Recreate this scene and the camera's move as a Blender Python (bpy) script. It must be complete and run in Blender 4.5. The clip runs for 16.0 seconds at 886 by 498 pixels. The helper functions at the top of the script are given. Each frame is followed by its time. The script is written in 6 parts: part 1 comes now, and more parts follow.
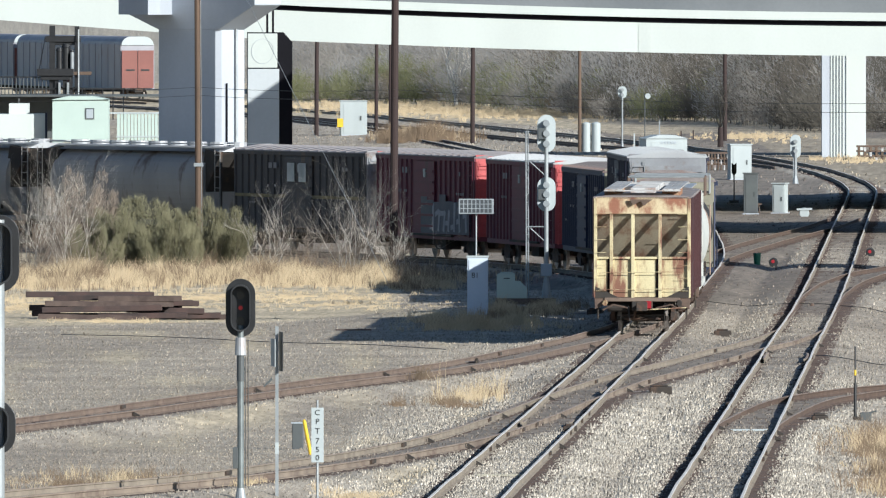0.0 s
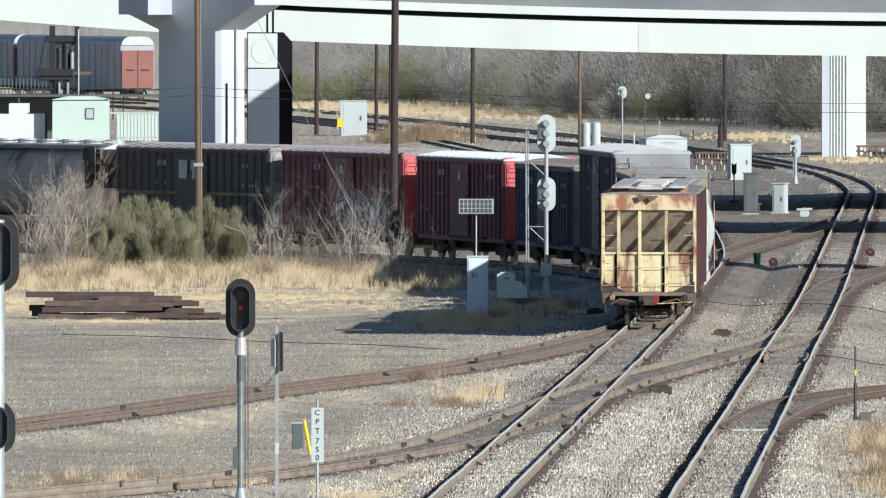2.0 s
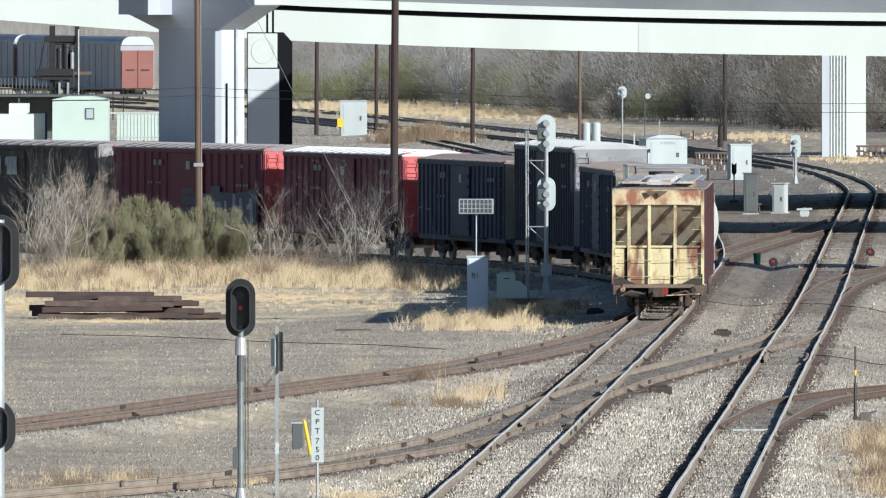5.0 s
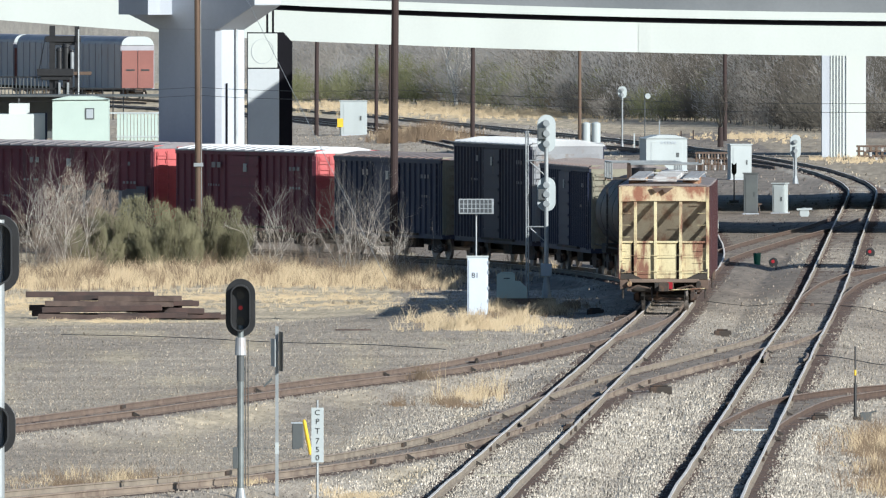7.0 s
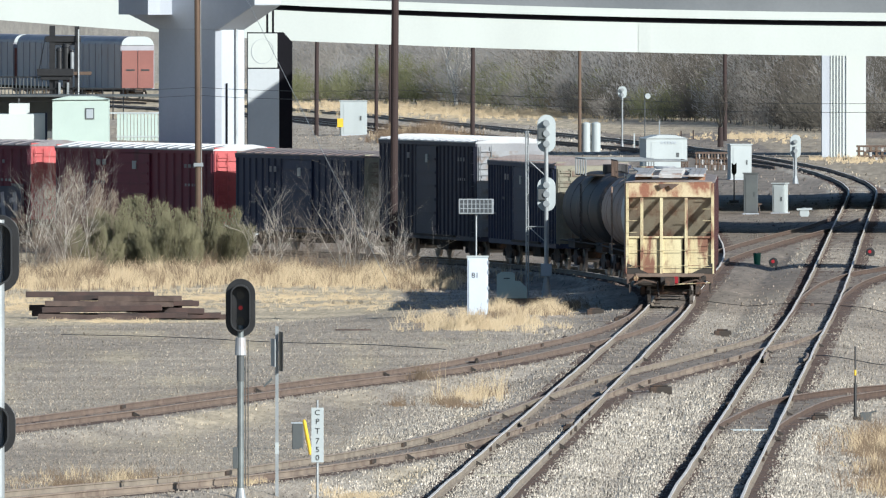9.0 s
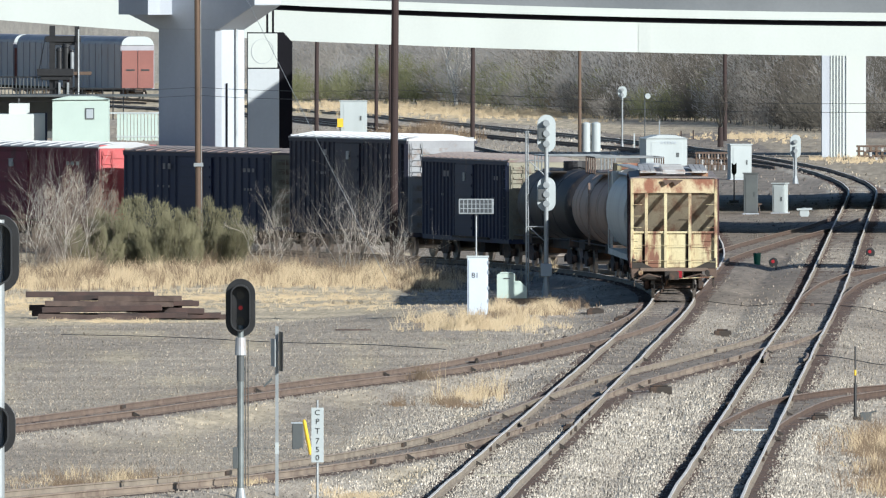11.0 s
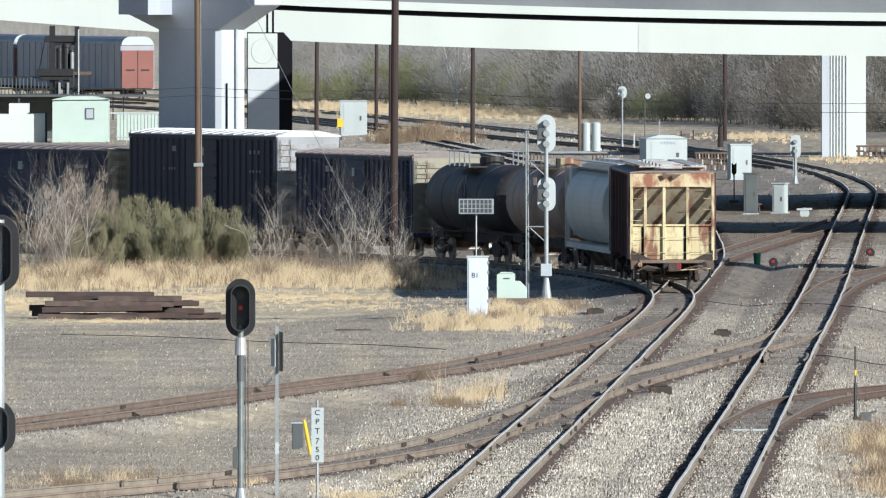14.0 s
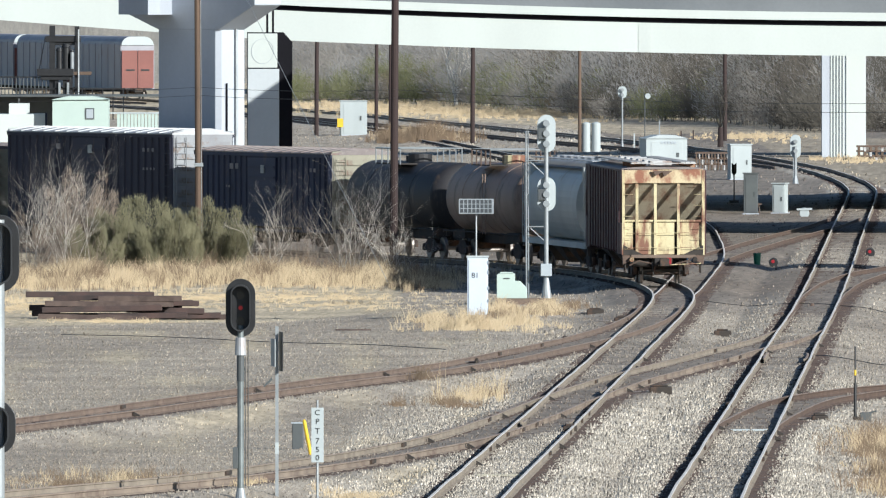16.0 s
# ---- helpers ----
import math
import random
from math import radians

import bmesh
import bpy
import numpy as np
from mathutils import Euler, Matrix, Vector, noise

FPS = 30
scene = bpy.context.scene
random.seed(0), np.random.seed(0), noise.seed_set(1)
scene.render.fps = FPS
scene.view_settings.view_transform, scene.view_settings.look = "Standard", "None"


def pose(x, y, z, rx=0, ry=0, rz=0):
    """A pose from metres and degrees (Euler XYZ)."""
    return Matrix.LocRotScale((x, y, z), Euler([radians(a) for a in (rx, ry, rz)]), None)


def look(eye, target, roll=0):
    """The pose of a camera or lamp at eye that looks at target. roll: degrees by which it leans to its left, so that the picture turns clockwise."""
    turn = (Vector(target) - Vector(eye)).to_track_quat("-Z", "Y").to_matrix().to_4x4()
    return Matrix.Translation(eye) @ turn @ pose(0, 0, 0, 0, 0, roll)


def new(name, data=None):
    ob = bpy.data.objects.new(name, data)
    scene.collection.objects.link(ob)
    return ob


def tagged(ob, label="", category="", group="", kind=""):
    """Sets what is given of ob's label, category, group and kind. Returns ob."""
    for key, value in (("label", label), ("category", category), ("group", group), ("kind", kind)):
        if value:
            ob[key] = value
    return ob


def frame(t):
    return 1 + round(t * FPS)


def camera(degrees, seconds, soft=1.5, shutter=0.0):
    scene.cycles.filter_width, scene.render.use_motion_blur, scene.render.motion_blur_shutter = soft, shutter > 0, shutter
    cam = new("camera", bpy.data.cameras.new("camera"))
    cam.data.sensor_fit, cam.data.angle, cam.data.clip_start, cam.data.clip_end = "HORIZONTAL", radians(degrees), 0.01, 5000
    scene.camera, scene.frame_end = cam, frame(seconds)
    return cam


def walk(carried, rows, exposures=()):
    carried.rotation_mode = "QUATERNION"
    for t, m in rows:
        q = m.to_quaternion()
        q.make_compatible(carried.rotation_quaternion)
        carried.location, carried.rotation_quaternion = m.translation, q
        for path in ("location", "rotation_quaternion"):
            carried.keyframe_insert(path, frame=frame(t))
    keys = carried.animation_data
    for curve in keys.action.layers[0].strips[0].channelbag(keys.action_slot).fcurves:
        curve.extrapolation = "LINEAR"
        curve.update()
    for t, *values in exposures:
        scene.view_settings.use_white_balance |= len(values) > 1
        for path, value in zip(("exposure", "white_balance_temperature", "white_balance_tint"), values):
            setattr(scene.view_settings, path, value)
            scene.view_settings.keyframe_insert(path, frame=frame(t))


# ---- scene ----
# A still camera with a long lens, high over a railway junction, looking along the main tracks.
EYE = (0.0, 0.0, 12.0)
cam = camera(3.0972, 16.0, soft=1.2)
STAND = look(EYE, (0.0, 500.0, 12.0 - 500.0 * math.tan(math.atan(491 / 29000))))
walk(cam, [(0.0, STAND), (16.0, STAND)], exposures=[(0.0, 0.49, 6000.0, 5.0), (16.0, 0.49, 6000.0, 5.0)])

# ---- light: a low winter sun from behind the camera's right shoulder, clear sky ----
LIGHT = Vector((-0.70, 0.71, -0.395)).normalized()          # the way sunlight travels
world = bpy.data.worlds.new("sky")
scene.world = world
world.use_nodes = True
wn = world.node_tree.nodes
sky = wn.new("ShaderNodeTexSky")
sky.sky_type, sky.sun_disc = "NISHITA", False
sky.ozone_density = 4.0
sky.sun_elevation = math.asin(-LIGHT.z)
sky.sun_rotation = math.atan2(-LIGHT.x, -LIGHT.y)
world.node_tree.links.new(sky.outputs[0], wn["Background"].inputs[0])
wn["Background"].inputs[1].default_value = 0.066
sun_data = bpy.data.lights.new("sun", "SUN")
sun_data.energy, sun_data.angle, sun_data.color = 5.0, radians(0.5), (1.0, 0.945, 0.87)
sun = new("sun", sun_data)
sun.matrix_world = look((300, -300, 200), Vector((300, -300, 200)) + LIGHT)

# ---- materials ----
def mat(name, c1, c2=None, rough=0.7, metal=0.0, scale=1.5, fine=25.0, bump=0.15, rust=None, rust_at=0.62,
        streak=1.0, mixat=(0.35, 0.7), rust_scale=1.2, emit=None, grain=(0.78, 1.18)):
    """A weathered surface: two tones in large patches, fine grain, and rust or dirt breaking through."""
    m = bpy.data.materials.new(name)
    m.use_nodes = True
    nt = m.node_tree
    N, L = nt.nodes, nt.links
    bsdf = N["Principled BSDF"]
    c2 = c2 or tuple(v * 0.72 for v in c1)
    tc = N.new("ShaderNodeTexCoord")
    mp = N.new("ShaderNodeMapping")
    mp.inputs["Scale"].default_value = (1, 1, streak)
    L.new(tc.outputs["Object"], mp.inputs[0])
    n1 = N.new("ShaderNodeTexNoise")
    n1.inputs["Scale"].default_value, n1.inputs["Detail"].default_value = scale, 5
    L.new(mp.outputs[0], n1.inputs[0])
    r1 = N.new("ShaderNodeMapRange")
    r1.inputs[1].default_value, r1.inputs[2].default_value = mixat
    L.new(n1.outputs[0], r1.inputs[0])
    mx = N.new("ShaderNodeMixRGB")
    mx.inputs[1].default_value, mx.inputs[2].default_value = (*c1, 1), (*c2, 1)
    L.new(r1.outputs[0], mx.inputs[0])
    out = mx.outputs[0]
    n2 = N.new("ShaderNodeTexNoise")
    n2.inputs["Scale"].default_value, n2.inputs["Detail"].default_value = fine, 3
    L.new(tc.outputs["Object"], n2.inputs[0])
    if rust:
        n3 = N.new("ShaderNodeTexNoise")
        n3.inputs["Scale"].default_value, n3.inputs["Detail"].default_value = rust_scale, 8
        n3.inputs["Roughness"].default_value = 0.65
        mp3 = N.new("ShaderNodeMapping")
        mp3.inputs["Location"].default_value, mp3.inputs["Scale"].default_value = (7.3, 2.1, 4.4), (1, 1, streak)
        L.new(tc.outputs["Object"], mp3.inputs[0])
        L.new(mp3.outputs[0], n3.inputs[0])
        r3 = N.new("ShaderNodeMapRange")
        r3.inputs[1].default_value, r3.inputs[2].default_value = rust_at - 0.06, rust_at + 0.06
        L.new(n3.outputs[0], r3.inputs[0])
        m3 = N.new("ShaderNodeMixRGB")
        m3.inputs[2].default_value = (*rust, 1)
        L.new(r3.outputs[0], m3.inputs[0])
        L.new(out, m3.inputs[1])
        out = m3.outputs[0]
    rg = N.new("ShaderNodeMapRange")
    rg.inputs[3].default_value, rg.inputs[4].default_value = grain
    L.new(n2.outputs[0], rg.inputs[0])
    mul = N.new("ShaderNodeMixRGB")
    mul.blend_type = "MULTIPLY"
    mul.inputs[0].default_value = 1.0
    L.new(out, mul.inputs[1])
    L.new(rg.outputs[0], mul.inputs[2])
    L.new(mul.outputs[0], bsdf.inputs["Base Color"])
    bsdf.inputs["Roughness"].default_value = rough
    bsdf.inputs["Metallic"].default_value = metal
    if bump:
        bp = N.new("ShaderNodeBump")
        bp.inputs["Strength"].default_value, bp.inputs["Distance"].default_value = bump, 0.02
        L.new(n2.outputs[0], bp.inputs["Height"])
        L.new(bp.outputs[0], bsdf.inputs["Normal"])
    if emit:
        bsdf.inputs["Emission Color"].default_value = (*emit[0], 1)
        bsdf.inputs["Emission Strength"].default_value = emit[1]
    return m


def ground_mat():
    """Gravel, dirt and trodden straw, told apart by where they lie."""
    m = bpy.data.materials.new("gravel_and_dirt")
    m.use_nodes = True
    N, L = m.node_tree.nodes, m.node_tree.links
    bsdf = N["Principled BSDF"]
    tc = N.new("ShaderNodeTexCoord")
    at = N.new("ShaderNodeAttribute")
    at.attribute_name = "zone"
    sep = N.new("ShaderNodeSeparateColor")
    L.new(at.outputs["Color"], sep.inputs[0])

    def tone(c1, c2, scale, lo=0.35, hi=0.65):
        n = N.new("ShaderNodeTexNoise")
        n.inputs["Scale"].default_value, n.inputs["Detail"].default_value = scale, 4
        L.new(tc.outputs["Object"], n.inputs[0])
        r = N.new("ShaderNodeMapRange")
        r.inputs[1].default_value, r.inputs[2].default_value = lo, hi
        L.new(n.outputs[0], r.inputs[0])
        x = N.new("ShaderNodeMixRGB")
        x.inputs[1].default_value, x.inputs[2].default_value = (*c1, 1), (*c2, 1)
        L.new(r.outputs[0], x.inputs[0])
        return x.outputs[0]

    def blend(a, b, fac):
        x = N.new("ShaderNodeMixRGB")
        L.new(fac, x.inputs[0])
        L.new(a, x.inputs[1])
        L.new(b, x.inputs[2])
        return x.outputs[0]

    gravel = tone((0.285, 0.240, 0.188), (0.49, 0.42, 0.335), 38.0)
    ballast = tone((0.36, 0.315, 0.255), (0.74, 0.66, 0.55), 38.0)
    dirt = tone((0.14, 0.113, 0.09), (0.255, 0.21, 0.172), 5.0)
    straw = tone((0.42, 0.34, 0.225), (0.65, 0.54, 0.38), 6.0)
    col = blend(gravel, ballast, sep.outputs[0])
    col = blend(col, dirt, sep.outputs[1])
    col = blend(col, straw, sep.outputs[2])
    big = N.new("ShaderNodeTexNoise")
    big.inputs["Scale"].default_value, big.inputs["Detail"].default_value = 0.22, 5
    L.new(tc.outputs["Object"], big.inputs[0])
    r = N.new("ShaderNodeMapRange")
    r.inputs[1].default_value, r.inputs[2].default_value, r.inputs[3].default_value, r.inputs[4].default_value = 0.3, 0.7, 0.75, 1.15
    L.new(big.outputs[0], r.inputs[0])
    mul = N.new("ShaderNodeMixRGB")
    mul.blend_type = "MULTIPLY"
    mul.inputs[0].default_value = 1
    L.new(col, mul.inputs[1])
    L.new(r.outputs[0], mul.inputs[2])
    sp = N.new("ShaderNodeMapRange")
    sp.inputs[3].default_value, sp.inputs[4].default_value = 0.35, 1.75
    L.new(at.outputs["Alpha"], sp.inputs[0])
    mul2 = N.new("ShaderNodeMixRGB")
    mul2.blend_type = "MULTIPLY"
    mul2.inputs[0].default_value = 1
    L.new(mul.outputs[0], mul2.inputs[1])
    L.new(sp.outputs[0], mul2.inputs[2])
    L.new(mul2.outputs[0], bsdf.inputs["Base Color"])
    bsdf.inputs["Roughness"].default_value = 0.95
    return m


M = {
    "ground": ground_mat(),
    "rail_rust": mat("rusty_rail", (0.15, 0.102, 0.078), (0.095, 0.067, 0.054), 0.75, 0.3, 2, 30),
    "rail_dusty": mat("dust_caked_rail_side", (0.275, 0.232, 0.182), (0.175, 0.145, 0.115), 0.85, 0, 1.5, 30, 0.1, (0.16, 0.115, 0.09), 0.62, rust_scale=2.0),
    "rail_tan": mat("tan_dusty_rail_side", (0.27, 0.217, 0.168), (0.16, 0.124, 0.10), 0.85, 0, 0.9, 30, 0.1, (0.13, 0.09, 0.07), 0.58, rust_scale=0.8),
    "rail_brown": mat("brown_dusty_rail_side", (0.185, 0.136, 0.106), (0.125, 0.09, 0.07), 0.85, 0, 1.5, 30, 0.1, (0.11, 0.075, 0.06), 0.60, rust_scale=2.0),
    "rail_top": mat("worn_rail_head", (0.80, 0.75, 0.69), (0.64, 0.59, 0.54), 0.55, 0.1, 2, 30, 0.05),
    "rail_top_rust": mat("dull_rail_head", (0.36, 0.28, 0.22), (0.28, 0.20, 0.155), 0.6, 0.2, 2, 30, 0.05),
    "timber": mat("tarred_red_brown_timber", (0.085, 0.052, 0.046), (0.045, 0.034, 0.032), 0.9, 0, 1.2, 30, 0.4, streak=0.4),
    "tie": mat("creosoted_wood", (0.065, 0.045, 0.04), (0.115, 0.083, 0.07), 0.9, 0, 3, 40, 0.4),
    "concrete": mat("bridge_concrete", (0.45, 0.48, 0.525), (0.385, 0.41, 0.455), 0.85, 0, 0.4, 8, 0.1, streak=0.4, grain=(0.94, 1.06)),
    "concrete_joint": mat("greyer_girder_joint", (0.52, 0.55, 0.525), (0.48, 0.51, 0.487), 0.8, 0, 0.6, 8, 0.05, streak=0.3, grain=(0.94, 1.06)),
    "concrete_white": mat("pale_painted_concrete", (0.55, 0.585, 0.555), (0.49, 0.52, 0.495), 0.8, 0, 0.25, 8, 0.05, streak=0.3, grain=(0.96, 1.04)),
    # Near-black concrete; in the slab-edge recess it stands in for shade.
    "concrete_dark": mat("near_black_concrete", (0.012, 0.011, 0.015), (0.009, 0.009, 0.011), 0.85, 0, 0.4, 8),
    "maroon": mat("maroon_paint", (0.06, 0.018, 0.02), (0.04, 0.013, 0.016), 0.6, 0, 1, 20, 0.1, (0.07, 0.032, 0.025), 0.64, 0.3),
    # Ends take a brighter copy of the red, sunlight put into its colour.
    "red_end": mat("sun_brightened_salmon_red", (0.46, 0.085, 0.085), (0.40, 0.07, 0.075), 0.6, 0, 0.6, 20, 0.05, (0.30, 0.06, 0.06), 0.66, 0.3),
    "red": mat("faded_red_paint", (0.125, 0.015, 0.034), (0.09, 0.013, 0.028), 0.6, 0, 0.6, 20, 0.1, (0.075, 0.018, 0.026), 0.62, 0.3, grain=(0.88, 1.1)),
    "blue": mat("dark_blue_paint", (0.019, 0.027, 0.068), (0.014, 0.02, 0.048), 0.6, 0, 0.6, 20, 0.1, (0.09, 0.06, 0.05), 0.7, 0.3, grain=(0.88, 1.1)),
    "black": mat("black_car_paint", (0.026, 0.026, 0.05), (0.018, 0.019, 0.036), 0.6, 0, 0.6, 20, 0.1, (0.07, 0.05, 0.04), 0.68, 0.3, grain=(0.88, 1.1)),
    "soot": mat("sooty_steel", (0.03, 0.027, 0.025), (0.05, 0.04, 0.033), 0.85, 0.1, 1.5, 20, 0.2, (0.10, 0.06, 0.04), 0.6),
    "slate": mat("slate_sprayed_paint", (0.05, 0.053, 0.075), (0.075, 0.072, 0.095), 0.6, 0, 1.2, 20, 0.05),
    "marking": mat("worn_white_stencil", (0.24, 0.23, 0.24), (0.14, 0.135, 0.14), 0.7, 0, 3, 25, 0),
    "truck_rust": mat("grimy_rusted_casting", (0.055, 0.04, 0.034), (0.035, 0.028, 0.026), 0.85, 0.05, 2.0, 20, 0.2, (0.13, 0.075, 0.05), 0.56),
    "brown_black": mat("brownish_black_paint", (0.055, 0.048, 0.05), (0.037, 0.034, 0.036), 0.65, 0, 0.6, 20, 0.1, (0.10, 0.07, 0.05), 0.62, 0.3),
    "yellow_line": mat("faded_yellow_line", (0.16, 0.125, 0.05), (0.06, 0.05, 0.035), 0.7, 0, 1, 20),
    "beige": mat("beige_end_paint", (0.42, 0.385, 0.30), (0.35, 0.32, 0.25), 0.6, 0, 0.8, 20, 0.1, (0.30, 0.20, 0.13), 0.68, 0.4),
    "roof_rust": mat("rust_stained_roof_sheet", (0.27, 0.24, 0.23), (0.17, 0.14, 0.135), 0.7, 0, 0.8, 12, 0.1, (0.19, 0.125, 0.105), 0.62),
    "roof_dark": mat("grimy_roof_sheet", (0.13, 0.115, 0.12), (0.075, 0.065, 0.07), 0.7, 0, 0.7, 12, 0.1, (0.20, 0.13, 0.11), 0.62),
    "end_silver": mat("dull_galvanised_end", (0.25, 0.26, 0.275), (0.18, 0.18, 0.195), 0.5, 0.1, 0.5, 12, 0.08, (0.16, 0.12, 0.10), 0.62, grain=(0.9, 1.1)),
    "dull_end": mat("dull_beige_end_paint", (0.25, 0.235, 0.175), (0.19, 0.175, 0.135), 0.6, 0, 0.8, 20, 0.1, (0.15, 0.10, 0.07), 0.62, 0.4),
    "silver": mat("galvanised_sheet", (0.42, 0.43, 0.44), (0.33, 0.33, 0.35), 0.45, 0.25, 0.5, 12, 0.08, (0.40, 0.32, 0.28), 0.68, grain=(0.92, 1.08)),
    "roof_dull": mat("dull_grey_roof_sheet", (0.24, 0.225, 0.235), (0.16, 0.15, 0.16), 0.7, 0.05, 0.7, 12, 0.1, (0.17, 0.13, 0.12), 0.62),
    "roof_grey": mat("weathered_roof_sheet", (0.52, 0.51, 0.50), (0.34, 0.33, 0.32), 0.6, 0.1, 0.7, 12, 0.1, (0.25, 0.16, 0.12), 0.6),
    "cream": mat("rust_stained_cream_paint", (0.60, 0.535, 0.33), (0.47, 0.385, 0.22), 0.65, 0, 1.4, 22, 0.15, (0.19, 0.088, 0.055), 0.515, 0.30, rust_scale=2.0),
    "rust_panel": mat("rusted_end_panel", (0.36, 0.20, 0.12), (0.24, 0.11, 0.065), 0.75, 0, 1.4, 22, 0.2, (0.66, 0.56, 0.36), 0.58, 0.8, rust_scale=0.9),
    "slope_sheet": mat("stained_slope_sheet", (0.36, 0.315, 0.23), (0.26, 0.215, 0.16), 0.7, 0, 0.9, 22, 0.15, (0.20, 0.11, 0.07), 0.56, 0.5, rust_scale=1.0),
    "hopper_grey": mat("pale_grey_hopper_paint", (0.56, 0.565, 0.53), (0.46, 0.465, 0.44), 0.55, 0, 0.5, 14, 0.08, (0.36, 0.30, 0.22), 0.66, 0.25, grain=(0.93, 1.07)),
    "tank_tan": mat("stained_tan_tank_paint", (0.36, 0.25, 0.195), (0.26, 0.185, 0.145), 0.6, 0, 0.5, 14, 0.08, (0.16, 0.11, 0.08), 0.6, 0.3),
    "tank_black": mat("black_tank_paint", (0.03, 0.027, 0.03), (0.02, 0.019, 0.021), 0.6, 0, 0.5, 14, 0.08, (0.11, 0.08, 0.06), 0.62, 0.3),
    "yellow": mat("safety_yellow_paint", (0.75, 0.50, 0.03), (0.62, 0.40, 0.03), 0.6, 0, 2, 30),
    "steel": mat("wheel_steel", (0.32, 0.29, 0.27), (0.22, 0.19, 0.17), 0.5, 0.6, 2, 20),
    "galv": mat("galvanised_pole", (0.36, 0.38, 0.39), (0.25, 0.27, 0.28), 0.5, 0.4, 1.5, 20, 0.05, grain=(0.9, 1.1)),
    "white": mat("white_cabinet_paint", (0.42, 0.46, 0.465), (0.37, 0.405, 0.41), 0.55, 0, 0.7, 14, 0.05, (0.5, 0.47, 0.42), 0.72, 0.4, grain=(0.95, 1.05)),
    "pale_grey": mat("pale_grey_cabinet_paint", (0.38, 0.42, 0.45), (0.33, 0.36, 0.39), 0.55, 0, 0.8, 14, 0.05, (0.45, 0.42, 0.38), 0.72, 0.4, grain=(0.95, 1.05)),
    "pale_blue": mat("white_blue_cabinet_paint", (0.56, 0.62, 0.70), (0.50, 0.555, 0.63), 0.55, 0, 0.8, 14, 0.05, (0.6, 0.6, 0.6), 0.72, 0.4, grain=(0.95, 1.05)),
    "dark_grey": mat("dark_grey_cabinet_paint", (0.085, 0.095, 0.095), (0.065, 0.07, 0.075), 0.6, 0, 1, 14, 0.05, grain=(0.92, 1.08)),
    "signal_black": mat("signal_black", (0.012, 0.012, 0.013), (0.02, 0.02, 0.022), 0.45, 0, 3, 30, 0.03),
    "lens_red": mat("lit_red_lens", (0.06, 0.004, 0.006), None, 0.3, 0, 5, 30, 0, emit=((1.0, 0.02, 0.03), 0.09)),
    "hood_grey": mat("dull_hood_paint", (0.024, 0.025, 0.027), (0.017, 0.018, 0.02), 0.55, 0, 3, 30, 0.03),
    "mast_dark": mat("dull_steel_mast", (0.20, 0.225, 0.225), (0.12, 0.135, 0.138), 0.5, 0.3, 1.5, 20, 0.05, grain=(0.9, 1.1)),
    "lens_dark": mat("dark_lens", (0.02, 0.02, 0.02), None, 0.2, 0, 5, 30, 0),
    "wood_pole": mat("weathered_wood_pole", (0.15, 0.10, 0.07), (0.085, 0.06, 0.045), 0.9, 0, 1.5, 25, 0.4, streak=0.08),
    "wood_dark": mat("tarred_wood_pole", (0.045, 0.028, 0.026), (0.03, 0.02, 0.019), 0.9, 0, 1.5, 25, 0.4, streak=0.08),
    "straw": mat("dry_grass", (0.66, 0.53, 0.345), (0.46, 0.355, 0.23), 0.9, 0, 0.5, 9, 0),
    "straw_dark": mat("brown_weeds", (0.24, 0.17, 0.11), (0.15, 0.11, 0.075), 0.9, 0, 0.6, 9, 0),
    "bare_twig": mat("bare_twigs", (0.34, 0.29, 0.245), (0.24, 0.20, 0.17), 0.9, 0, 0.8, 9, 0),
    "pale_twig": mat("pale_bare_bark", (0.70, 0.64, 0.565), (0.48, 0.43, 0.375), 0.9, 0, 0.8, 9, 0),
    "white_bark": mat("white_bare_bark", (0.78, 0.74, 0.68), (0.60, 0.56, 0.51), 0.85, 0, 0.8, 9, 0),
    "wood_far": mat("winter_thicket", (0.35, 0.32, 0.285), (0.26, 0.238, 0.21), 0.95, 0, 0.12, 1.5, 0),
    "wood_grey": mat("grey_winter_thicket", (0.39, 0.375, 0.36), (0.29, 0.28, 0.268), 0.95, 0, 0.10, 1.2, 0),
    "wood_bank": mat("grey_wooded_bank", (0.215, 0.208, 0.198), (0.16, 0.155, 0.145), 0.95, 0, 0.22, 5.0, 0, (0.23, 0.22, 0.205), 0.50, 0.22, rust_scale=2.2),
    "wood_shade": mat("shaded_brown_thicket", (0.21, 0.18, 0.15), (0.14, 0.125, 0.10), 0.95, 0, 0.10, 1.0, 0),
    "wood_green": mat("olive_brush", (0.24, 0.245, 0.125), (0.18, 0.18, 0.10), 0.95, 0, 0.15, 1.5, 0),
    "wood_near": mat("tawny_brush", (0.30, 0.235, 0.155), (0.20, 0.165, 0.11), 0.95, 0, 0.15, 1.5, 0),
    "pier_face": mat("weathered_pier_face", (0.50, 0.53, 0.55), (0.44, 0.47, 0.49), 0.85, 0, 0.4, 8, 0.05, grain=(0.95, 1.05)),
    "barrier": mat("grey_road_barrier", (0.17, 0.18, 0.19), (0.13, 0.14, 0.15), 0.85, 0, 0.3, 6, 0.05, grain=(0.92, 1.08)),
    "wood_deep": mat("shaded_thicket_and_dark_limbs", (0.15, 0.135, 0.112), (0.10, 0.09, 0.075), 0.95, 0, 0.10, 1.0, 0),
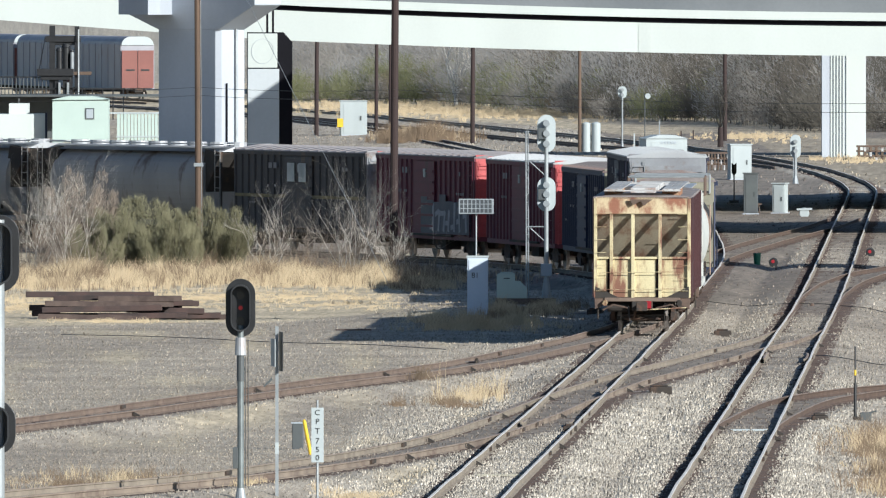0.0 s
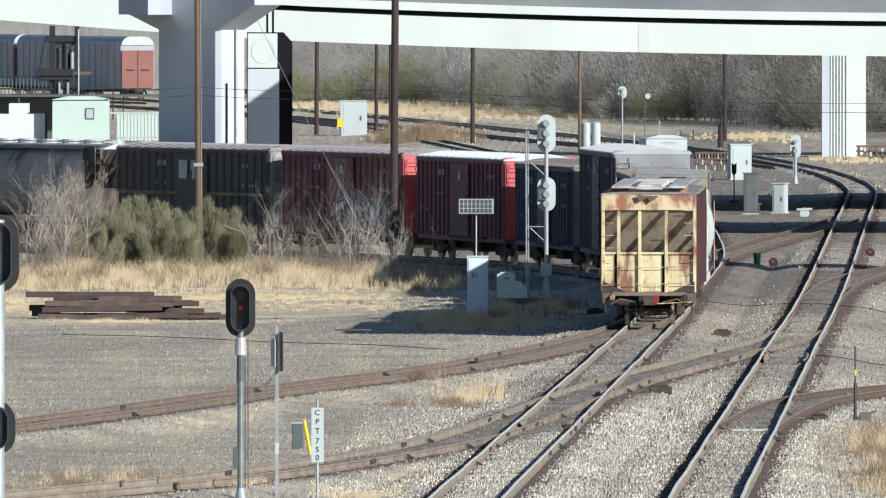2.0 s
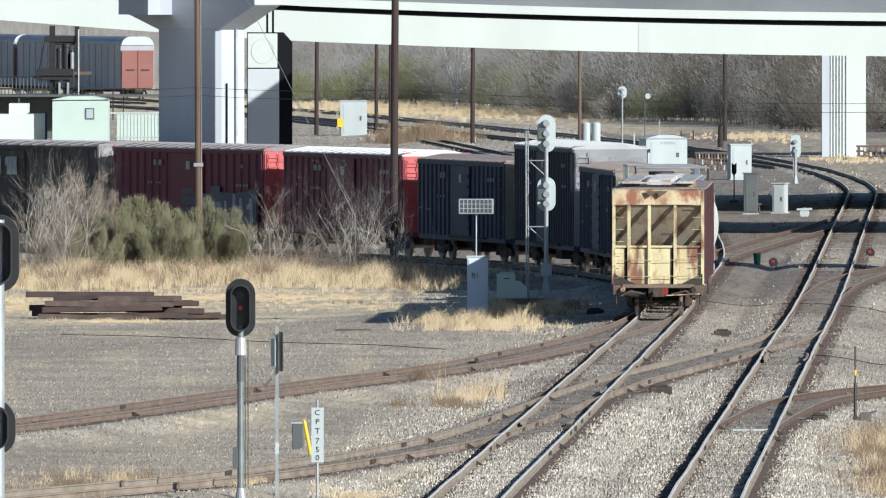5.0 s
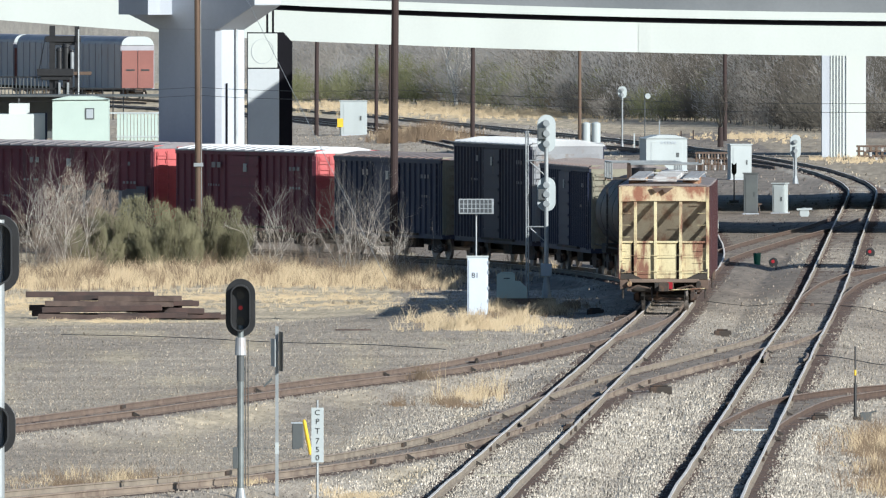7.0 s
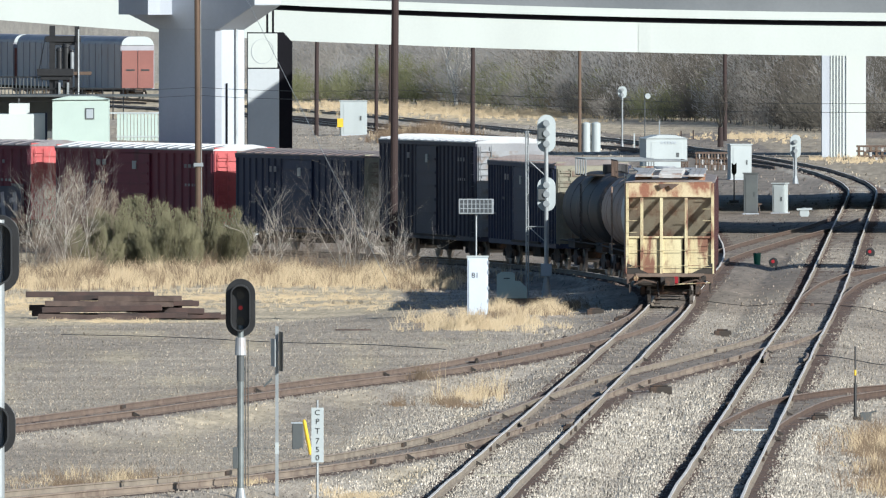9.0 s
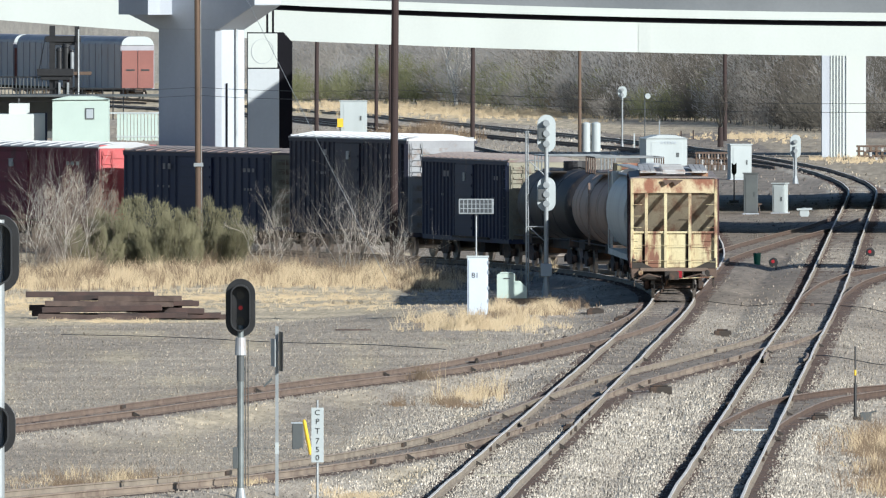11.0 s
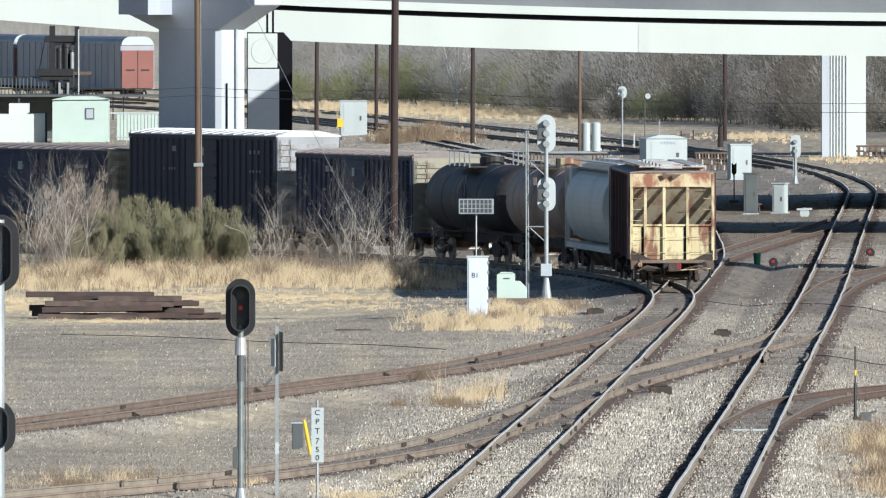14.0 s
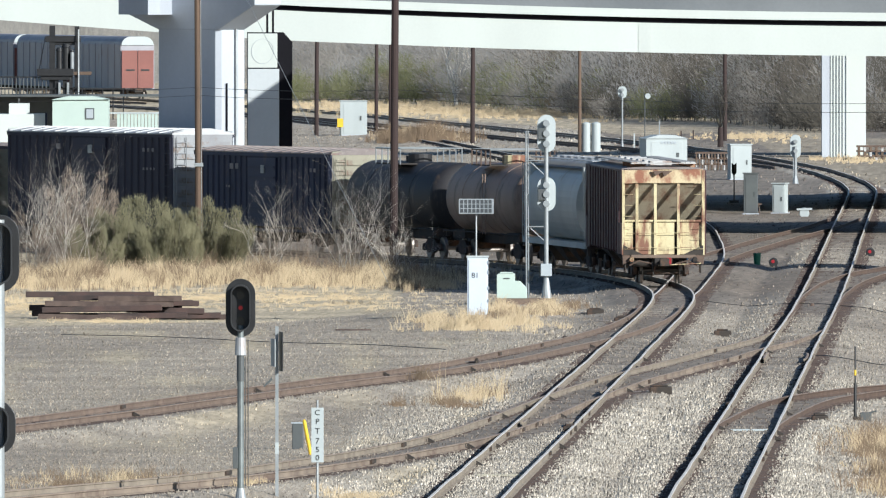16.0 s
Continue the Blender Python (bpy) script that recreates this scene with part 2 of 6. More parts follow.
    "brown_tips": mat("withered_brown_tips", (0.23, 0.185, 0.145), (0.16, 0.125, 0.10), 0.9, 0, 1.2, 9, 0),
    "sage": mat("grey_green_leaves", (0.192, 0.178, 0.104), (0.14, 0.132, 0.08), 0.9, 0, 1.2, 9, 0),
    "plastic_green": mat("green_plastic", (0.01, 0.14, 0.085), None, 0.4, 0, 2, 20, 0),
    "plastic_red": mat("red_plastic", (0.32, 0.012, 0.022), None, 0.4, 0, 2, 20, 0),
    "solar": mat("solar_cells", (0.055, 0.06, 0.062), (0.04, 0.045, 0.05), 0.5, 0, 2, 20, 0),
    "rack_grey": mat("weathered_autorack_sheet", (0.34, 0.335, 0.365), (0.26, 0.255, 0.29), 0.55, 0.15, 0.4, 10, 0.05, (0.2, 0.14, 0.11), 0.66, 0.3, grain=(0.93, 1.07)),
    "rack_brown": mat("brown_autorack_door", (0.21, 0.075, 0.06), (0.17, 0.06, 0.05), 0.6, 0, 0.5, 10, 0.05),
    "green_white": mat("pale_green_white_cladding", (0.45, 0.54, 0.49), (0.40, 0.48, 0.44), 0.6, 0, 0.4, 10, 0.04, grain=(0.96, 1.04)),
    "wire": mat("black_wire", (0.05, 0.05, 0.05), None, 0.6, 0, 2, 20, 0),
    "rust_head": mat("cream_paint_gone_to_rust", (0.56, 0.47, 0.30), (0.48, 0.36, 0.22), 0.7, 0, 1.0, 22, 0.2, (0.25, 0.105, 0.062), 0.50, 0.7, rust_scale=1.1),
    "hopper_dark": mat("grimy_grey_hopper_paint", (0.32, 0.30, 0.28), (0.25, 0.235, 0.22), 0.6, 0, 0.5, 14, 0.08, (0.13, 0.09, 0.07), 0.6, 0.25, grain=(0.93, 1.07)),
    "graffiti": mat("sprayed_pale_paint", (0.26, 0.27, 0.30), (0.18, 0.18, 0.22), 0.6, 0, 2, 20, 0),
}


def thin(name, share):
    """Thin leaves, blades and twigs let part of the light through."""
    nt = M[name].node_tree
    bsdf, out = nt.nodes["Principled BSDF"], nt.nodes["Material Output"]
    glow, mix = nt.nodes.new("ShaderNodeBsdfTranslucent"), nt.nodes.new("ShaderNodeMixShader")
    mix.inputs[0].default_value = share
    nt.links.new(bsdf.inputs["Base Color"].links[0].from_socket, glow.inputs[0])
    nt.links.new(bsdf.outputs[0], mix.inputs[1])
    nt.links.new(glow.outputs[0], mix.inputs[2])
    nt.links.new(mix.outputs[0], out.inputs[0])


for name in ("wood_near", "wood_far", "wood_grey", "wood_green", "wood_shade", "wood_deep"):
    thin(name, 0.3)
for name in ("sage", "brown_tips", "straw", "straw_dark"):
    thin(name, 0.12)
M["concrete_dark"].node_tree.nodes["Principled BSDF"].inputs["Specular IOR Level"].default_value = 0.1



# ---- small builders ----
class Shape:
    """Vertices and faces gathered from simple solids, made into one mesh."""

    def __init__(self):
        self.v, self.f = [], []

    def add(self, verts, faces):
        n = len(self.v)
        self.v += [tuple(p) for p in verts]
        self.f += [tuple(n + i for i in face) for face in faces]
        return self

    def box(self, x0, x1, y0, y1, z0, z1):
        return self.add([(x0, y0, z0), (x1, y0, z0), (x1, y1, z0), (x0, y1, z0), (x0, y0, z1), (x1, y0, z1), (x1, y1, z1), (x0, y1, z1)],
                        [(0, 3, 2, 1), (4, 5, 6, 7), (0, 1, 5, 4), (1, 2, 6, 5), (2, 3, 7, 6), (3, 0, 4, 7)])

    def rod(self, a, b, r, r2=None, n=8):
        a, b = Vector(a), Vector(b)
        w = (b - a).normalized()
        u = w.orthogonal().normalized()
        k = w.cross(u)
        r2 = r if r2 is None else r2
        ring = [(math.cos(2 * math.pi * i / n), math.sin(2 * math.pi * i / n)) for i in range(n)]
        vs = [a + (u * c + k * s) * r for c, s in ring] + [b + (u * c + k * s) * r2 for c, s in ring]
        fs = [(i, (i + 1) % n, n + (i + 1) % n, n + i) for i in range(n)]
        return self.add(vs, fs + [tuple(range(n))[::-1], tuple(range(n, 2 * n))])

    def prism(self, outline, axis, a, b):
        """An outline of (u, v) drawn along axis x, y or z from a to b."""
        n = len(outline)
        at = {"x": lambda u, v, w: (w, u, v), "y": lambda u, v, w: (u, w, v), "z": lambda u, v, w: (u, v, w)}[axis]
        vs = [at(u, v, a) for u, v in outline] + [at(u, v, b) for u, v in outline]
        fs = [(i, (i + 1) % n, n + (i + 1) % n, n + i) for i in range(n)]
        return self.add(vs, fs + [tuple(range(n))[::-1], tuple(range(n, 2 * n))])

    def sweep(self, path, outline):
        """An outline of (side, up) carried along a path of points."""
        n, rings = len(outline), []
        for i, p in enumerate(path):
            a, b = Vector(path[max(i - 1, 0)]), Vector(path[min(i + 1, len(path) - 1)])
            d = (b - a)
            d.z = 0
            d.normalize()
            side = Vector((d.y, -d.x, 0))
            rings.append([Vector(p) + side * u + Vector((0, 0, v)) for u, v in outline])
        vs = [q for ring in rings for q in ring]
        fs = [(i * n + j, i * n + (j + 1) % n, (i + 1) * n + (j + 1) % n, (i + 1) * n + j) for i in range(len(path) - 1) for j in range(n)]
        return self.add(vs, fs + [tuple(range(n))[::-1], tuple(range(len(vs) - n, len(vs)))])

    def turned(self, m, start=0):
        self.v[start:] = [tuple(m @ Vector(p)) for p in self.v[start:]]
        return self

    def mesh(self, name, material, smooth=False):
        me = bpy.data.meshes.new(name)
        me.from_pydata(self.v, [], self.f)
        bm = bmesh.new()
        bm.from_mesh(me)
        bmesh.ops.recalc_face_normals(bm, faces=bm.faces)
        bm.to_mesh(me)
        bm.free()
        me.materials.append(M[material])
        if smooth:
            me.polygons.foreach_set("use_smooth", [True] * len(me.polygons))
        return me


def part(name, shape, material, parent, label="", smooth=False, bevel=0.0):
    me = shape if isinstance(shape, bpy.types.Mesh) else shape.mesh(name, material, smooth)
    ob = new(name, me)
    ob.parent = parent
    if label:
        ob["label"] = label
    if bevel:
        b = ob.modifiers.new("bevel", "BEVEL")
        b.width, b.segments, b.limit_method = bevel, 2, "ANGLE"
    return ob


def thing(name, m, label, category, group="", kind=""):
    ob = new(name)
    ob.matrix_world = m
    return tagged(ob, label, category, group, kind)


def structure(name, shape, material, label, category, kind="structure"):
    me = shape if isinstance(shape, bpy.types.Mesh) else shape.mesh(name, material)
    return tagged(new(name, me), label, category, kind=kind)


# ---- the lie of the land: level beyond 600 m, rising gently towards the camera ----
def rail_level(d):
    u = max(600.0 - d, 0.0)
    return 0.0043 * (u * u / 80 if u < 40 else u - 20)


def smooth_line(points, step=2.0):
    """A path through plan points, evenly stepped, its corners eased (Catmull-Rom)."""
    P = [Vector((x, y)) for x, y in points]
    P = [P[0] * 2 - P[1]] + P + [P[-1] * 2 - P[-2]]
    out = []
    for i in range(1, len(P) - 2):
        a, b, c, d = P[i - 1:i + 3]
        n = max(2, int((c - b).length / step))
        for k in range(n):
            t = k / n
            out.append(0.5 * ((2 * b) + (c - a) * t + (2 * a - 5 * b + 4 * c - d) * t * t + (3 * b - a - 3 * c + d) * t ** 3))
    out.append(P[-2])
    return [(p.x, p.y) for p in out]


# the track that the train follows: straight, then an easing left-hand curve
RUN_X, RUN_Y, RUN_H, RUN_P, RUN_R, RUN_L = 6.538, 537.67, 0.031, 44.83, 156.5, 110.0


def curve_table():
    rows, x, y, h, dp = [], RUN_X, RUN_Y, RUN_H, 0.5
    p = 0.0
    while p < 340:
        rows.append((p, x, y, h))
        c = min(max((p + dp / 2 - RUN_P) / RUN_L, 0.0), 1.0) / RUN_R
        h2 = h - c * dp
        x, y, h, p = x + math.sin((h + h2) / 2) * dp, y + math.cos((h + h2) / 2) * dp, h2, p + dp
    return rows


CURVE = curve_table()


def run_point(p):
    """Place and heading (from the y axis, to the right) at p metres along the train's track."""
    if p <= 0:
        return RUN_X + p * math.sin(RUN_H), RUN_Y + p * math.cos(RUN_H), RUN_H
    i = min(int(p / 0.5), len(CURVE) - 2)
    a, b = CURVE[i], CURVE[i + 1]
    t = (p - a[0]) / 0.5
    return tuple(a[k] + (b[k] - a[k]) * t for k in (1, 2, 3))


MAIN_A = [(-5.0, 165.0)] + [run_point(p)[:2] for p in range(-190, 331, 3)]
THROUGH = smooth_line([(8.55, 607.6), (9.5, 636.0), (11.05, 689.0), (11.75, 742.0), (11.84, 791.0), (10.6, 880.0), (8.0, 960.0), (4.5, 1060.0), (-1.5, 1185.0), (-9.0, 1300.0), (-22.0, 1420.0), (-44.0, 1560.0)])
MAIN_B = smooth_line([(-0.25, 165.0), (5.9, 355.6), (11.29, 524.8), (14.81, 632.7), (19.17, 773.3), (22.14, 868.0), (23.3, 915.0), (23.3, 965.0), (21.9, 1025.0), (17.4, 1110.0), (8.9, 1212.0), (-1.1, 1320.0), (-13.5, 1440.0), (-40.0, 1620.0)])
LEAD_C = smooth_line([(-32.0, 300.0), (-18.0, 368.0), (-10.69, 411.3), (-4.44, 453.2), (0.27, 484.0), (3.86, 519.0), (5.9, 545.0), (7.2, 570.0), (7.95, 592.0)])
LEAD_F = smooth_line([(-26.0, 290.0), (-14.0, 327.0), (-8.99, 345.8), (-4.78, 361.2), (-1.11, 383.8), (0.92, 402.3), (3.28, 438.0), (5.05, 463.1), (6.93, 484.5), (9.0, 507.5), (10.6, 525.0), (12.0, 545.0)])
SPUR_D = smooth_line([(7.19, 396.0), (7.75, 411.0), (9.29, 434.0), (10.9, 446.0), (13.4, 457.0), (18.0, 470.0), (30.0, 492.0)])
SPUR_E = smooth_line([(12.64, 566.0), (13.4, 588.0), (14.4, 615.0), (15.91, 641.0), (18.2, 664.0), (23.0, 692.0), (36.0, 740.0)])
LINK = smooth_line([(10.2, 660.0), (11.4, 690.0), (13.2, 716.0), (15.7, 748.0), (18.0, 776.0), (19.6, 800.0)])
FAR_ARC = smooth_line([(21.2, 1010.0), (17.0, 1075.0), (11.0, 1130.0), (4.0, 1195.0), (-4.0, 1280.0), (-15.0, 1380.0), (-40.0, 1540.0)])
LINES = [MAIN_A, THROUGH, MAIN_B, LEAD_C, LEAD_F, SPUR_D, SPUR_E, LINK, FAR_ARC]


def ground_sheet():
    """One sheet to the horizon, with the beds of the tracks raised on it."""
    rng = np.random.default_rng(3)
    ys = np.concatenate([np.arange(-400, 300, 50), np.arange(300, 330, 5), np.arange(330, 460, 0.8), np.arange(460, 640, 1.0), np.arange(640, 860, 1.6),
                         np.arange(860, 1700, 6.0), [1720, 1800, 2000, 2400, 3200, 4500]])
    inner = np.linspace(-1, 1, 301)
    outer = np.array([1.06, 1.2, 1.5, 2.2, 4, 9, 25, 80])
    us = np.concatenate([-outer[::-1], inner, outer])
    half = np.clip(ys, 330, 1700) * 0.029 + 1.5
    X = us[None, :] * half[:, None]
    Y = np.repeat(ys[:, None], len(us), 1)
    base = np.vectorize(rail_level)(ys)[:, None]
    # distance to the nearest track, and to the nearest kept-clear main line
    near = np.full(X.shape, 1e9)
    clean = np.full(X.shape, 1e9)
    for k, line in enumerate(LINES):
        q = np.array(line)
        for i in range(0, len(ys)):
            j = np.argsort(np.abs(q[:, 1] - ys[i]))[:1]
            if abs(q[j[0], 1] - ys[i]) > 6:
                continue
            a, b = q[max(j[0] - 1, 0)], q[min(j[0] + 1, len(q) - 1)]
            d = (b - a) / np.hypot(*(b - a))
            dist = np.abs((X[i] - q[j[0], 0]) * d[1] - (ys[i] - q[j[0], 1]) * d[0])
            near[i] = np.minimum(near[i], dist)
            if k in (0, 2):
                clean[i] = np.minimum(clean[i], dist)
    near, clean = np.minimum(near, 60), np.minimum(clean, 60)
    bed = 1 / (1 + np.exp((near - 2.3) / 0.35))
    Z = base - 0.17 - (0.08 + 0.20 / (1 + np.exp((Y - 720) / 12))) * (1 - bed)
    coarse = np.array([[noise.noise(Vector((x * 0.13, y * 0.02, 1.7))) for x in X[i, ::8]] for i, y in enumerate(ys)])
    idx = np.arange(len(us))
    big = np.array([np.interp(idx, idx[::8], row) for row in coarse])
    Z += 0.10 * big * (1 - bed) + 0.006 / (1 + np.exp((near - 1.15) / 0.12)) - 0.06 * np.exp(-((near - 0.85) / 0.22) ** 2)
    Z += 0.30 * np.exp(-((X - 1.9) / 3.2) ** 2 - ((Y - 588) / 24) ** 2) * (1 - bed)
    fine = (np.abs(us) <= 1.0)[None, :] & ((ys > 329) & (ys < 1700))[:, None]
    Z += np.where(fine, rng.normal(0, 0.006, X.shape), 0)
    Z = np.where((ys > 1650)[:, None], 0, Z)
    # ground cover: pale ballast, dirt, straw
    R = np.clip(1.25 - np.abs(clean - 0) / 6.5, 0, 1) * (X > -3 + 0.01 * (Y - 350))
    R = np.maximum(R, 0.35 * bed) * np.interp(Y, (420, 500, 850, 950), (1.0, 0.4, 0.4, 1.0))
    dirt = np.clip(0.45 + 2.0 * np.array(big), 0, 1) * 0.30
    inside = 1 / (1 + np.exp((near - 1.15) / 0.15))
    G = np.maximum(dirt * (near > 2.0), inside * np.clip(0.45 + 1.2 * big, 0.12, 0.8) * np.interp(Y, (405, 470), (0.58, 0.80)))
    rusty = np.zeros(X.shape)
    for line in (LEAD_C, LEAD_F, SPUR_D, SPUR_E, LINK):
        q = np.array(line)
        for i in range(len(ys)):
            j = int(np.argmin(np.abs(q[:, 1] - ys[i])))
            if abs(q[j, 1] - ys[i]) < 6:
                ends = np.clip((ys[i] - q[0, 1]) / 18, 0, 1) * np.clip((q[-1, 1] - ys[i]) / 18, 0, 1)
                reach = np.abs(X[i] - q[j, 0]) + 0.5 * big[i]
                rusty[i] = np.maximum(rusty[i], ends / (1 + np.exp((reach - 1.35) / 0.16)))
    G = np.maximum(G, 0.92 * rusty)
    worn = np.clip((Y - 425) / 150, 0, 1) * np.clip((X - 4.5) / 2, 0, 1)
    G = np.maximum(G, (1.0 + 0.6 * big) * np.exp(-((X - 3.7) / 1.9) ** 2 - ((Y - 458) / 24) ** 2))
    smear = np.exp(-((near - 0.85) / 0.26) ** 2) * np.clip(0.55 + 1.1 * big, 0.2, 0.85) * (X > 0)
    G = np.maximum(G, smear)
    G = np.maximum(G, worn * np.clip(0.6 + 1.0 * big, 0.25, 0.92))
    G = np.where((Y > 640) & (clean > 2.0), np.maximum(G, np.where((Y > 900) & (X < 12), 0.42, 0.88)), G)
    G = np.where((Y > 900) & (X < 12), 0.28 * G, G)
    fine_patch = np.array([[noise.noise(Vector((x * 0.55, y * 0.045, 6.3))) for x in X[i, ::6]] for i, y in enumerate(ys)])
    patch = np.array([np.interp(idx, idx[::6], row) for row in fine_patch])
    G = np.maximum(G, 0.85 * np.exp(-((X - 6.3) / 2.2) ** 2 - ((Y - 572) / 22) ** 2))
    B = 0.75 * np.clip(2.2 * patch - 0.25, 0, 1) * (X < 1.5) * (Y < 640) * (near > 1.6)
    edge = -1.5 + 3.0 * big
    verge = np.where(X < -7.7, 570 + 1.6 * (X + 15.2), 578 + 2.6 * (X + 7.7)) + 16 * big
    B = np.maximum(B, np.clip((Y - verge) / 5, 0, 1) * ((X < edge) & (Y < 720)))
    trees = np.interp(X, (-14, -1, 6, 14.6, 21.5, 28.6), (1558, 1555, 1480, 1345, 1335, 1250))
    B = np.maximum(B, ((X < 30) & (Y > trees - np.interp(X, (0, 14, 22), (190, 130, 70)))) * np.clip(1.1 + big, 0, 1) * np.interp(X, (5, 15), (1.0, 0.7)))
    B = np.maximum(B, ((X > 22.5) & (Y > 930) & (Y < 1200)) * 0.4)
    speck = np.where(fine, np.clip(rng.normal(0.44, 0.10, X.shape), 0, 1), 0.44)
    v = np.stack([X, Y, Z], -1).reshape(-1, 3)
    h, w = X.shape
    a = (np.arange(h - 1)[:, None] * w + np.arange(w - 1)[None, :]).reshape(-1)
    faces = np.stack([a, a + 1, a + w + 1, a + w], -1)
    me = bpy.data.meshes.new("ground")
    me.vertices.add(len(v))
    me.vertices.foreach_set("co", v.astype(np.float32).ravel())
    me.loops.add(faces.size)
    me.loops.foreach_set("vertex_index", faces.ravel().astype(np.int32))
    me.polygons.add(len(faces))
    me.polygons.foreach_set("loop_start", np.arange(0, faces.size, 4, dtype=np.int32))
    me.update(calc_edges=True)
    zone = me.color_attributes.new("zone", "FLOAT_COLOR", "POINT")
    zone.data.foreach_set("color", np.stack([R, G, B, speck], -1).reshape(-1).astype(np.float32))
    me.materials.append(M["ground"])
    tagged(new("ground", me), "grey gravel and pale ballast ground with dirt and straw", "ground", kind="structure")
    return X, Y, Z, np.stack([R, G, B], -1), near


GX, GY, GZ, COVER, NEAR = ground_sheet()


def ground_z(x, y):
    """Height of the ground sheet near a place, its stones left out."""
    i = int(np.argmin(np.abs(GY[:, 0] - y)))
    j = int(np.argmin(np.abs(GX[i] - x)))
    return float(np.mean(GZ[max(i - 1, 0):i + 2, max(j - 2, 0):j + 3]))


def loose_stones():
    """Broken stone lying on the sheet: crushed ballast by the tracks, finer gravel on the lot."""
    rng = np.random.default_rng(17)
    ys, w = GY[:, 0], GX.shape[1]
    for label, y0, y1, per_m2, size in (("crushed pale ballast stones and gravel", 331.0, 400.0, 50.0, 0.030), ("crushed ballast stones and grey gravel", 400.0, 480.0, 31.0, 0.033),
                                        ("grey gravel stones across the yard", 480.0, 600.0, 17.0, 0.038), ("scattered grey stones by the far tracks", 600.0, 860.0, 5.0, 0.050),
                                        ("pale coarse ballast beyond the bridges", 860.0, 1300.0, 0.9, 0.085)):
        n = int(per_m2 * (y1 - y0) * (y0 + y1) * 0.0285)
        y = np.sqrt(rng.uniform(y0 ** 2, y1 ** 2, n))
        x = rng.uniform(-1, 1, n) * 0.0285 * y
        i = np.clip(np.searchsorted(ys, y) - 1, 0, len(ys) - 2)
        u = x / (np.clip(ys[i], 330, 1700) * 0.029 + 1.5)
        j = np.clip(((u + 1) / 2 * 300).round().astype(int) + 8, 0, w - 1)
        f = (y - ys[i]) / (ys[i + 1] - ys[i])
        z = GZ[i, j] * (1 - f) + GZ[i + 1, j] * f
        cover, near = COVER[i, j], NEAR[i, j]
        keep = (rng.random(n) > 0.85 * np.clip(cover[:, 1] * 1.2 - 0.1, 0, 1)) & (rng.random(n) > 0.93 * cover[:, 2]) & (np.abs(near - 0.80) > 0.14)
        x, y, z, cover, near = x[keep], y[keep], z[keep], cover[keep], near[keep]
        n = len(x)
        s = size * (0.75 + 0.5 * cover[:, 0]) * np.exp(rng.normal(0, 0.28, n))
        s = np.minimum(s, np.where(near < 1.0, 0.05, 0.12))
        turn = rng.uniform(0, 6.283, n)
        h = s * rng.uniform(0.8, 1.5, n)
        V = np.empty((n, 6, 3))
        for k in range(4):
            q = turn + k * 1.571 + rng.uniform(-0.4, 0.4, n)
            V[:, k] = np.stack([x + s * 0.62 * np.cos(q), y + s * 0.62 * np.sin(q), z - 0.012], -1)
        for k in (0, 1):
            q = turn + 0.78 + k * 3.142
            r = s * rng.uniform(0.15, 0.5, n)
            V[:, 4 + k] = np.stack([x + r * np.cos(q), y + r * np.sin(q), z + h * rng.uniform(0.65, 1.0, n)], -1)
        o = np.arange(n)[:, None] * 6
        loops = (o + np.array([0, 1, 4, 2, 3, 5, 1, 2, 5, 4, 3, 0, 4, 5])[None, :]).ravel()
        starts = (np.arange(n)[:, None] * 14 + np.array([0, 3, 6, 10])[None, :]).ravel()
        me = bpy.data.meshes.new("gravel")
        me.vertices.add(n * 6)
        me.vertices.foreach_set("co", V.astype(np.float32).ravel())
        me.loops.add(len(loops))
        me.loops.foreach_set("vertex_index", loops.astype(np.int32))
        me.polygons.add(len(starts))
        me.polygons.foreach_set("loop_start", starts.astype(np.int32))
        me.update(calc_edges=True)
        tint = np.concatenate([cover, np.clip(rng.normal(0.38, 0.18 + 0.03 * cover[:, 0], n), 0.0, 1)[:, None]], -1)
        zone = me.color_attributes.new("zone", "FLOAT_COLOR", "POINT")
        zone.data.foreach_set("color", np.repeat(tint, 6, 0).reshape(-1).astype(np.float32))
        me.materials.append(M["ground"])
        tagged(new("gravel", me), label, "gravel", kind="stuff")


loose_stones()


# ---- tracks: two rails each on wooden sleepers ----
FOOT = [(-0.07, -0.175), (-0.07, -0.155), (-0.012, -0.135), (-0.012, -0.045), (-0.036, -0.03), (-0.036, -0.006)]
RAIL = FOOT + [(-s, u) for s, u in FOOT[::-1]]
HEAD = [(-0.036, -0.006), (-0.028, 0.0), (0.028, 0.0), (0.036, -0.006)]


def offset(line, side, lift=0.0):
    out = []
    for i, (x, y) in enumerate(line):
        a, b = line[max(i - 1, 0)], line[min(i + 1, len(line) - 1)]
        d = Vector((b[0] - a[0], b[1] - a[1])).normalized()
        w = side + 0.022 * noise.noise(Vector((y * 0.11, side * 3.1, 4.0)))
        up = 0.022 * noise.noise(Vector((y * 0.09, side * 2.3, 9.0))) - 0.008
        out.append((x + d.y * w, y - d.x * w, rail_level(y) + lift + up))
    return out


def even(line, step):
    out, left = [], 0.0
    for (ax, ay), (bx, by) in zip(line, line[1:]):
        n = math.hypot(bx - ax, by - ay)
        while left <= n and n > 0:
            t = left / n
            out.append((ax + (bx - ax) * t, ay + (by - ay) * t, math.atan2(by - ay, bx - ax)))
            left += step
        left -= n
    return out


TIE_MESH = None


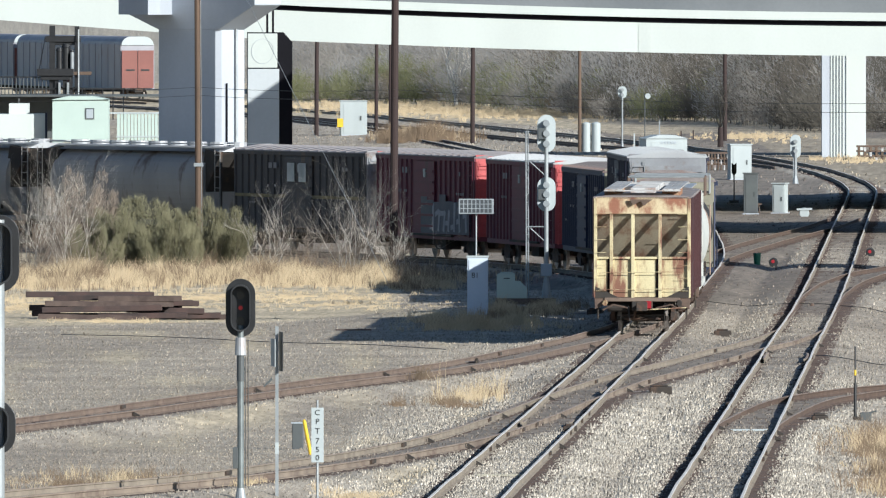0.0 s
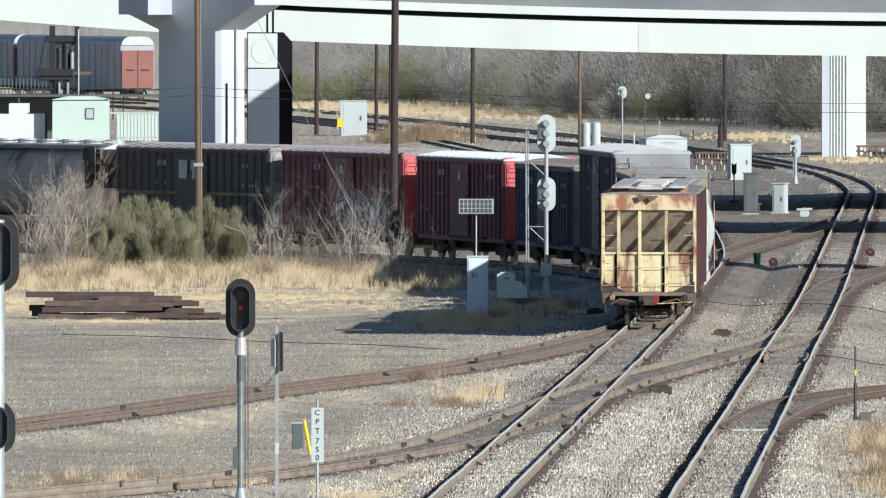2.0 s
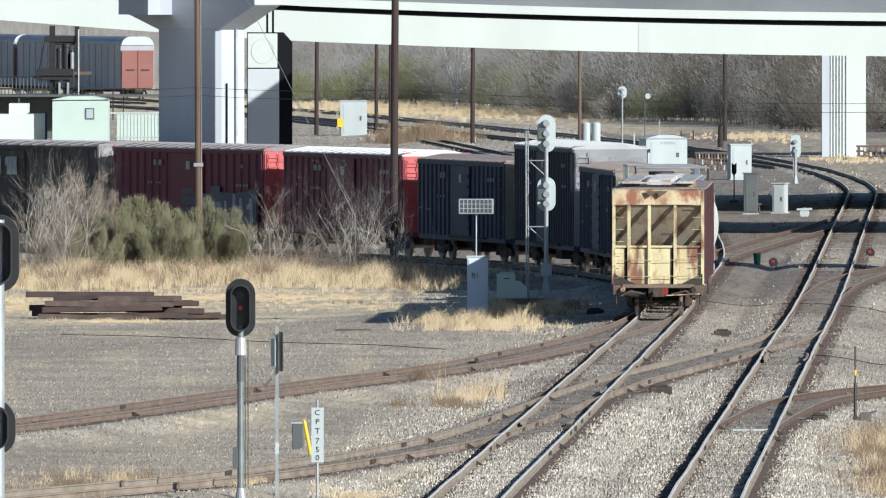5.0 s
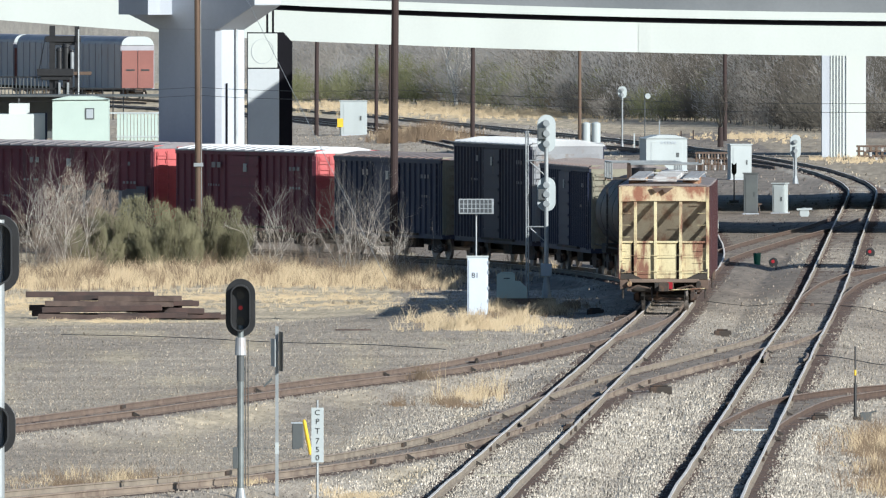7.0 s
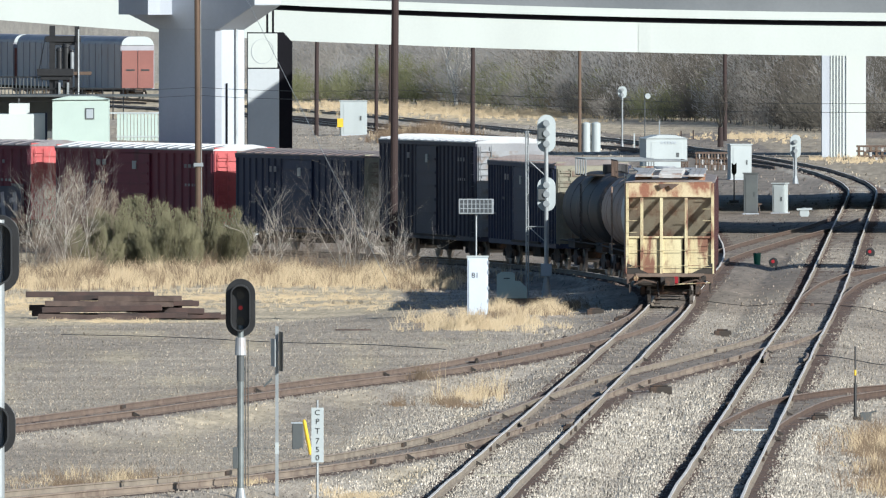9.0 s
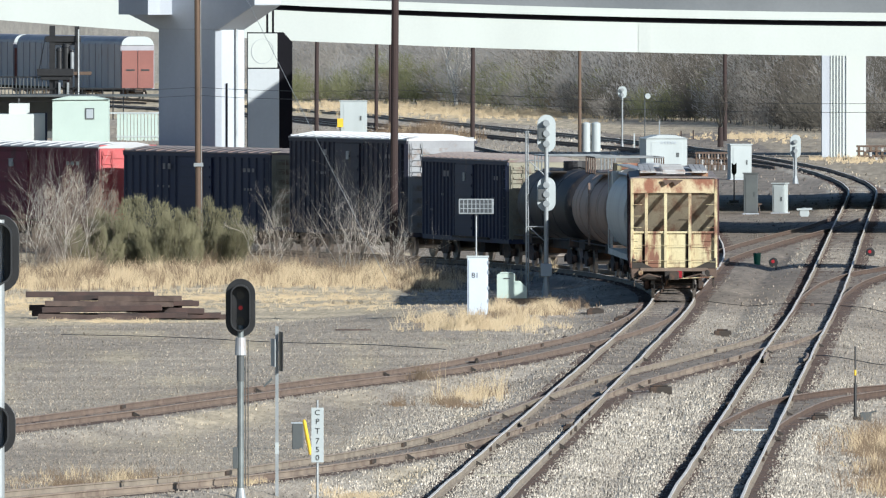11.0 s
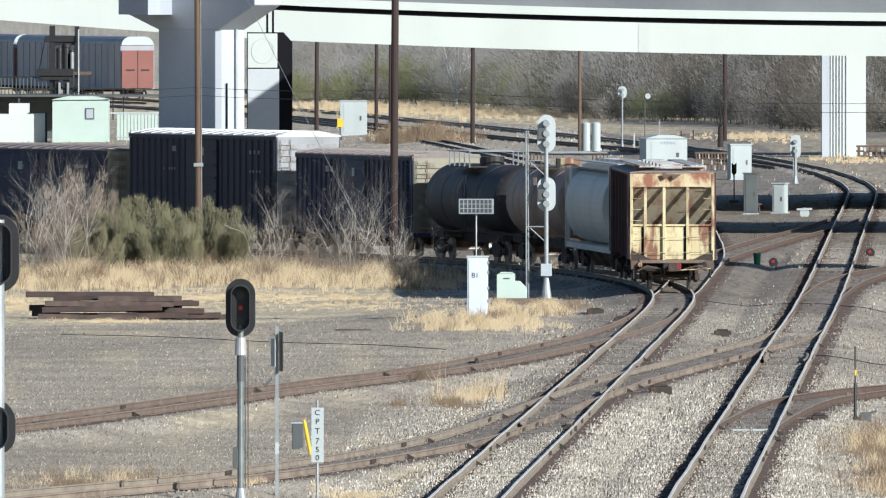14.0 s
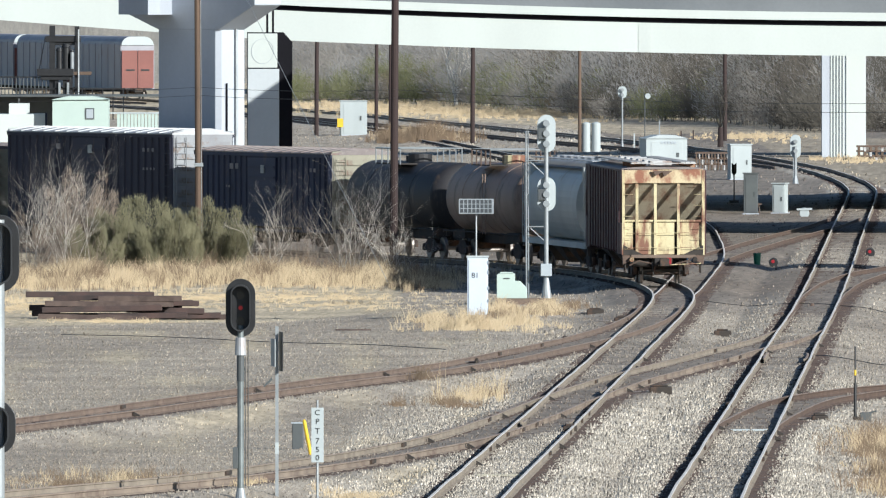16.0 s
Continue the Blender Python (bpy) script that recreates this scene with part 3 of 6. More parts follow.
def track(line, label, bright, tie_from=0.0, tie_to=0.0, lift=0.0, web="rail_rust"):
    """A railway track: rails with their worn heads, and the sleepers."""
    t = thing("railway_track", Matrix(), label, "railway track", "tracks of the junction", "structure")
    for side in (-0.755, 0.755):
        p = offset(line, side, lift)
        rail = part("rail", Shape().sweep(p, RAIL), web if isinstance(web, str) else web[side > 0], t)
        part("rail_head", Shape().sweep(p, HEAD), "rail_top" if bright else "rail_top_rust", rail)
    global TIE_MESH
    if TIE_MESH is None:
        TIE_MESH = Shape().box(-0.115, 0.115, -1.3, 1.3, -0.22, -0.172).mesh("sleeper", "tie")
    rest = Shape()
    rng = random.Random(5)
    for x, y, a in even(line, 0.56):
        m = pose(x, y, rail_level(y) + lift + rng.uniform(-0.02, 0.012), 0, 0, math.degrees(a) + rng.uniform(-1.5, 1.5))
        if tie_from <= y <= tie_to:
            ob = part("sleeper", TIE_MESH, "tie", t)
            ob.matrix_local = m
        elif 330 < y < 1250:
            n = len(rest.v)
            rest.box(-0.115, 0.115, -1.3, 1.3, -0.22, -0.172).turned(m, n)
    if rest.v:
        tagged(part("sleepers_beyond", rest, "tie", t, "dark weathered wooden sleepers"), kind="stuff")
    return t


line_a = track(MAIN_A, "worn railway track curving away to the left in ballast", True, 345, 480, web="rail_dusty")
line_b = track(MAIN_B, "straight main railway track with polished rail heads", True, 345, 480, web="rail_dusty")
track(THROUGH, "railway track easing left beyond the turnout", True, lift=-0.004)
line_c = track(LEAD_C, "rusty lead track with brown dirt between its rails", False, 430, 470, lift=-0.006, web="rail_brown")
line_f = track(LEAD_F, "dusty crossover track cutting across the mains", False, 350, 380, lift=-0.010, web=("rail_dusty", "rail_tan"))
track(SPUR_D, "rusty spur track bending off from the main", False, lift=-0.012)
track(SPUR_E, "brown spur track leaving the main line", False, lift=-0.012)
track(LINK, "brown crossover track between the two mains", False, lift=-0.014)
track(FAR_ARC, "distant curved track on pale ballast", False, lift=-0.016)


def fittings(t, line, y0, y1, step, seed):
    """Bolted joint bars and braces along the rails, where the turnouts lie."""
    rng = random.Random(seed)
    bar = Shape().box(-0.32, 0.32, -0.062, 0.062, -0.125, -0.03).mesh("joint_bar", "soot")
    brace = Shape().prism([(0.05, -0.16), (0.21, -0.16), (0.21, -0.13), (0.05, -0.045)], "x", -0.07, 0.07).mesh("rail_brace", "soot")
    for x, y, a in even(line, step):
        if y0 < y < y1:
            for side in (-0.755, 0.755):
                q = rng.random()
                m = Matrix.Translation((math.sin(a) * side, -math.cos(a) * side, 0)) @ pose(x, y, rail_level(y) - 0.008, 0, 0, math.degrees(a))
                if q < 0.16:
                    part("joint_bar", bar, "soot", t).matrix_local = m
                elif q < 0.48:
                    part("rail_brace", brace, "soot", t).matrix_local = m @ pose(0, 0, 0, 0, 0, 180 * (q < 0.3))


def guard_rails(t, line, y0, y1):
    """Short rails laid inside the running rails, flared at their ends."""
    near = [q for q in line if y0 <= q[1] <= y1]
    n = len(near) - 1
    for side in (-0.64, 0.64):
        p = [(x - math.copysign(0.04, side) * (max(0, 1 - 4 * min(i, n - i) / n)), y, z - 0.006) for i, (x, y, z) in enumerate(offset(near, side))]
        g = part("guard_rail", Shape().sweep(p, RAIL), "rail_dusty", t, "short dusty guard rail")
        part("rail_head", Shape().sweep(p, HEAD), "rail_top_rust", g)


fittings(line_a, MAIN_A, 372, 500, 4.1, 3)
fittings(line_b, MAIN_B, 372, 520, 5.3, 4)
fittings(line_f, LEAD_F, 345, 520, 5.2, 5)
fittings(line_c, LEAD_C, 415, 520, 7.4, 6)
guard_rails(line_a, MAIN_A, 408, 416)
guard_rails(line_a, MAIN_A, 446, 455)
guard_rails(line_b, MAIN_B, 492, 503)


# ---- the road bridges over the yard ----
def crown(x):
    """Underside of the road bridges along x: it climbs to the left in an easy curve."""
    if x < -22:
        return crown(-22) + (x + 22) * -0.063
    if x > 26:
        return crown(26)
    return 8.166 - 0.0124 * (x - 17.3) + 0.000645 * (x - 17.3) ** 2 + 0.02 * max(-8.0 - x, 0.0)


def deck(y0, width, lift, label, x0=-62, x1=62):
    """A long deck across the view: outer girders, slab, kerb and barrier, following the crown of the road."""
    t = thing("road_bridge", Matrix(), label, "road bridge")
    xs = [x0 + (x1 - x0) * i / 40 for i in range(41)]

    def bar(s0, s1, u0, u1):
        s = Shape()
        vs = [(x, y0 + q, crown(x) + lift + u) for x in xs for q, u in ((s0, u0), (s1, u0), (s1, u1), (s0, u1))]
        fs = [(4 * i + k, 4 * i + (k + 1) % 4, 4 * i + 4 + (k + 1) % 4, 4 * i + 4 + k) for i in range(len(xs) - 1) for k in range(4)]
        n = len(vs) - 4
        return s.add(vs, fs + [(0, 1, 2, 3), (n, n + 1, n + 2, n + 3)])

    part("fascia_girder", bar(0.25, 0.85, 0.0, 1.36), "concrete_white", t, "pale concrete outer girder")
    n = int(width / 3.2)
    for i in range(1, n + 1):
        q = 0.25 + i * (width - 1.1) / n
        part("girder", bar(q, q + 0.6, 0.03, 1.36), "concrete", t)
    # The recess carries its shade as a near-black colour.
    part("slab", bar(0.32, width, 1.36, 1.60), "concrete_dark", t, "recess under the slab edge, its shade painted near-black")
    part("slab_edge", bar(0.0, width, 1.60, 1.98), "concrete_white", t, "pale slab edge")
    part("barrier", bar(0.35, 0.65, 1.98, 3.1), "barrier", t, "grey road barrier")
    part("barrier", bar(width - 0.6, width - 0.3, 1.98, 3.0), "barrier", t)
    for x in (-24.0, 9.2, 42.0):
        part("girder_joint", Shape().box(x - 0.28, x + 0.28, y0 + 0.232, y0 + 0.25, crown(x) + lift + 0.02, crown(x) + lift + 1.34), "concrete_joint", t)
    return t


deck(748.0, 30.0, 0.0, "long pale concrete road bridge crossing high over the tracks")
deck(824.0, 56.0, 0.25, "second broad concrete road bridge beside the first")


def hammer_pier(x, y, top, label):
    """A chamfered column set to the skew, with a flared cap that carries a higher road out of sight."""
    t = thing("bridge_pier", pose(x, y, -0.8, 0, 0, -45), label, "bridge pier")
    h = top + 0.8
    a, b, c = 1.90, 0.80, 0.21
    part("column", Shape().prism([(-a, -b), (a - c, -b), (a, -b + c), (a, b), (-a, b)], "z", 0, h), "concrete", t, bevel=0.03)
    part("cap", Shape().prism([(-a, h - 0.05), (a, h - 0.05), (a + 2.3, h + 1.05), (a + 2.3, h + 2.7), (-a - 2.2, h + 2.7), (-a - 2.2, h + 0.72)], "y", -b - 0.02, b + 0.02), "concrete", t,
         "flared concrete pier cap", bevel=0.05)
    nose = Shape().prism([(x - 3.68, y + 1.2), (x - 2.30, y - 3.2), (x - 1.78, y - 2.0), (x - 1.0, y + 1.5)], "z", h - 0.8 + 0.62, h - 0.8 + 2.9)
    part("beam_end", nose.turned(t.matrix_world.inverted()), "concrete", t, "squared beam end resting on the cap")
    part("drain_pipe", Shape().rod((a + 0.09, 0.2, 0.2), (a + 0.09, 0.2, h), 0.05), "galv", t)
    part("conduit", Shape().rod((a + 0.06, -0.35, 0.2), (a + 0.06, -0.35, h - 2.4), 0.04), "concrete_dark", t)
    return t


hammer_pier(-10.64, 722.0, 9.486, "tall concrete bridge pier with a flared cap")


def panel_pier():
    """A boxy pier with recessed panels on its face and a dark flank."""
    t = thing("bridge_pier", pose(-7.83, 741.0, -0.25, 0, 0, 0), "boxy pale pier with recessed panels and a dark flank", "bridge pier")
    part("column", Shape().prism([(-1.03, 0), (1.0, 0), (1.0, 9.05), (0.6, 9.5), (-1.03, 9.5)], "y", 0.0, 2.2), "concrete_dark", t, "near-black flank")
    part("face_panel", Shape().box(-1.0, 0.42, -0.06, 0.0, 0.2, 7.85), "pier_face", t, bevel=0.02)
    part("head_panel", Shape().box(-1.0, 0.34, -0.06, 0.0, 7.9, 9.45), "concrete_white", t, bevel=0.02)
    ring = Shape()
    for i in range(28):
        p, q = 2 * math.pi * i / 28, 2 * math.pi * (i + 1) / 28
        ring.rod((-0.33 + 0.5 * math.cos(p), -0.075, 8.65 + 0.56 * math.sin(p)), (-0.33 + 0.5 * math.cos(q), -0.075, 8.65 + 0.56 * math.sin(q)), 0.008, n=5)
    part("ring_mark", ring, "concrete", t, "faint round ring cast in the panel")
    for x in (-0.12, 0.14):
        part("hanger_rod", Shape().rod((x, 0.3, 9.4), (x, 0.3, 12.2), 0.05), "concrete_dark", t)
    return t


panel_pier()


def round_pier(x, y, top):
    t = thing("bridge_pier", pose(x, y, -0.8), "round concrete bridge column", "bridge pier", "round bridge columns")
    part("column", Shape().rod((0, 0, 0), (0, 0, top + 0.8), 0.8, n=20), "concrete", t)
    part("cap", Shape().box(-1.3, 1.3, -1.3, 1.3, top + 0.3, top + 0.82), "concrete", t, bevel=0.05)


for x in (-34, 34):
    round_pier(x, 752, crown(x))
    round_pier(x, 776, crown(x))
    round_pier(x, 828, crown(x) + 0.25)
    round_pier(x, 876, crown(x) + 0.25)


def flyover():
    """A ramp overhead, unseen above the view, added to shade tracks and a pier."""
    t = thing("unseen_flyover", pose(29.6, 667.0, 13.2, 0, 0, math.degrees(math.atan2(-1.3, 1.0))), "unseen high concrete flyover ramp added to shade the tracks", "road bridge")
    bend = pose(-20, 0, 0, 0, 0, 152.7)
    for q0, q1, m in ((-20, 60, Matrix()), (-1.2, 54, bend)):
        part("slab", Shape().box(q0, q1, -2.6, 2.6, 0.5, 0.95).turned(m), "concrete", t)
        part("box_girder", Shape().prism([(-1.5, 0), (1.5, 0), (2.1, 0.5), (-2.1, 0.5)], "x", q0, q1).turned(m), "concrete", t)
        for s in (-1, 1):
            part("parapet", Shape().box(q0, q1, min(s * 2.35, s * 2.6), max(s * 2.35, s * 2.6), 0.95, 1.9).turned(m), "concrete_white", t)


flyover()
round_pier(44.6, 647.5, 13.15)


def fluted_column():
    """A broad column whose middle is fluted with deep vertical grooves."""
    t = thing("bridge_pier", pose(26.45, 1081.0, ground_z(26.4, 1081) - 0.3), "broad pale bridge column with vertical grooves", "bridge pier")
    h = 9.6
    part("column", Shape().box(-1.45, 1.45, 0.0, 1.6, 0, h), "concrete", t, bevel=0.05)
    part("side_panel", Shape().box(-1.45, -0.95, -0.10, 0.0, 0.0, h), "concrete", t)
    part("side_panel", Shape().box(0.15, 1.42, -0.10, 0.0, 0.0, h), "concrete_white", t)
    for i in range(5):
        x = -0.88 + i * 0.2
        part("flute", Shape().box(x, x + 0.1, -0.10, 0.0, 0.0, h), "concrete_white", t)
    return t


fluted_column()
deck(1078.0, 12.0, 0.6, "far concrete road bridge behind the nearer decks")


# ---- the woods behind ----
def thicket():
    """Leafless winter brush: fuzzy clumps of fine twigs in ranks, low and tawny in front, taller and greyer behind."""
    rng = random.Random(11)
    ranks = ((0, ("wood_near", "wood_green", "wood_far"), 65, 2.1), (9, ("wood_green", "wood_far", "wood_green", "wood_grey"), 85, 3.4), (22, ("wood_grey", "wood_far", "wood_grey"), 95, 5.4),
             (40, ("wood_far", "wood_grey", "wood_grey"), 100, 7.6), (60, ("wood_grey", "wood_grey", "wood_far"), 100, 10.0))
    heaps = {}
    for gap, names, count, hi in ranks:
        for c in range(count):
            x0 = rng.uniform(-34, 46) if c % 6 == 0 else rng.uniform(-14, 46)
            edge = 1690 if x0 < -15 else float(np.interp(x0, (-14, -1, 6, 14.6, 21.5, 28.6), (1545, 1535, 1450, 1345, 1335, 1250)))
            y0 = edge + gap + rng.uniform(-6, 6)
            h = hi * rng.uniform(0.6, 1.15)
            wd = h * rng.uniform(0.35, 0.6) + 0.6
            name = rng.choice(names)
            # Right-hand clumps get darker twig colours that stand in for shade there.
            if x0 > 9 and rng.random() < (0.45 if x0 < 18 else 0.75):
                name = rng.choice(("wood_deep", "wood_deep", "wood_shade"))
            s = heaps.setdefault(name, Shape())
            for _ in range(5):
                bx = x0 + rng.gauss(0, 0.3) * wd
                s.add([(bx - 0.03, y0, -0.4), (bx + 0.03, y0, -0.4), (bx + rng.gauss(0, 0.25) * wd, y0, h * rng.uniform(0.5, 0.9))], [(0, 1, 2)])
            for _ in range(int(240 + 130 * h)):
                u, v = rng.gauss(0, 0.42), min(abs(rng.gauss(0.45, 0.3)), 1.1)
                shape = math.sqrt(max(1 - (v - 0.45) ** 2 / 0.45, 0.05))
                cx, cz, cy = x0 + u * wd * shape, v * h, y0 + rng.gauss(0, 0.5) * wd
                ang = rng.gauss(0, 0.8) + 0.7 * u
                l = rng.uniform(0.25, 0.9)
                w = rng.uniform(0.012, 0.026)
                s.add([(cx - w, cy, cz - w), (cx + w, cy, cz + w), (cx + math.sin(ang) * l, cy + rng.gauss(0, 0.3), cz + math.cos(ang) * l)], [(0, 1, 2)])
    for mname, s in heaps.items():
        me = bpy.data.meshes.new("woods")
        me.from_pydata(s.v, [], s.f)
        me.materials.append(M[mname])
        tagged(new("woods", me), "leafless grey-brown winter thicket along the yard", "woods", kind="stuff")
    b, nx, nz = Shape(), 260, 30
    for i in range(nx + 1):
        for j in range(nz + 1):
            x, z = -14 + 84 * i / nx, 17.0 * j / nz
            y = 1632
            q = noise.noise(Vector((x * 0.3, z * 0.3, 2.0))) + 0.4 * noise.noise(Vector((x * 0.8, z * 0.7, 5.0)))
            b.v.append((x, y + 0.5 * q + z * 0.9, z - 0.5))
    n = nz + 1
    b.f = [(i * n + j, (i + 1) * n + j, (i + 1) * n + j + 1, i * n + j + 1) for i in range(nx) for j in range(nz)]
    me = bpy.data.meshes.new("backdrop")
    me.from_pydata(b.v, [], b.f)
    me.materials.append(M["wood_bank"])
    far = Shape().box(-90, 10, 1760, 1762, -1, 16)
    structure("backdrop", far, "wood_bank", "far grey-brown bank of trees", "backdrop")
    structure("backdrop", me, "wood_bank", "grey-brown bank of distant leafless trees", "backdrop")


thicket()


# ---- rolling stock: local x runs forward along the car, y to its left, z up from the rails ----
HALF = 1.52


def wheel_pieces():
    w = Shape()
    w.rod((0, -0.86, 0.46), (0, 0.86, 0.46), 0.085, n=10)
    for s in (-1, 1):
        w.rod((0, s * 0.70, 0.46), (0, s * 0.735, 0.46), 0.485, n=20)
        w.rod((0, s * 0.735, 0.46), (0, s * 0.82, 0.46), 0.458, n=20)
        w.rod((0, s * 0.82, 0.46), (0, s * 0.84, 0.46), 0.16, n=10)
    return w.turned(Matrix.Translation((0, 0, -0.46))).mesh("wheelset", "steel")


def frame_pieces():
    s = Shape()
    for k in (-1, 1):
        y = k * 0.98
        s.prism([(-1.15, 0.36), (-1.15, 0.62), (-0.75, 0.66), (-0.45, 0.86), (0.45, 0.86), (0.75, 0.66), (1.15, 0.62), (1.15, 0.36), (0.7, 0.40), (0.4, 0.26), (-0.4, 0.26), (-0.7, 0.40)],
                "y", y - 0.06, y + 0.06)
        for x in (-0.89, 0.89):
            s.rod((x, y - 0.1 * k, 0.46), (x, y + 0.12 * k, 0.46), 0.12, n=8)
    s.box(-0.25, 0.25, -0.95, 0.95, 0.5, 0.8)
    return s.mesh("truck_frame", "truck_rust")


WHEELS = frame_pieces_mesh = None
CARS = []          # (empty, rear position, length, inset)
WHEELSETS = []


def bogies(car, length, inset):
    global WHEELS, frame_pieces_mesh
    if WHEELS is None:
        WHEELS, frame_pieces_mesh = wheel_pieces(), frame_pieces()
    for x in (inset, length - inset):
        b = part("truck", frame_pieces_mesh, "soot", car)
        b.location = (x, 0, 0)
        for q in (-0.89, 0.89):
            w = part("wheelset", WHEELS, "steel", b)
            w.location = (q, 0, 0.46)
            WHEELSETS.append(w)


def couplers(car, length, out):
    for x0, x1 in ((-out[0], 0.4), (length - 0.4, length + out[1])):
        c = Shape().box(x0, x1, -0.10, 0.10, 0.76, 0.94)
        e = x0 if x0 < 0 else x1
        c.box(e - 0.14, e + 0.14, -0.18, 0.18, 0.70, 1.0)
        part("coupler", c, "soot", car, bevel=0.02)


def ladder(car, x, y, z0, z1, along, material, rungs=7):
    s = Shape()
    u = 0.24
    a = (lambda k, z: (x + k, y, z)) if along else (lambda k, z: (x, y + k, z))
    for k in (-u, u):
        s.rod(a(k, z0), a(k, z1), 0.02, n=5)
    for i in range(rungs):
        z = z0 + (z1 - z0) * (i + 0.5) / rungs
        s.rod(a(-u, z), a(u, z), 0.016, n=5)
    return part("ladder", s, material, car)


def start_car(name, label, rear, length, inset=2.3, out=(0.6, 0.6), group="cars of the freight train"):
    car = thing(name, pose(0, 0, 0), label, "freight car", group)
    CARS.append((car, rear, length, inset))
    bogies(car, length, inset)
    couplers(car, length, out)
    return car


def boxcar(label, rear, length, eave, side, end, roof, ribs=22, line=None, tag=False, panel=None):
    """A boxcar: ribbed sides with a sliding door, corrugated ends, a ribbed roof, ladders and underframe."""
    car = start_car("boxcar", label, rear, length, 2.2, (1.15 if rear > 70 else 0.5, 1.15))
    floor, e = 1.05, eave
    part("body", Shape().box(0.06, length - 0.06, -HALF + 0.07, HALF - 0.07, floor, e), side, car)
    part("sill", Shape().box(0.0, length, -HALF + 0.04, HALF - 0.04, 0.86, floor), side, car)
    part("underframe", Shape().box(1.0, length - 1.0, -0.35, 0.35, 0.55, 0.9).box(length / 2 - 1.3, length / 2 + 0.4, 0.3, 0.95, 0.42, 0.86), "soot", car)
    door_w = 3.1
    d0, d1 = length / 2 - door_w / 2, length / 2 + door_w / 2
    for s in (-1, 1):
        y = s * (HALF - 0.035)
        rib = Shape().prism([(-0.10, y - s * 0.05), (-0.05, y + s * 0.035), (0.05, y + s * 0.035), (0.10, y - s * 0.05)], "z", floor, e - 0.12).mesh("side_rib", side)
        for i in range(ribs + 1):
            x = 0.12 + (length - 0.24) * i / ribs
            if x < d0 - 0.1 or x > d1 + 0.1:
                part("side_rib", rib, side, car).location = (x, 0, 0)
        part("top_chord", Shape().box(0.02, length - 0.02, s * HALF - 0.09, s * HALF + 0.02 * s + (0 if s > 0 else 0.09), e - 0.13, e + 0.02), side, car)
        dr = Shape().box(d0, d1, s * HALF - 0.05, s * HALF + 0.03, floor + 0.04, e - 0.18)
        door = part("door", dr, side, car, "sliding door with pressed ribs")
        bar = Shape().box(d0 + 0.1, d1 - 0.1, s * HALF - 0.08, s * HALF + 0.07, 0, 0.1).mesh("door_rib", side)
        for k in range(6):
            part("door_rib", bar, side, door).location = (0, 0, floor + 0.3 + k * (e - floor - 0.5) / 6)
        part("door_rail", Shape().box(d0 - door_w * 0.9, d1 + 0.3, s * HALF - 0.06, s * HALF + 0.08, floor - 0.06, floor + 0.03), "soot", door)
        part("placard", Shape().box(d0 + 1.2, d0 + 1.55, s * HALF + 0.03 * s - 0.04, s * HALF + 0.075 * s + 0.04 * (s < 0), e - 0.85, e - 0.5), "galv", door, "small pale placard plate")
        ladder(car, 0.35, s * (HALF + 0.06), 1.0, e - 0.1 if s > 0 else 2.2, True, side, 8)
    if line:
        for s in (-1, 1):
            part("stripe", Shape().box(0.2, length - 0.2, s * (HALF + 0.005), s * (HALF + 0.012), floor + 1.28, floor + 1.42), line, car, "faded yellow stripe")
    for x, k in ((0.0, 1), (length, -1)):
        en = Shape().box(min(x, x + 0.06 * k), max(x, x + 0.06 * k), -HALF + 0.05, HALF - 0.05, floor, e + 0.15)
        wall = part("end_wall", en, end, car, "corrugated steel end", bevel=0.02)
        n = 7
        rib = Shape().prism([(-HALF + 0.16, 0), (HALF - 0.16, 0), (HALF - 0.24, 0.24), (-HALF + 0.24, 0.24)], "x", x - 0.06 * k, x).mesh("end_rib", end)
        for i in range(n):
            part("end_rib", rib, end, wall).location = (0, 0, floor + 0.18 + i * (e - floor - 0.2) / n)
        ladder(car, x - 0.10 * k, k * (HALF - 0.4), 1.0, e - 0.1, False, end, 8)
        part("brake_wheel", Shape().rod((x - 0.14 * k, -0.5 * k, 2.6), (x - 0.18 * k, -0.5 * k, 2.6), 0.27, n=14), "soot", car) if k > 0 else None
    rf = Shape().prism([(-HALF - 0.02, e), (HALF + 0.02, e), (HALF + 0.02, e + 0.06), (0.5, e + 0.22), (-0.5, e + 0.22), (-HALF - 0.02, e + 0.06)], "x", -0.02, length + 0.02)
    top = part("roof", rf, roof, car, "ribbed sheet roof")
    seam = Shape().prism([(-HALF, e + 0.06), (HALF, e + 0.06), (HALF, e + 0.10), (0.5, e + 0.27), (-0.5, e + 0.27), (-HALF, e + 0.10)], "x", -0.05, 0.05).mesh("roof_rib", roof)
    for i in range(15):
        part("roof_rib", seam, roof, top).location = (0.2 + (length - 0.4) * i / 14, 0, 0)
    rng = random.Random(int(rear * 7))
    for s in (-1, 1):
        y = s * (HALF + 0.045)
        for x0, z0, n, w, hh in ((1.6, e - 0.75, 3, 0.30, 0.16), (1.5, e - 1.55, 4, 0.20, 0.11), (d1 + 1.0, e - 0.7, 2, 0.42, 0.24), (d1 + 1.1, e - 1.5, 5, 0.16, 0.10), (d1 + 3.6, floor + 1.0, 3, 0.13, 0.09)):
            for i in range(n):
                if rng.random() < 0.75:
                    x = x0 + i * (w + 0.12)
                    part("stencil_bar", Shape().box(x, x + w * rng.uniform(0.6, 1.0), min(y, y + 0.008 * s), max(y, y + 0.008 * s), z0, z0 + hh), "marking", car, "worn white stencilled marking")
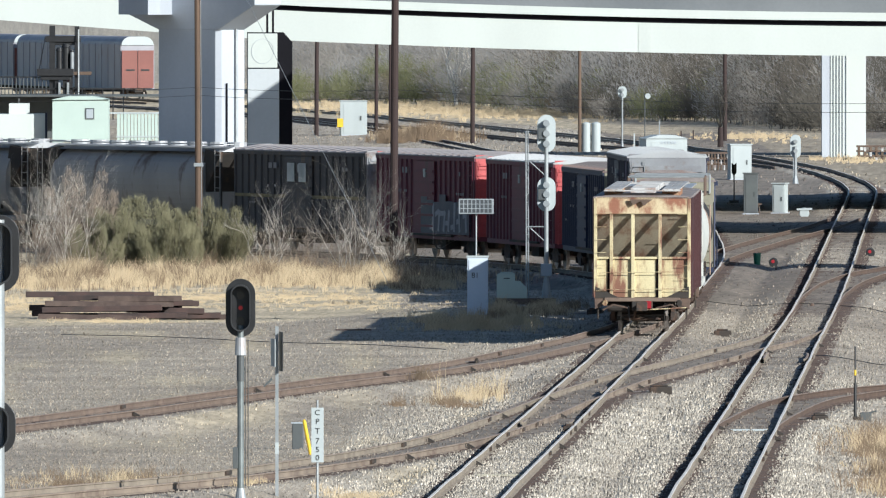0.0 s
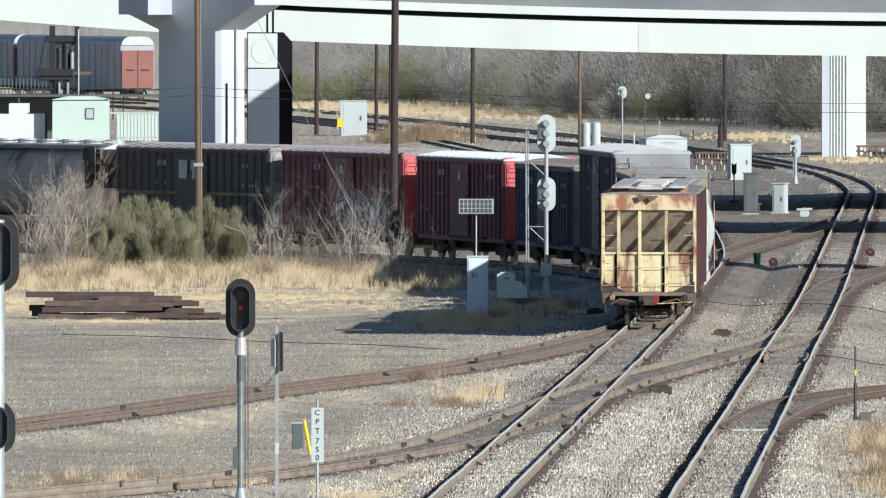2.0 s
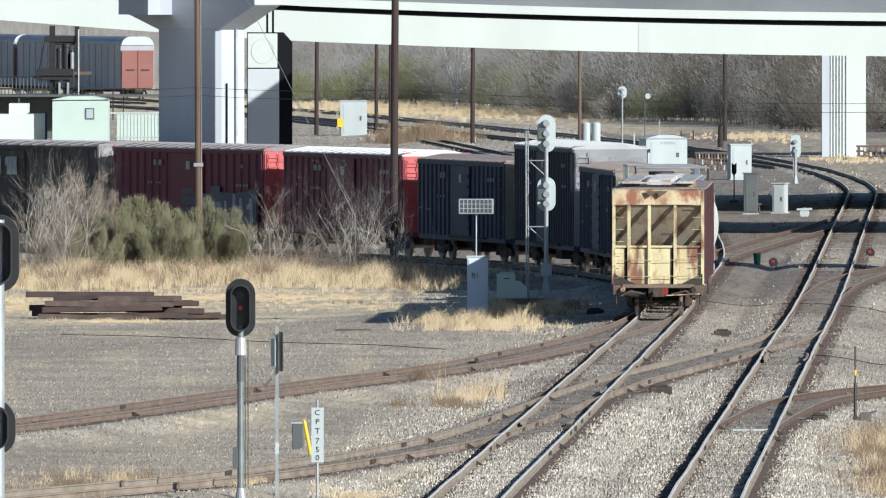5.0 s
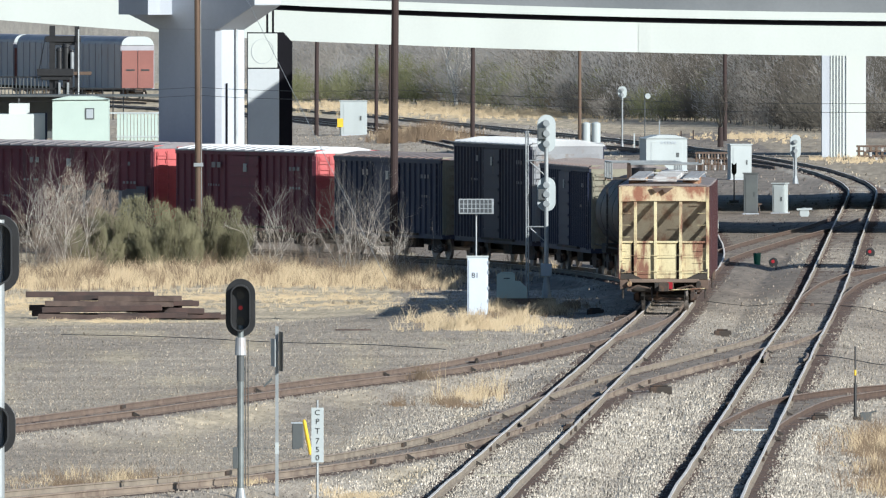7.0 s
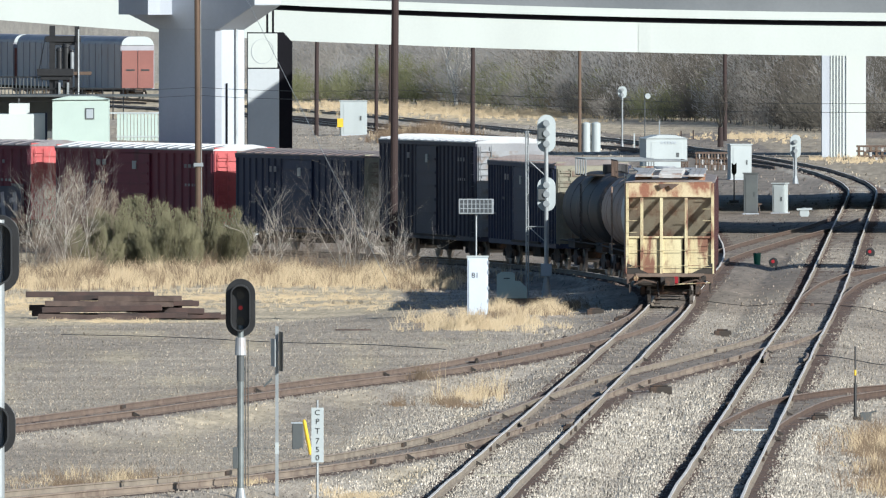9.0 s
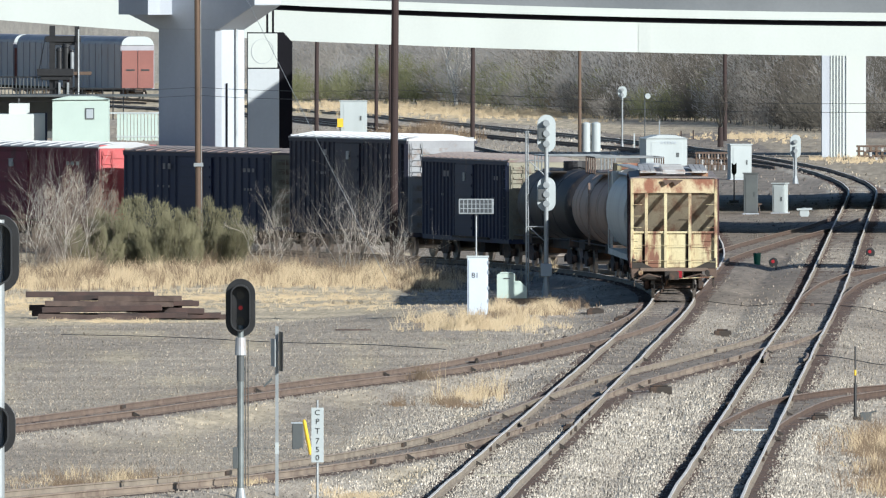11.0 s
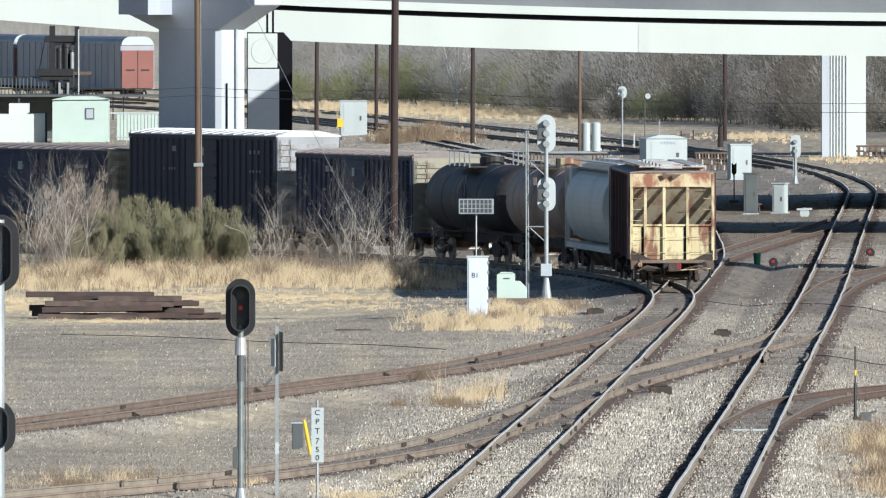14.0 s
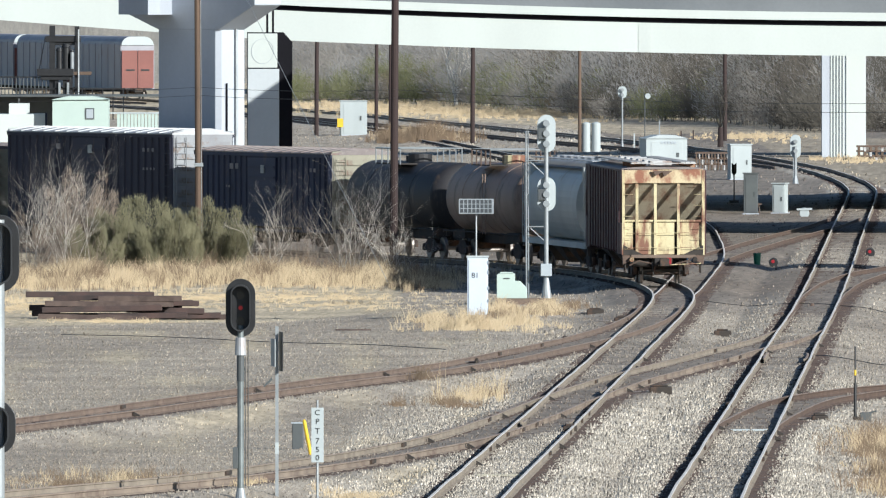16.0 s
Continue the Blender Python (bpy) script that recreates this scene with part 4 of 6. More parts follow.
        if line:
            for x in (length / 2 - 1.0, length / 2 + 0.35):
                part("door_plate", Shape().box(x, x + 0.85, min(y + 0.03 * s, y + 0.045 * s), max(y + 0.03 * s, y + 0.045 * s), e - 1.25, e - 0.45), "galv", car, "pale square plate on the door")
    if panel:
        for i in range(8):
            x = 0.5 + i * 0.95
            part("sprayed_patch", Shape().box(x, x + 0.97, HALF + 0.03, HALF + 0.042, floor + 0.05, floor + rng.uniform(1.35, 1.75)), "slate", car, "slate sprayed patch")
        rng = random.Random(int(rear))
        for i in range(7):
            x = 1.2 + i * 0.85 + rng.uniform(-0.1, 0.1)
            part("sprayed_mark", Shape().box(-0.14, 0.14, 0, 0.012, 0, rng.uniform(0.8, 1.25)), "graffiti", car, "pale sprayed stroke").matrix_local = pose(x, HALF + 0.045, floor + 0.15, 0, rng.uniform(-16, 16), 0)
            part("sprayed_mark", Shape().box(-0.1, 0.5, 0, 0.012, 0, 0.2), "graffiti", car, "pale sprayed stroke").matrix_local = pose(x, HALF + 0.047, floor + rng.uniform(0.2, 0.9), 0, rng.uniform(-16, 16), 0)
    return car


def round_hopper(label, rear, length, material, eave=4.25):
    """A covered hopper with bulging rounded sides, slope-sheeted ends, hatches and discharge chutes."""
    car = start_car("covered_hopper", label, rear, length)
    out = []
    for i in range(15):
        a = -1.25 + 2.5 * i / 14
        out.append((1.66 * math.cos(a) ** 0.6 if abs(a) < 1.57 else 0, 2.72 + 1.45 * math.sin(a) / math.sin(1.25)))
    prof = [(u, v) for u, v in out] + [(-u, v) for u, v in out[::-1]]
    part("body", Shape().prism(prof, "x", 1.5, length - 1.5), material, car, smooth=False)
    for x, k in ((0.1, 1), (length - 0.1, -1)):
        part("end_sheet", Shape().add([(x, -1.4, eave - 0.15), (x, 1.4, eave - 0.15), (x + 2.2 * k, 1.4, 1.5), (x + 2.2 * k, -1.4, 1.5), (x + 1.45 * k, -1.4, eave), (x + 1.45 * k, 1.4, eave)],
                                      [(0, 1, 2, 3), (0, 1, 5, 4), (0, 3, 4), (1, 2, 5), (2, 3, 4, 5)]), "soot" if material == "hopper_dark" else material, car)
        for y in (-1.38, -0.5, 0.5, 1.38):
            part("end_post", Shape().box(x - 0.04, x + 0.08, y - 0.05, y + 0.05, 1.0, eave - 0.1), "soot" if material == "hopper_dark" else material, car)
        part("platform", Shape().box(min(x, x + 1.5 * k), max(x, x + 1.5 * k), -1.45, 1.45, 0.95, 1.12), "soot", car)
        ladder(car, x + 0.1 * k, 1.5, 1.0, eave, True, material)
    part("side_sill", Shape().box(0.1, length - 0.1, -1.5, 1.5, 1.0, 1.22), material, car)
    for i in range(4):
        x = 3.1 + (length - 6.2) * i / 3
        part("chute", Shape().add([(x - 1.3, -1.2, 1.1), (x + 1.3, -1.2, 1.1), (x + 1.3, 1.2, 1.1), (x - 1.3, 1.2, 1.1), (x - 0.4, -0.6, 0.3), (x + 0.4, -0.6, 0.3), (x + 0.4, 0.6, 0.3), (x - 0.4, 0.6, 0.3)],
                                  [(0, 3, 2, 1), (4, 5, 6, 7), (0, 1, 5, 4), (1, 2, 6, 5), (2, 3, 7, 6), (3, 0, 4, 7)]), "soot", car)
    part("roof", Shape().prism([(-1.25, eave - 0.1), (1.25, eave - 0.1), (0.6, eave + 0.12), (-0.6, eave + 0.12)], "x", 0.3, length - 0.3), "silver", car)
    for s in (-1, 1):
        part("running_board", Shape().box(0.2, length - 0.2, s * 0.95 - 0.25, s * 0.95 + 0.25, eave + 0.2, eave + 0.24), "silver", car)
    for i in range(9):
        x = 1.2 + (length - 2.4) * i / 8
        part("hatch", Shape().rod((x, 0, eave + 0.1), (x, 0, eave + 0.3), 0.42, n=12), "silver", car)
    return car


def tank_car(label, rear, length, material, dome_mat, r=1.46, floor_z=1.0):
    """A tank car: barrel with domed heads, saddle sill, manway platform with rails, ladder and walkway."""
    car = start_car("tank_car", label, rear, length, 2.0)
    s = Shape()
    n, cz = 28, floor_z + r + 0.12
    prof = [(0.95 - 0.62 * math.cos(math.pi / 2 * i / 6), max(r * math.sin(math.pi / 2 * i / 6), 0.02)) for i in range(7)]
    prof += [(length - x, q) for x, q in prof[::-1]]
    vs = [(x, q * math.cos(2 * math.pi * k / n), cz + q * math.sin(2 * math.pi * k / n)) for x, q in prof for k in range(n)]
    fs = [(i * n + k, i * n + (k + 1) % n, (i + 1) * n + (k + 1) % n, (i + 1) * n + k) for i in range(len(prof) - 1) for k in range(n)]
    s.add(vs, fs)
    part("barrel", s, material, car, "riveted tank barrel with domed heads", smooth=True)
    for x in (length * 0.28, length * 0.5, length * 0.72):
        b = Shape()
        for k in range(n):
            a0, a1 = 2 * math.pi * k / n, 2 * math.pi * (k + 1) / n
            b.rod((x, (r + 0.012) * math.cos(a0), cz + (r + 0.012) * math.sin(a0)), (x, (r + 0.012) * math.cos(a1), cz + (r + 0.012) * math.sin(a1)), 0.010, n=4)
        part("band", b, material, car)
    part("sill", Shape().box(-0.1, length + 0.1, -0.35, 0.35, 0.78, 1.12).box(0.9, 3.2, -1.2, 1.2, 0.95, 1.3).box(length - 3.2, length - 0.9, -1.2, 1.2, 0.95, 1.3), "soot", car)
    for s_ in (-1, 1):
        part("side_rail", Shape().rod((0.1, s_ * 1.42, 1.25), (length - 0.1, s_ * 1.42, 1.25), 0.03, n=6), "soot", car)
        ladder(car, length / 2 - 1.2, s_ * (r + 0.06), 1.2, cz + r * 0.7, True, material, 8)
    top = cz + r
    part("dome", Shape().rod((length / 2, 0, top - 0.1), (length / 2, 0, top + 0.32), 0.5, n=16), dome_mat, car, bevel=0.03)
    part("valve_bonnet", Shape().rod((length / 2 + 1.2, 0, top - 0.1), (length / 2 + 1.2, 0, top + 0.22), 0.24, n=12), dome_mat, car)
    p = Shape()
    p.box(length / 2 - 1.5, length / 2 + 1.9, -1.36, -0.6, top - 0.12, top - 0.07).box(length / 2 - 1.5, length / 2 + 1.9, 0.6, 1.36, top - 0.12, top - 0.07)
    part("platform", p, "soot", car)
    for x in (length / 2 - 1.5, length / 2 + 1.9):
        part("cross_rail", Shape().rod((x, -1.36, top + 0.55), (x, 1.36, top + 0.55), 0.035, n=6), "galv", car)
    for s_ in (-1, 1):
        rl = Shape()
        for k in range(5):
            x = length / 2 - 1.5 + 0.85 * k
            rl.rod((x, s_ * 1.36, top - 0.12), (x, s_ * 1.36, top + 0.55), 0.03, n=5)
        rl.rod((length / 2 - 1.5, s_ * 1.36, top + 0.55), (length / 2 + 1.9, s_ * 1.36, top + 0.55), 0.03, n=5)
        part("hand_rail", rl, "rail_rust" if material == "tank_tan" else "galv", car)
    return car


def end_hopper(rear, length):
    """The last car: a maroon slab-sided covered hopper whose rusted cream end has posts before a recessed slope sheet."""
    car = start_car("covered_hopper", "maroon covered hopper with a rust-streaked cream end, last in the train", rear, length, 2.4)
    e, WIDE = 4.38, 1.595
    part("body", Shape().box(2.2, length - 2.2, -WIDE, WIDE, 1.25, e), "maroon", car)
    for s in (-1, 1):
        post = Shape().box(-0.06, 0.06, s * WIDE - 0.03, s * WIDE + 0.05, 1.2, e - 0.05).mesh("side_post", "maroon")
        for i in range(13):
            part("side_post", post, "maroon", car).location = (1.1 + (length - 2.2) * i / 12, 0, 0)
    for x, k in ((0.0, 1), (length, -1)):
        a = lambda p, q: (min(x + p * k, x + q * k), max(x + p * k, x + q * k))
        for s in (-1, 1):
            notch = [(0.0, 1.15), (0.0, 2.36), (1.40, 2.36), (0.10, 3.88), (0.0, 3.88), (0.0, e + 0.02), (2.2, e + 0.02), (2.2, 1.15)]
            part("side_plate", Shape().prism([(x + u * k, v) for u, v in notch], "y", s * WIDE - 0.05, s * WIDE + 0.03), "maroon", car, "maroon end side plate")
            for u in (0.03, 0.62):
                part("corner_post", Shape().box(*a(u, u + 0.09), s * WIDE - 0.06, s * WIDE + 0.035, 2.30, 3.92 - u), "maroon", car)
        part("head_panel", Shape().box(*a(0.0, 0.08), -WIDE + 0.06, WIDE - 0.06, 3.88, e + 0.05), "rust_head", car, "rusted panel under the roof", bevel=0.01)
        part("upper_sheet", Shape().add([(x + 0.09 * k, -WIDE + 0.06, 3.88), (x + 0.09 * k, WIDE - 0.06, 3.88), (x + 1.4 * k, WIDE - 0.06, 2.36), (x + 1.4 * k, -WIDE + 0.06, 2.36)], [(0, 1, 2, 3)]),
             "slope_sheet", car, "recessed stained slope sheet")
        for i in range(4):
            edge = [(WIDE - 0.06) * (1 - 2 * q) * k for q in (0.0, 0.17, 0.40, 0.69, 1.0)]
            y0, y1 = sorted((edge[i] - 0.04 * k, edge[i + 1] + (0.13 if i in (0, 2) else 0.05) * k))
            part("lower_panel", Shape().box(*a(0.10, 0.16), y0, y1, 1.14, 2.40), "cream", car, "rust-streaked cream panel", bevel=0.012)
        part("panel_backing", Shape().box(*a(0.24, 0.44), -WIDE + 0.06, WIDE - 0.06, 1.12, 2.42), "maroon", car)
        part("waist_rail", Shape().box(*a(0.02, 0.12), -WIDE + 0.02, WIDE - 0.02, 2.40, 2.47), "cream", car)
        for i in range(5):
            y = (WIDE - 0.06) * (1 - 2 * (0.0, 0.17, 0.40, 0.69, 1.0)[i]) * k
            part("end_post", Shape().box(*a(-0.02, 0.10), y - 0.055, y + 0.055, 1.12, 3.86 if 0 < i < 4 else e), "cream", car, "cream end post with rust", bevel=0.01)
        for s in (-1, 1):
            part("corner_gusset", Shape().prism([(s * (WIDE - 0.06), 1.12), (s * (WIDE - 0.06), 1.50), (s * (WIDE - 0.85), 1.12)], "x", min(x - 0.03 * k, x + 0.02 * k), max(x - 0.03 * k, x + 0.02 * k)), "soot", car)
        part("end_sill", Shape().box(*a(-0.05, 0.35), -WIDE + 0.35, WIDE - 0.35, 1.0, 1.13), "rail_brown", car, bevel=0.02)
        part("draft_box", Shape().box(*a(-0.10, 0.9), -0.34, 0.34, 0.70, 1.0), "soot", car, bevel=0.02)
        part("brake_beam", Shape().box(*a(1.05, 1.17), -0.85, 0.85, 0.36, 0.5), "soot", car)
        part("brake_lever", Shape().rod((x + 0.9 * k, 0.3, 0.45), (x + 0.7 * k, 0.15, 1.0), 0.04, n=6).rod((x + 0.75 * k, -0.6, 0.42), (x + 0.75 * k, 0.6, 0.42), 0.04, n=6), "truck_rust", car)
        # Dark plate added across the gap in place of the shade under the car.
        part("under_car_blind", Shape().box(*a(1.9, 2.0), -1.05, 1.05, 0.32, 1.2), "soot", car, "dark plate added for the shade under the car")
        for s in (-1, 1):
            part("corner_casting", Shape().prism([(s * (WIDE - 0.02), 1.13), (s * (WIDE - 0.5), 1.13), (s * (WIDE - 0.28), 0.86), (s * (WIDE - 0.04), 0.74)], "x", *a(0.0, 0.3)), "rail_rust", car, bevel=0.015)
            part("brake_pipe", Shape().rod((x - 0.02 * k, s * 1.3, 0.72), (x - 0.06 * k, s * 0.95, 0.9), 0.035, n=6).rod((x - 0.06 * k, s * 0.95, 0.9), (x - 0.04 * k, s * 0.45, 0.78), 0.03, n=6), "rail_rust", car)
            part("retainer_valve", Shape().rod((x - 0.02 * k, s * 1.22, 0.98), (x - 0.16 * k, s * 1.22, 0.94), 0.09, n=8), "cream" if s > 0 else "soot", car)
        part("roof_bracket", Shape().prism([(-0.35, e - 0.02), (0.42, e - 0.02), (0.30, e - 0.22), (0.05, e - 0.08), (-0.05, e - 0.24)], "x", *a(-0.16, -0.10)), "rail_rust", car, "dark bracket under the roof walk")
        grate = Shape()
        for q in range(5):
            grate.box(*sorted((x + (-0.24 + 0.13 * q) * k, x + (-0.16 + 0.13 * q) * k)), -1.25, 1.25, e + 0.24, e + 0.28)
        part("end_walkway", grate, "roof_grey", car, "pale grated walkway across the roof's end")
        for s in (-1, 1):
            st = Shape()
            st.rod((x + 0.1 * k, s * 1.45, 1.0), (x + 0.1 * k, s * 1.45, 0.45), 0.03, n=5)
            st.rod((x + 0.6 * k, s * 1.45, 1.0), (x + 0.6 * k, s * 1.45, 0.45), 0.03, n=5)
            st.rod((x + 0.1 * k, s * 1.45, 0.45), (x + 0.6 * k, s * 1.45, 0.45), 0.03, n=5)
            part("stirrup_step", st, "soot", car)
        for z in (1.42, 1.98):
            part("grab_rail", Shape().rod((x - 0.09 * k, -1.4, z), (x - 0.09 * k, 1.4, z - 0.03), 0.011, n=5), "cream", car)
        for s in (-1, 1):
            for q in range(7):
                part("ladder_rung", Shape().rod((x - 0.07 * k, s * (WIDE - 0.08), 1.35 + q * 0.42), (x - 0.07 * k, s * (WIDE - 0.42), 1.35 + q * 0.42), 0.010, n=5), "cream", car)
        part("air_hose", Shape().rod((x - 0.15 * k, 0.45, 0.85), (x - 0.3 * k, 0.4, 0.35), 0.03, n=6), "soot", car)
        part("brake_cylinder", Shape().rod((x + 0.35 * k, 1.15, 0.82), (x + 0.35 * k, 0.5, 0.82), 0.16, n=10), "soot", car)
        part("uncoupling_bar", Shape().rod((x - 0.12 * k, -1.45, 0.8), (x - 0.12 * k, 0.2, 0.72), 0.02, n=5), "cream", car)
        part("marker_plate", Shape().box(*a(-0.20, -0.12), -0.30, -0.14, 0.78, 1.02), "plastic_red", car, "small red marker")
    for i in range(3):
        x = 3.6 + (length - 7.2) * i / 2
        part("chute", Shape().add([(x - 1.7, -1.3, 1.3), (x + 1.7, -1.3, 1.3), (x + 1.7, 1.3, 1.3), (x - 1.7, 1.3, 1.3), (x - 0.4, -0.5, 0.35), (x + 0.4, -0.5, 0.35), (x + 0.4, 0.5, 0.35), (x - 0.4, 0.5, 0.35)],
                                  [(0, 3, 2, 1), (4, 5, 6, 7), (0, 1, 5, 4), (1, 2, 6, 5), (2, 3, 7, 6), (3, 0, 4, 7)]), "soot", car)
    part("centre_sill", Shape().box(0, length, -0.3, 0.3, 0.75, 1.1), "soot", car)
    part("roof", Shape().prism([(-WIDE - 0.02, e), (WIDE + 0.02, e), (WIDE, e + 0.06), (0.5, e + 0.18), (-0.5, e + 0.18), (-WIDE, e + 0.06)], "x", 0.0, length), "roof_rust", car, "rust-stained roof")
    for s in (-1, 1):
        rb = Shape()
        for k in range(3):
            rb.box(-0.1, length + 0.1, s * 0.95 - 0.27 + k * 0.19, s * 0.95 - 0.10 + k * 0.19, e + 0.28, e + 0.32)
        part("running_board", rb, "roof_grey", car, "grey roof walkway")
        for q in (0.3, 2.3, 4.3):
            part("board_bracket", Shape().box(q, q + 0.06, s * 0.95 - 0.3, s * 0.95 + 0.3, e, e + 0.29), "rust_panel", car)
    for i in range(6):
        x = 1.7 + (length - 3.4) * i / 5
        part("hatch", Shape().box(x - 0.5, x + 0.5, -0.42, 0.42, e + 0.14, e + 0.34), "roof_grey", car, bevel=0.03)
    return car


end_hopper(0.0, 19.4)
round_hopper("cream covered hopper with bulging rounded sides", 20.7, 17.6, "hopper_grey")
tank_car("stained tan tank car with a railed platform", 39.5, 14.2, "tank_tan", "cream", 1.50)
tank_car("black tank car with a railed platform", 54.8, 13.5, "tank_black", "tank_black", 1.45)
boxcar("dark blue-black boxcar with a beige ribbed end", 69.36, 15.24, 4.20, "blue", "dull_end", "roof_rust", 24)
boxcar("tall dark high-cube boxcar with a silver end and roof", 86.95, 15.2, 4.90, "black", "end_silver", "silver", 24)
boxcar("dark blue boxcar with a pale end", 104.35, 15.12, 4.12, "blue", "dull_end", "roof_dark", 20)
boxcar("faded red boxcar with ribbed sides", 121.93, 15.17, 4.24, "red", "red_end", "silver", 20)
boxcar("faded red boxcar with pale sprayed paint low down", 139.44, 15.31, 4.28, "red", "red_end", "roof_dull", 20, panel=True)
boxcar("brownish black boxcar with a faded yellow stripe", 156.29, 15.56, 4.28, "brown_black", "end_silver", "roof_dull", 20, line="yellow_line")
round_hopper("grimy grey covered hopper with rounded sides", 173.6, 17.3, "hopper_dark", 4.3)
round_hopper("grimy grey covered hopper ahead of its twin", 192.0, 17.3, "hopper_dark", 4.3)


# ---- signals, cabinets, poles and buildings ----
def settle(x, y):
    """Plan places are taken at rail level; this carries one out to the lower ground beside the tracks."""
    k = (12.0 - ground_z(x, y)) / (12.0 - rail_level(y))
    return x * k, y * k


def stand(x, y, sink=0.05):
    x, y = settle(x, y)
    return pose(x, y, ground_z(x, y) - sink)


def oval(w, h, n=10):
    """An upright pill outline, w wide and h high, about its centre."""
    r, k = w / 2, h / 2 - w / 2
    up = [(r * math.cos(a), k + r * math.sin(a)) for a in [math.pi * i / n for i in range(n + 1)]]
    return up + [(-u, -v) for u, v in up]


def signal_head(parent, x, z, w, h, facing, lit=None, back="signal_black"):
    """A three-lens signal head on an oval backing plate, with hoods; facing -1 looks at the camera."""
    f = facing
    head = part("signal_head", Shape().prism([(x + u, z + v) for u, v in oval(w, h)], "y", -0.02, 0.02), back, parent, "oval backing plate", bevel=0.008)
    part("lamp_case", Shape().prism([(x + u, z + v) for u, v in oval(w * 0.62, h * 0.8)], "y", *sorted((-f * 0.02, -f * 0.22))), back, head, bevel=0.02)
    tall = Shape()
    o, i_ = oval(w * 0.66, h * 0.80), oval(w * 0.60, h * 0.75)
    n = len(o)
    tall.add([(x + u, f * q, z + v) for q in (0.02, 0.30) for ring in (o, i_) for u, v in ring],
             [fc for k in range(n) for fc in ((k, (k + 1) % n, 2 * n + (k + 1) % n, 2 * n + k), (n + k, 3 * n + k, 3 * n + (k + 1) % n, n + (k + 1) % n),
                                              (2 * n + k, 2 * n + (k + 1) % n, 3 * n + (k + 1) % n, 3 * n + k))])
    part("hood", tall, "hood_grey", head, "long oval hood round the lenses")
    for k in (-1, 0, 1):
        zz = z + k * h * 0.22
        m = "lens_red" if lit == k else "lens_dark"
        part("lens", Shape().rod((x, f * 0.02, zz), (x, f * 0.035, zz), w * (0.075 if lit == k else 0.14), n=16), m, head, "dimly glowing red lens" if lit == k else "unlit dark lens")
    return head


def near_signal():
    t = thing("railway_signal", stand(-4.2, 339.9), "signal mast with a black oval head showing red", "railway signal")
    part("mast", Shape().rod((0, 0, 0), (0, 0, 3.8), 0.07, n=14), "mast_dark", t, "dull steel mast")
    # Dark grey sleeve puts the shade on the upper mast into a part.
    part("mast_shade_sleeve", Shape().rod((0, 0, 2.6), (0, 0, 3.25), 0.082, n=14), "dark_grey", t)
    part("collar", Shape().rod((0, 0, 3.16), (0, 0, 3.54), 0.125, 0.11, n=14), "silver", t, "bright mounting collar")
    part("base", Shape().box(-0.2, 0.2, -0.2, 0.2, 0, 0.08).rod((0, 0, 0.08), (0, 0, 0.3), 0.12, 0.08, n=12), "galv", t)
    part("junction_box", Shape().box(-0.17, -0.06, -0.12, 0.1, 0.72, 1.18), "dark_grey", t, bevel=0.01)
    ld = Shape()
    for k in (0.1, 0.16):
        ld.rod((k, 0.18, 0.3), (k, 0.1, 3.5), 0.012, n=5)
    part("cable", ld, "wire", t)
    signal_head(t, 0, 4.18, 0.64, 1.26, -1, lit=0)


near_signal()


def edge_signal():
    t = thing("railway_signal", pose(-7.27, 268.0, rail_level(268) - 0.4), "tall signal mast with two black oval heads", "railway signal")
    part("mast", Shape().rod((0, 0, 0), (0, 0, 7.0), 0.10, n=14), "galv", t)
    signal_head(t, 0.0, 6.45, 0.68, 1.28, -1, lit=0)
    signal_head(t, -0.05, 3.6, 0.66, 0.9, -1)
    part("base", Shape().box(-0.3, 0.3, -0.3, 0.3, -0.1, 0.15), "concrete", t)


edge_signal()


def edge_board():
    t = thing("track_sign", stand(-3.47, 342.3), "thin post with a sign board seen edge on", "track sign")
    part("post", Shape().box(-0.035, 0.035, -0.03, 0.03, 0, 3.72), "galv", t)
    part("board", Shape().box(-0.012, 0.012, -0.35, 0.35, 2.75, 3.6).turned(pose(0.09, 0, 0, 0, 0, 6)), "signal_black", t, "dark board seen edge on")
    part("board", Shape().box(-0.012, 0.012, -0.3, 0.3, 2.85, 3.45).turned(pose(-0.08, 0, 0, 0, 0, 9)), "galv", t)
    part("band", Shape().box(-0.04, 0.04, -0.036, 0.036, 0.95, 1.2), "white", t)
    part("flag", Shape().prism([(-0.12, 2.62), (-0.30, 2.42), (-0.27, 2.40), (-0.09, 2.56)], "y", -0.01, 0.01), "dark_grey", t)


edge_board()


def number_board():
    t = thing("track_sign", stand(-2.56, 334.0), "white vertical board lettered CPT 750 on a thin post", "track sign")
    part("post", Shape().rod((0, 0.03, 0), (0, 0.03, 2.4), 0.025, n=8), "galv", t)
    b = part("board", Shape().box(-0.13, 0.13, -0.012, 0.012, 1.08, 2.24), "white", t, "white board", bevel=0.004)
    for ch, down in zip("CPT750", (0.10, 0.29, 0.49, 0.70, 0.885, 1.06)):
        cu = bpy.data.curves.new("character", "FONT")
        cu.body, cu.size, cu.extrude, cu.align_x = ch, 0.165, 0.003, "CENTER"
        cu.materials.append(M["signal_black"])
        tx = new("character", cu)
        tx.parent, tx.matrix_local = b, pose(0, -0.017, 2.24 - down - 0.058, 90, 0, 0)


number_board()


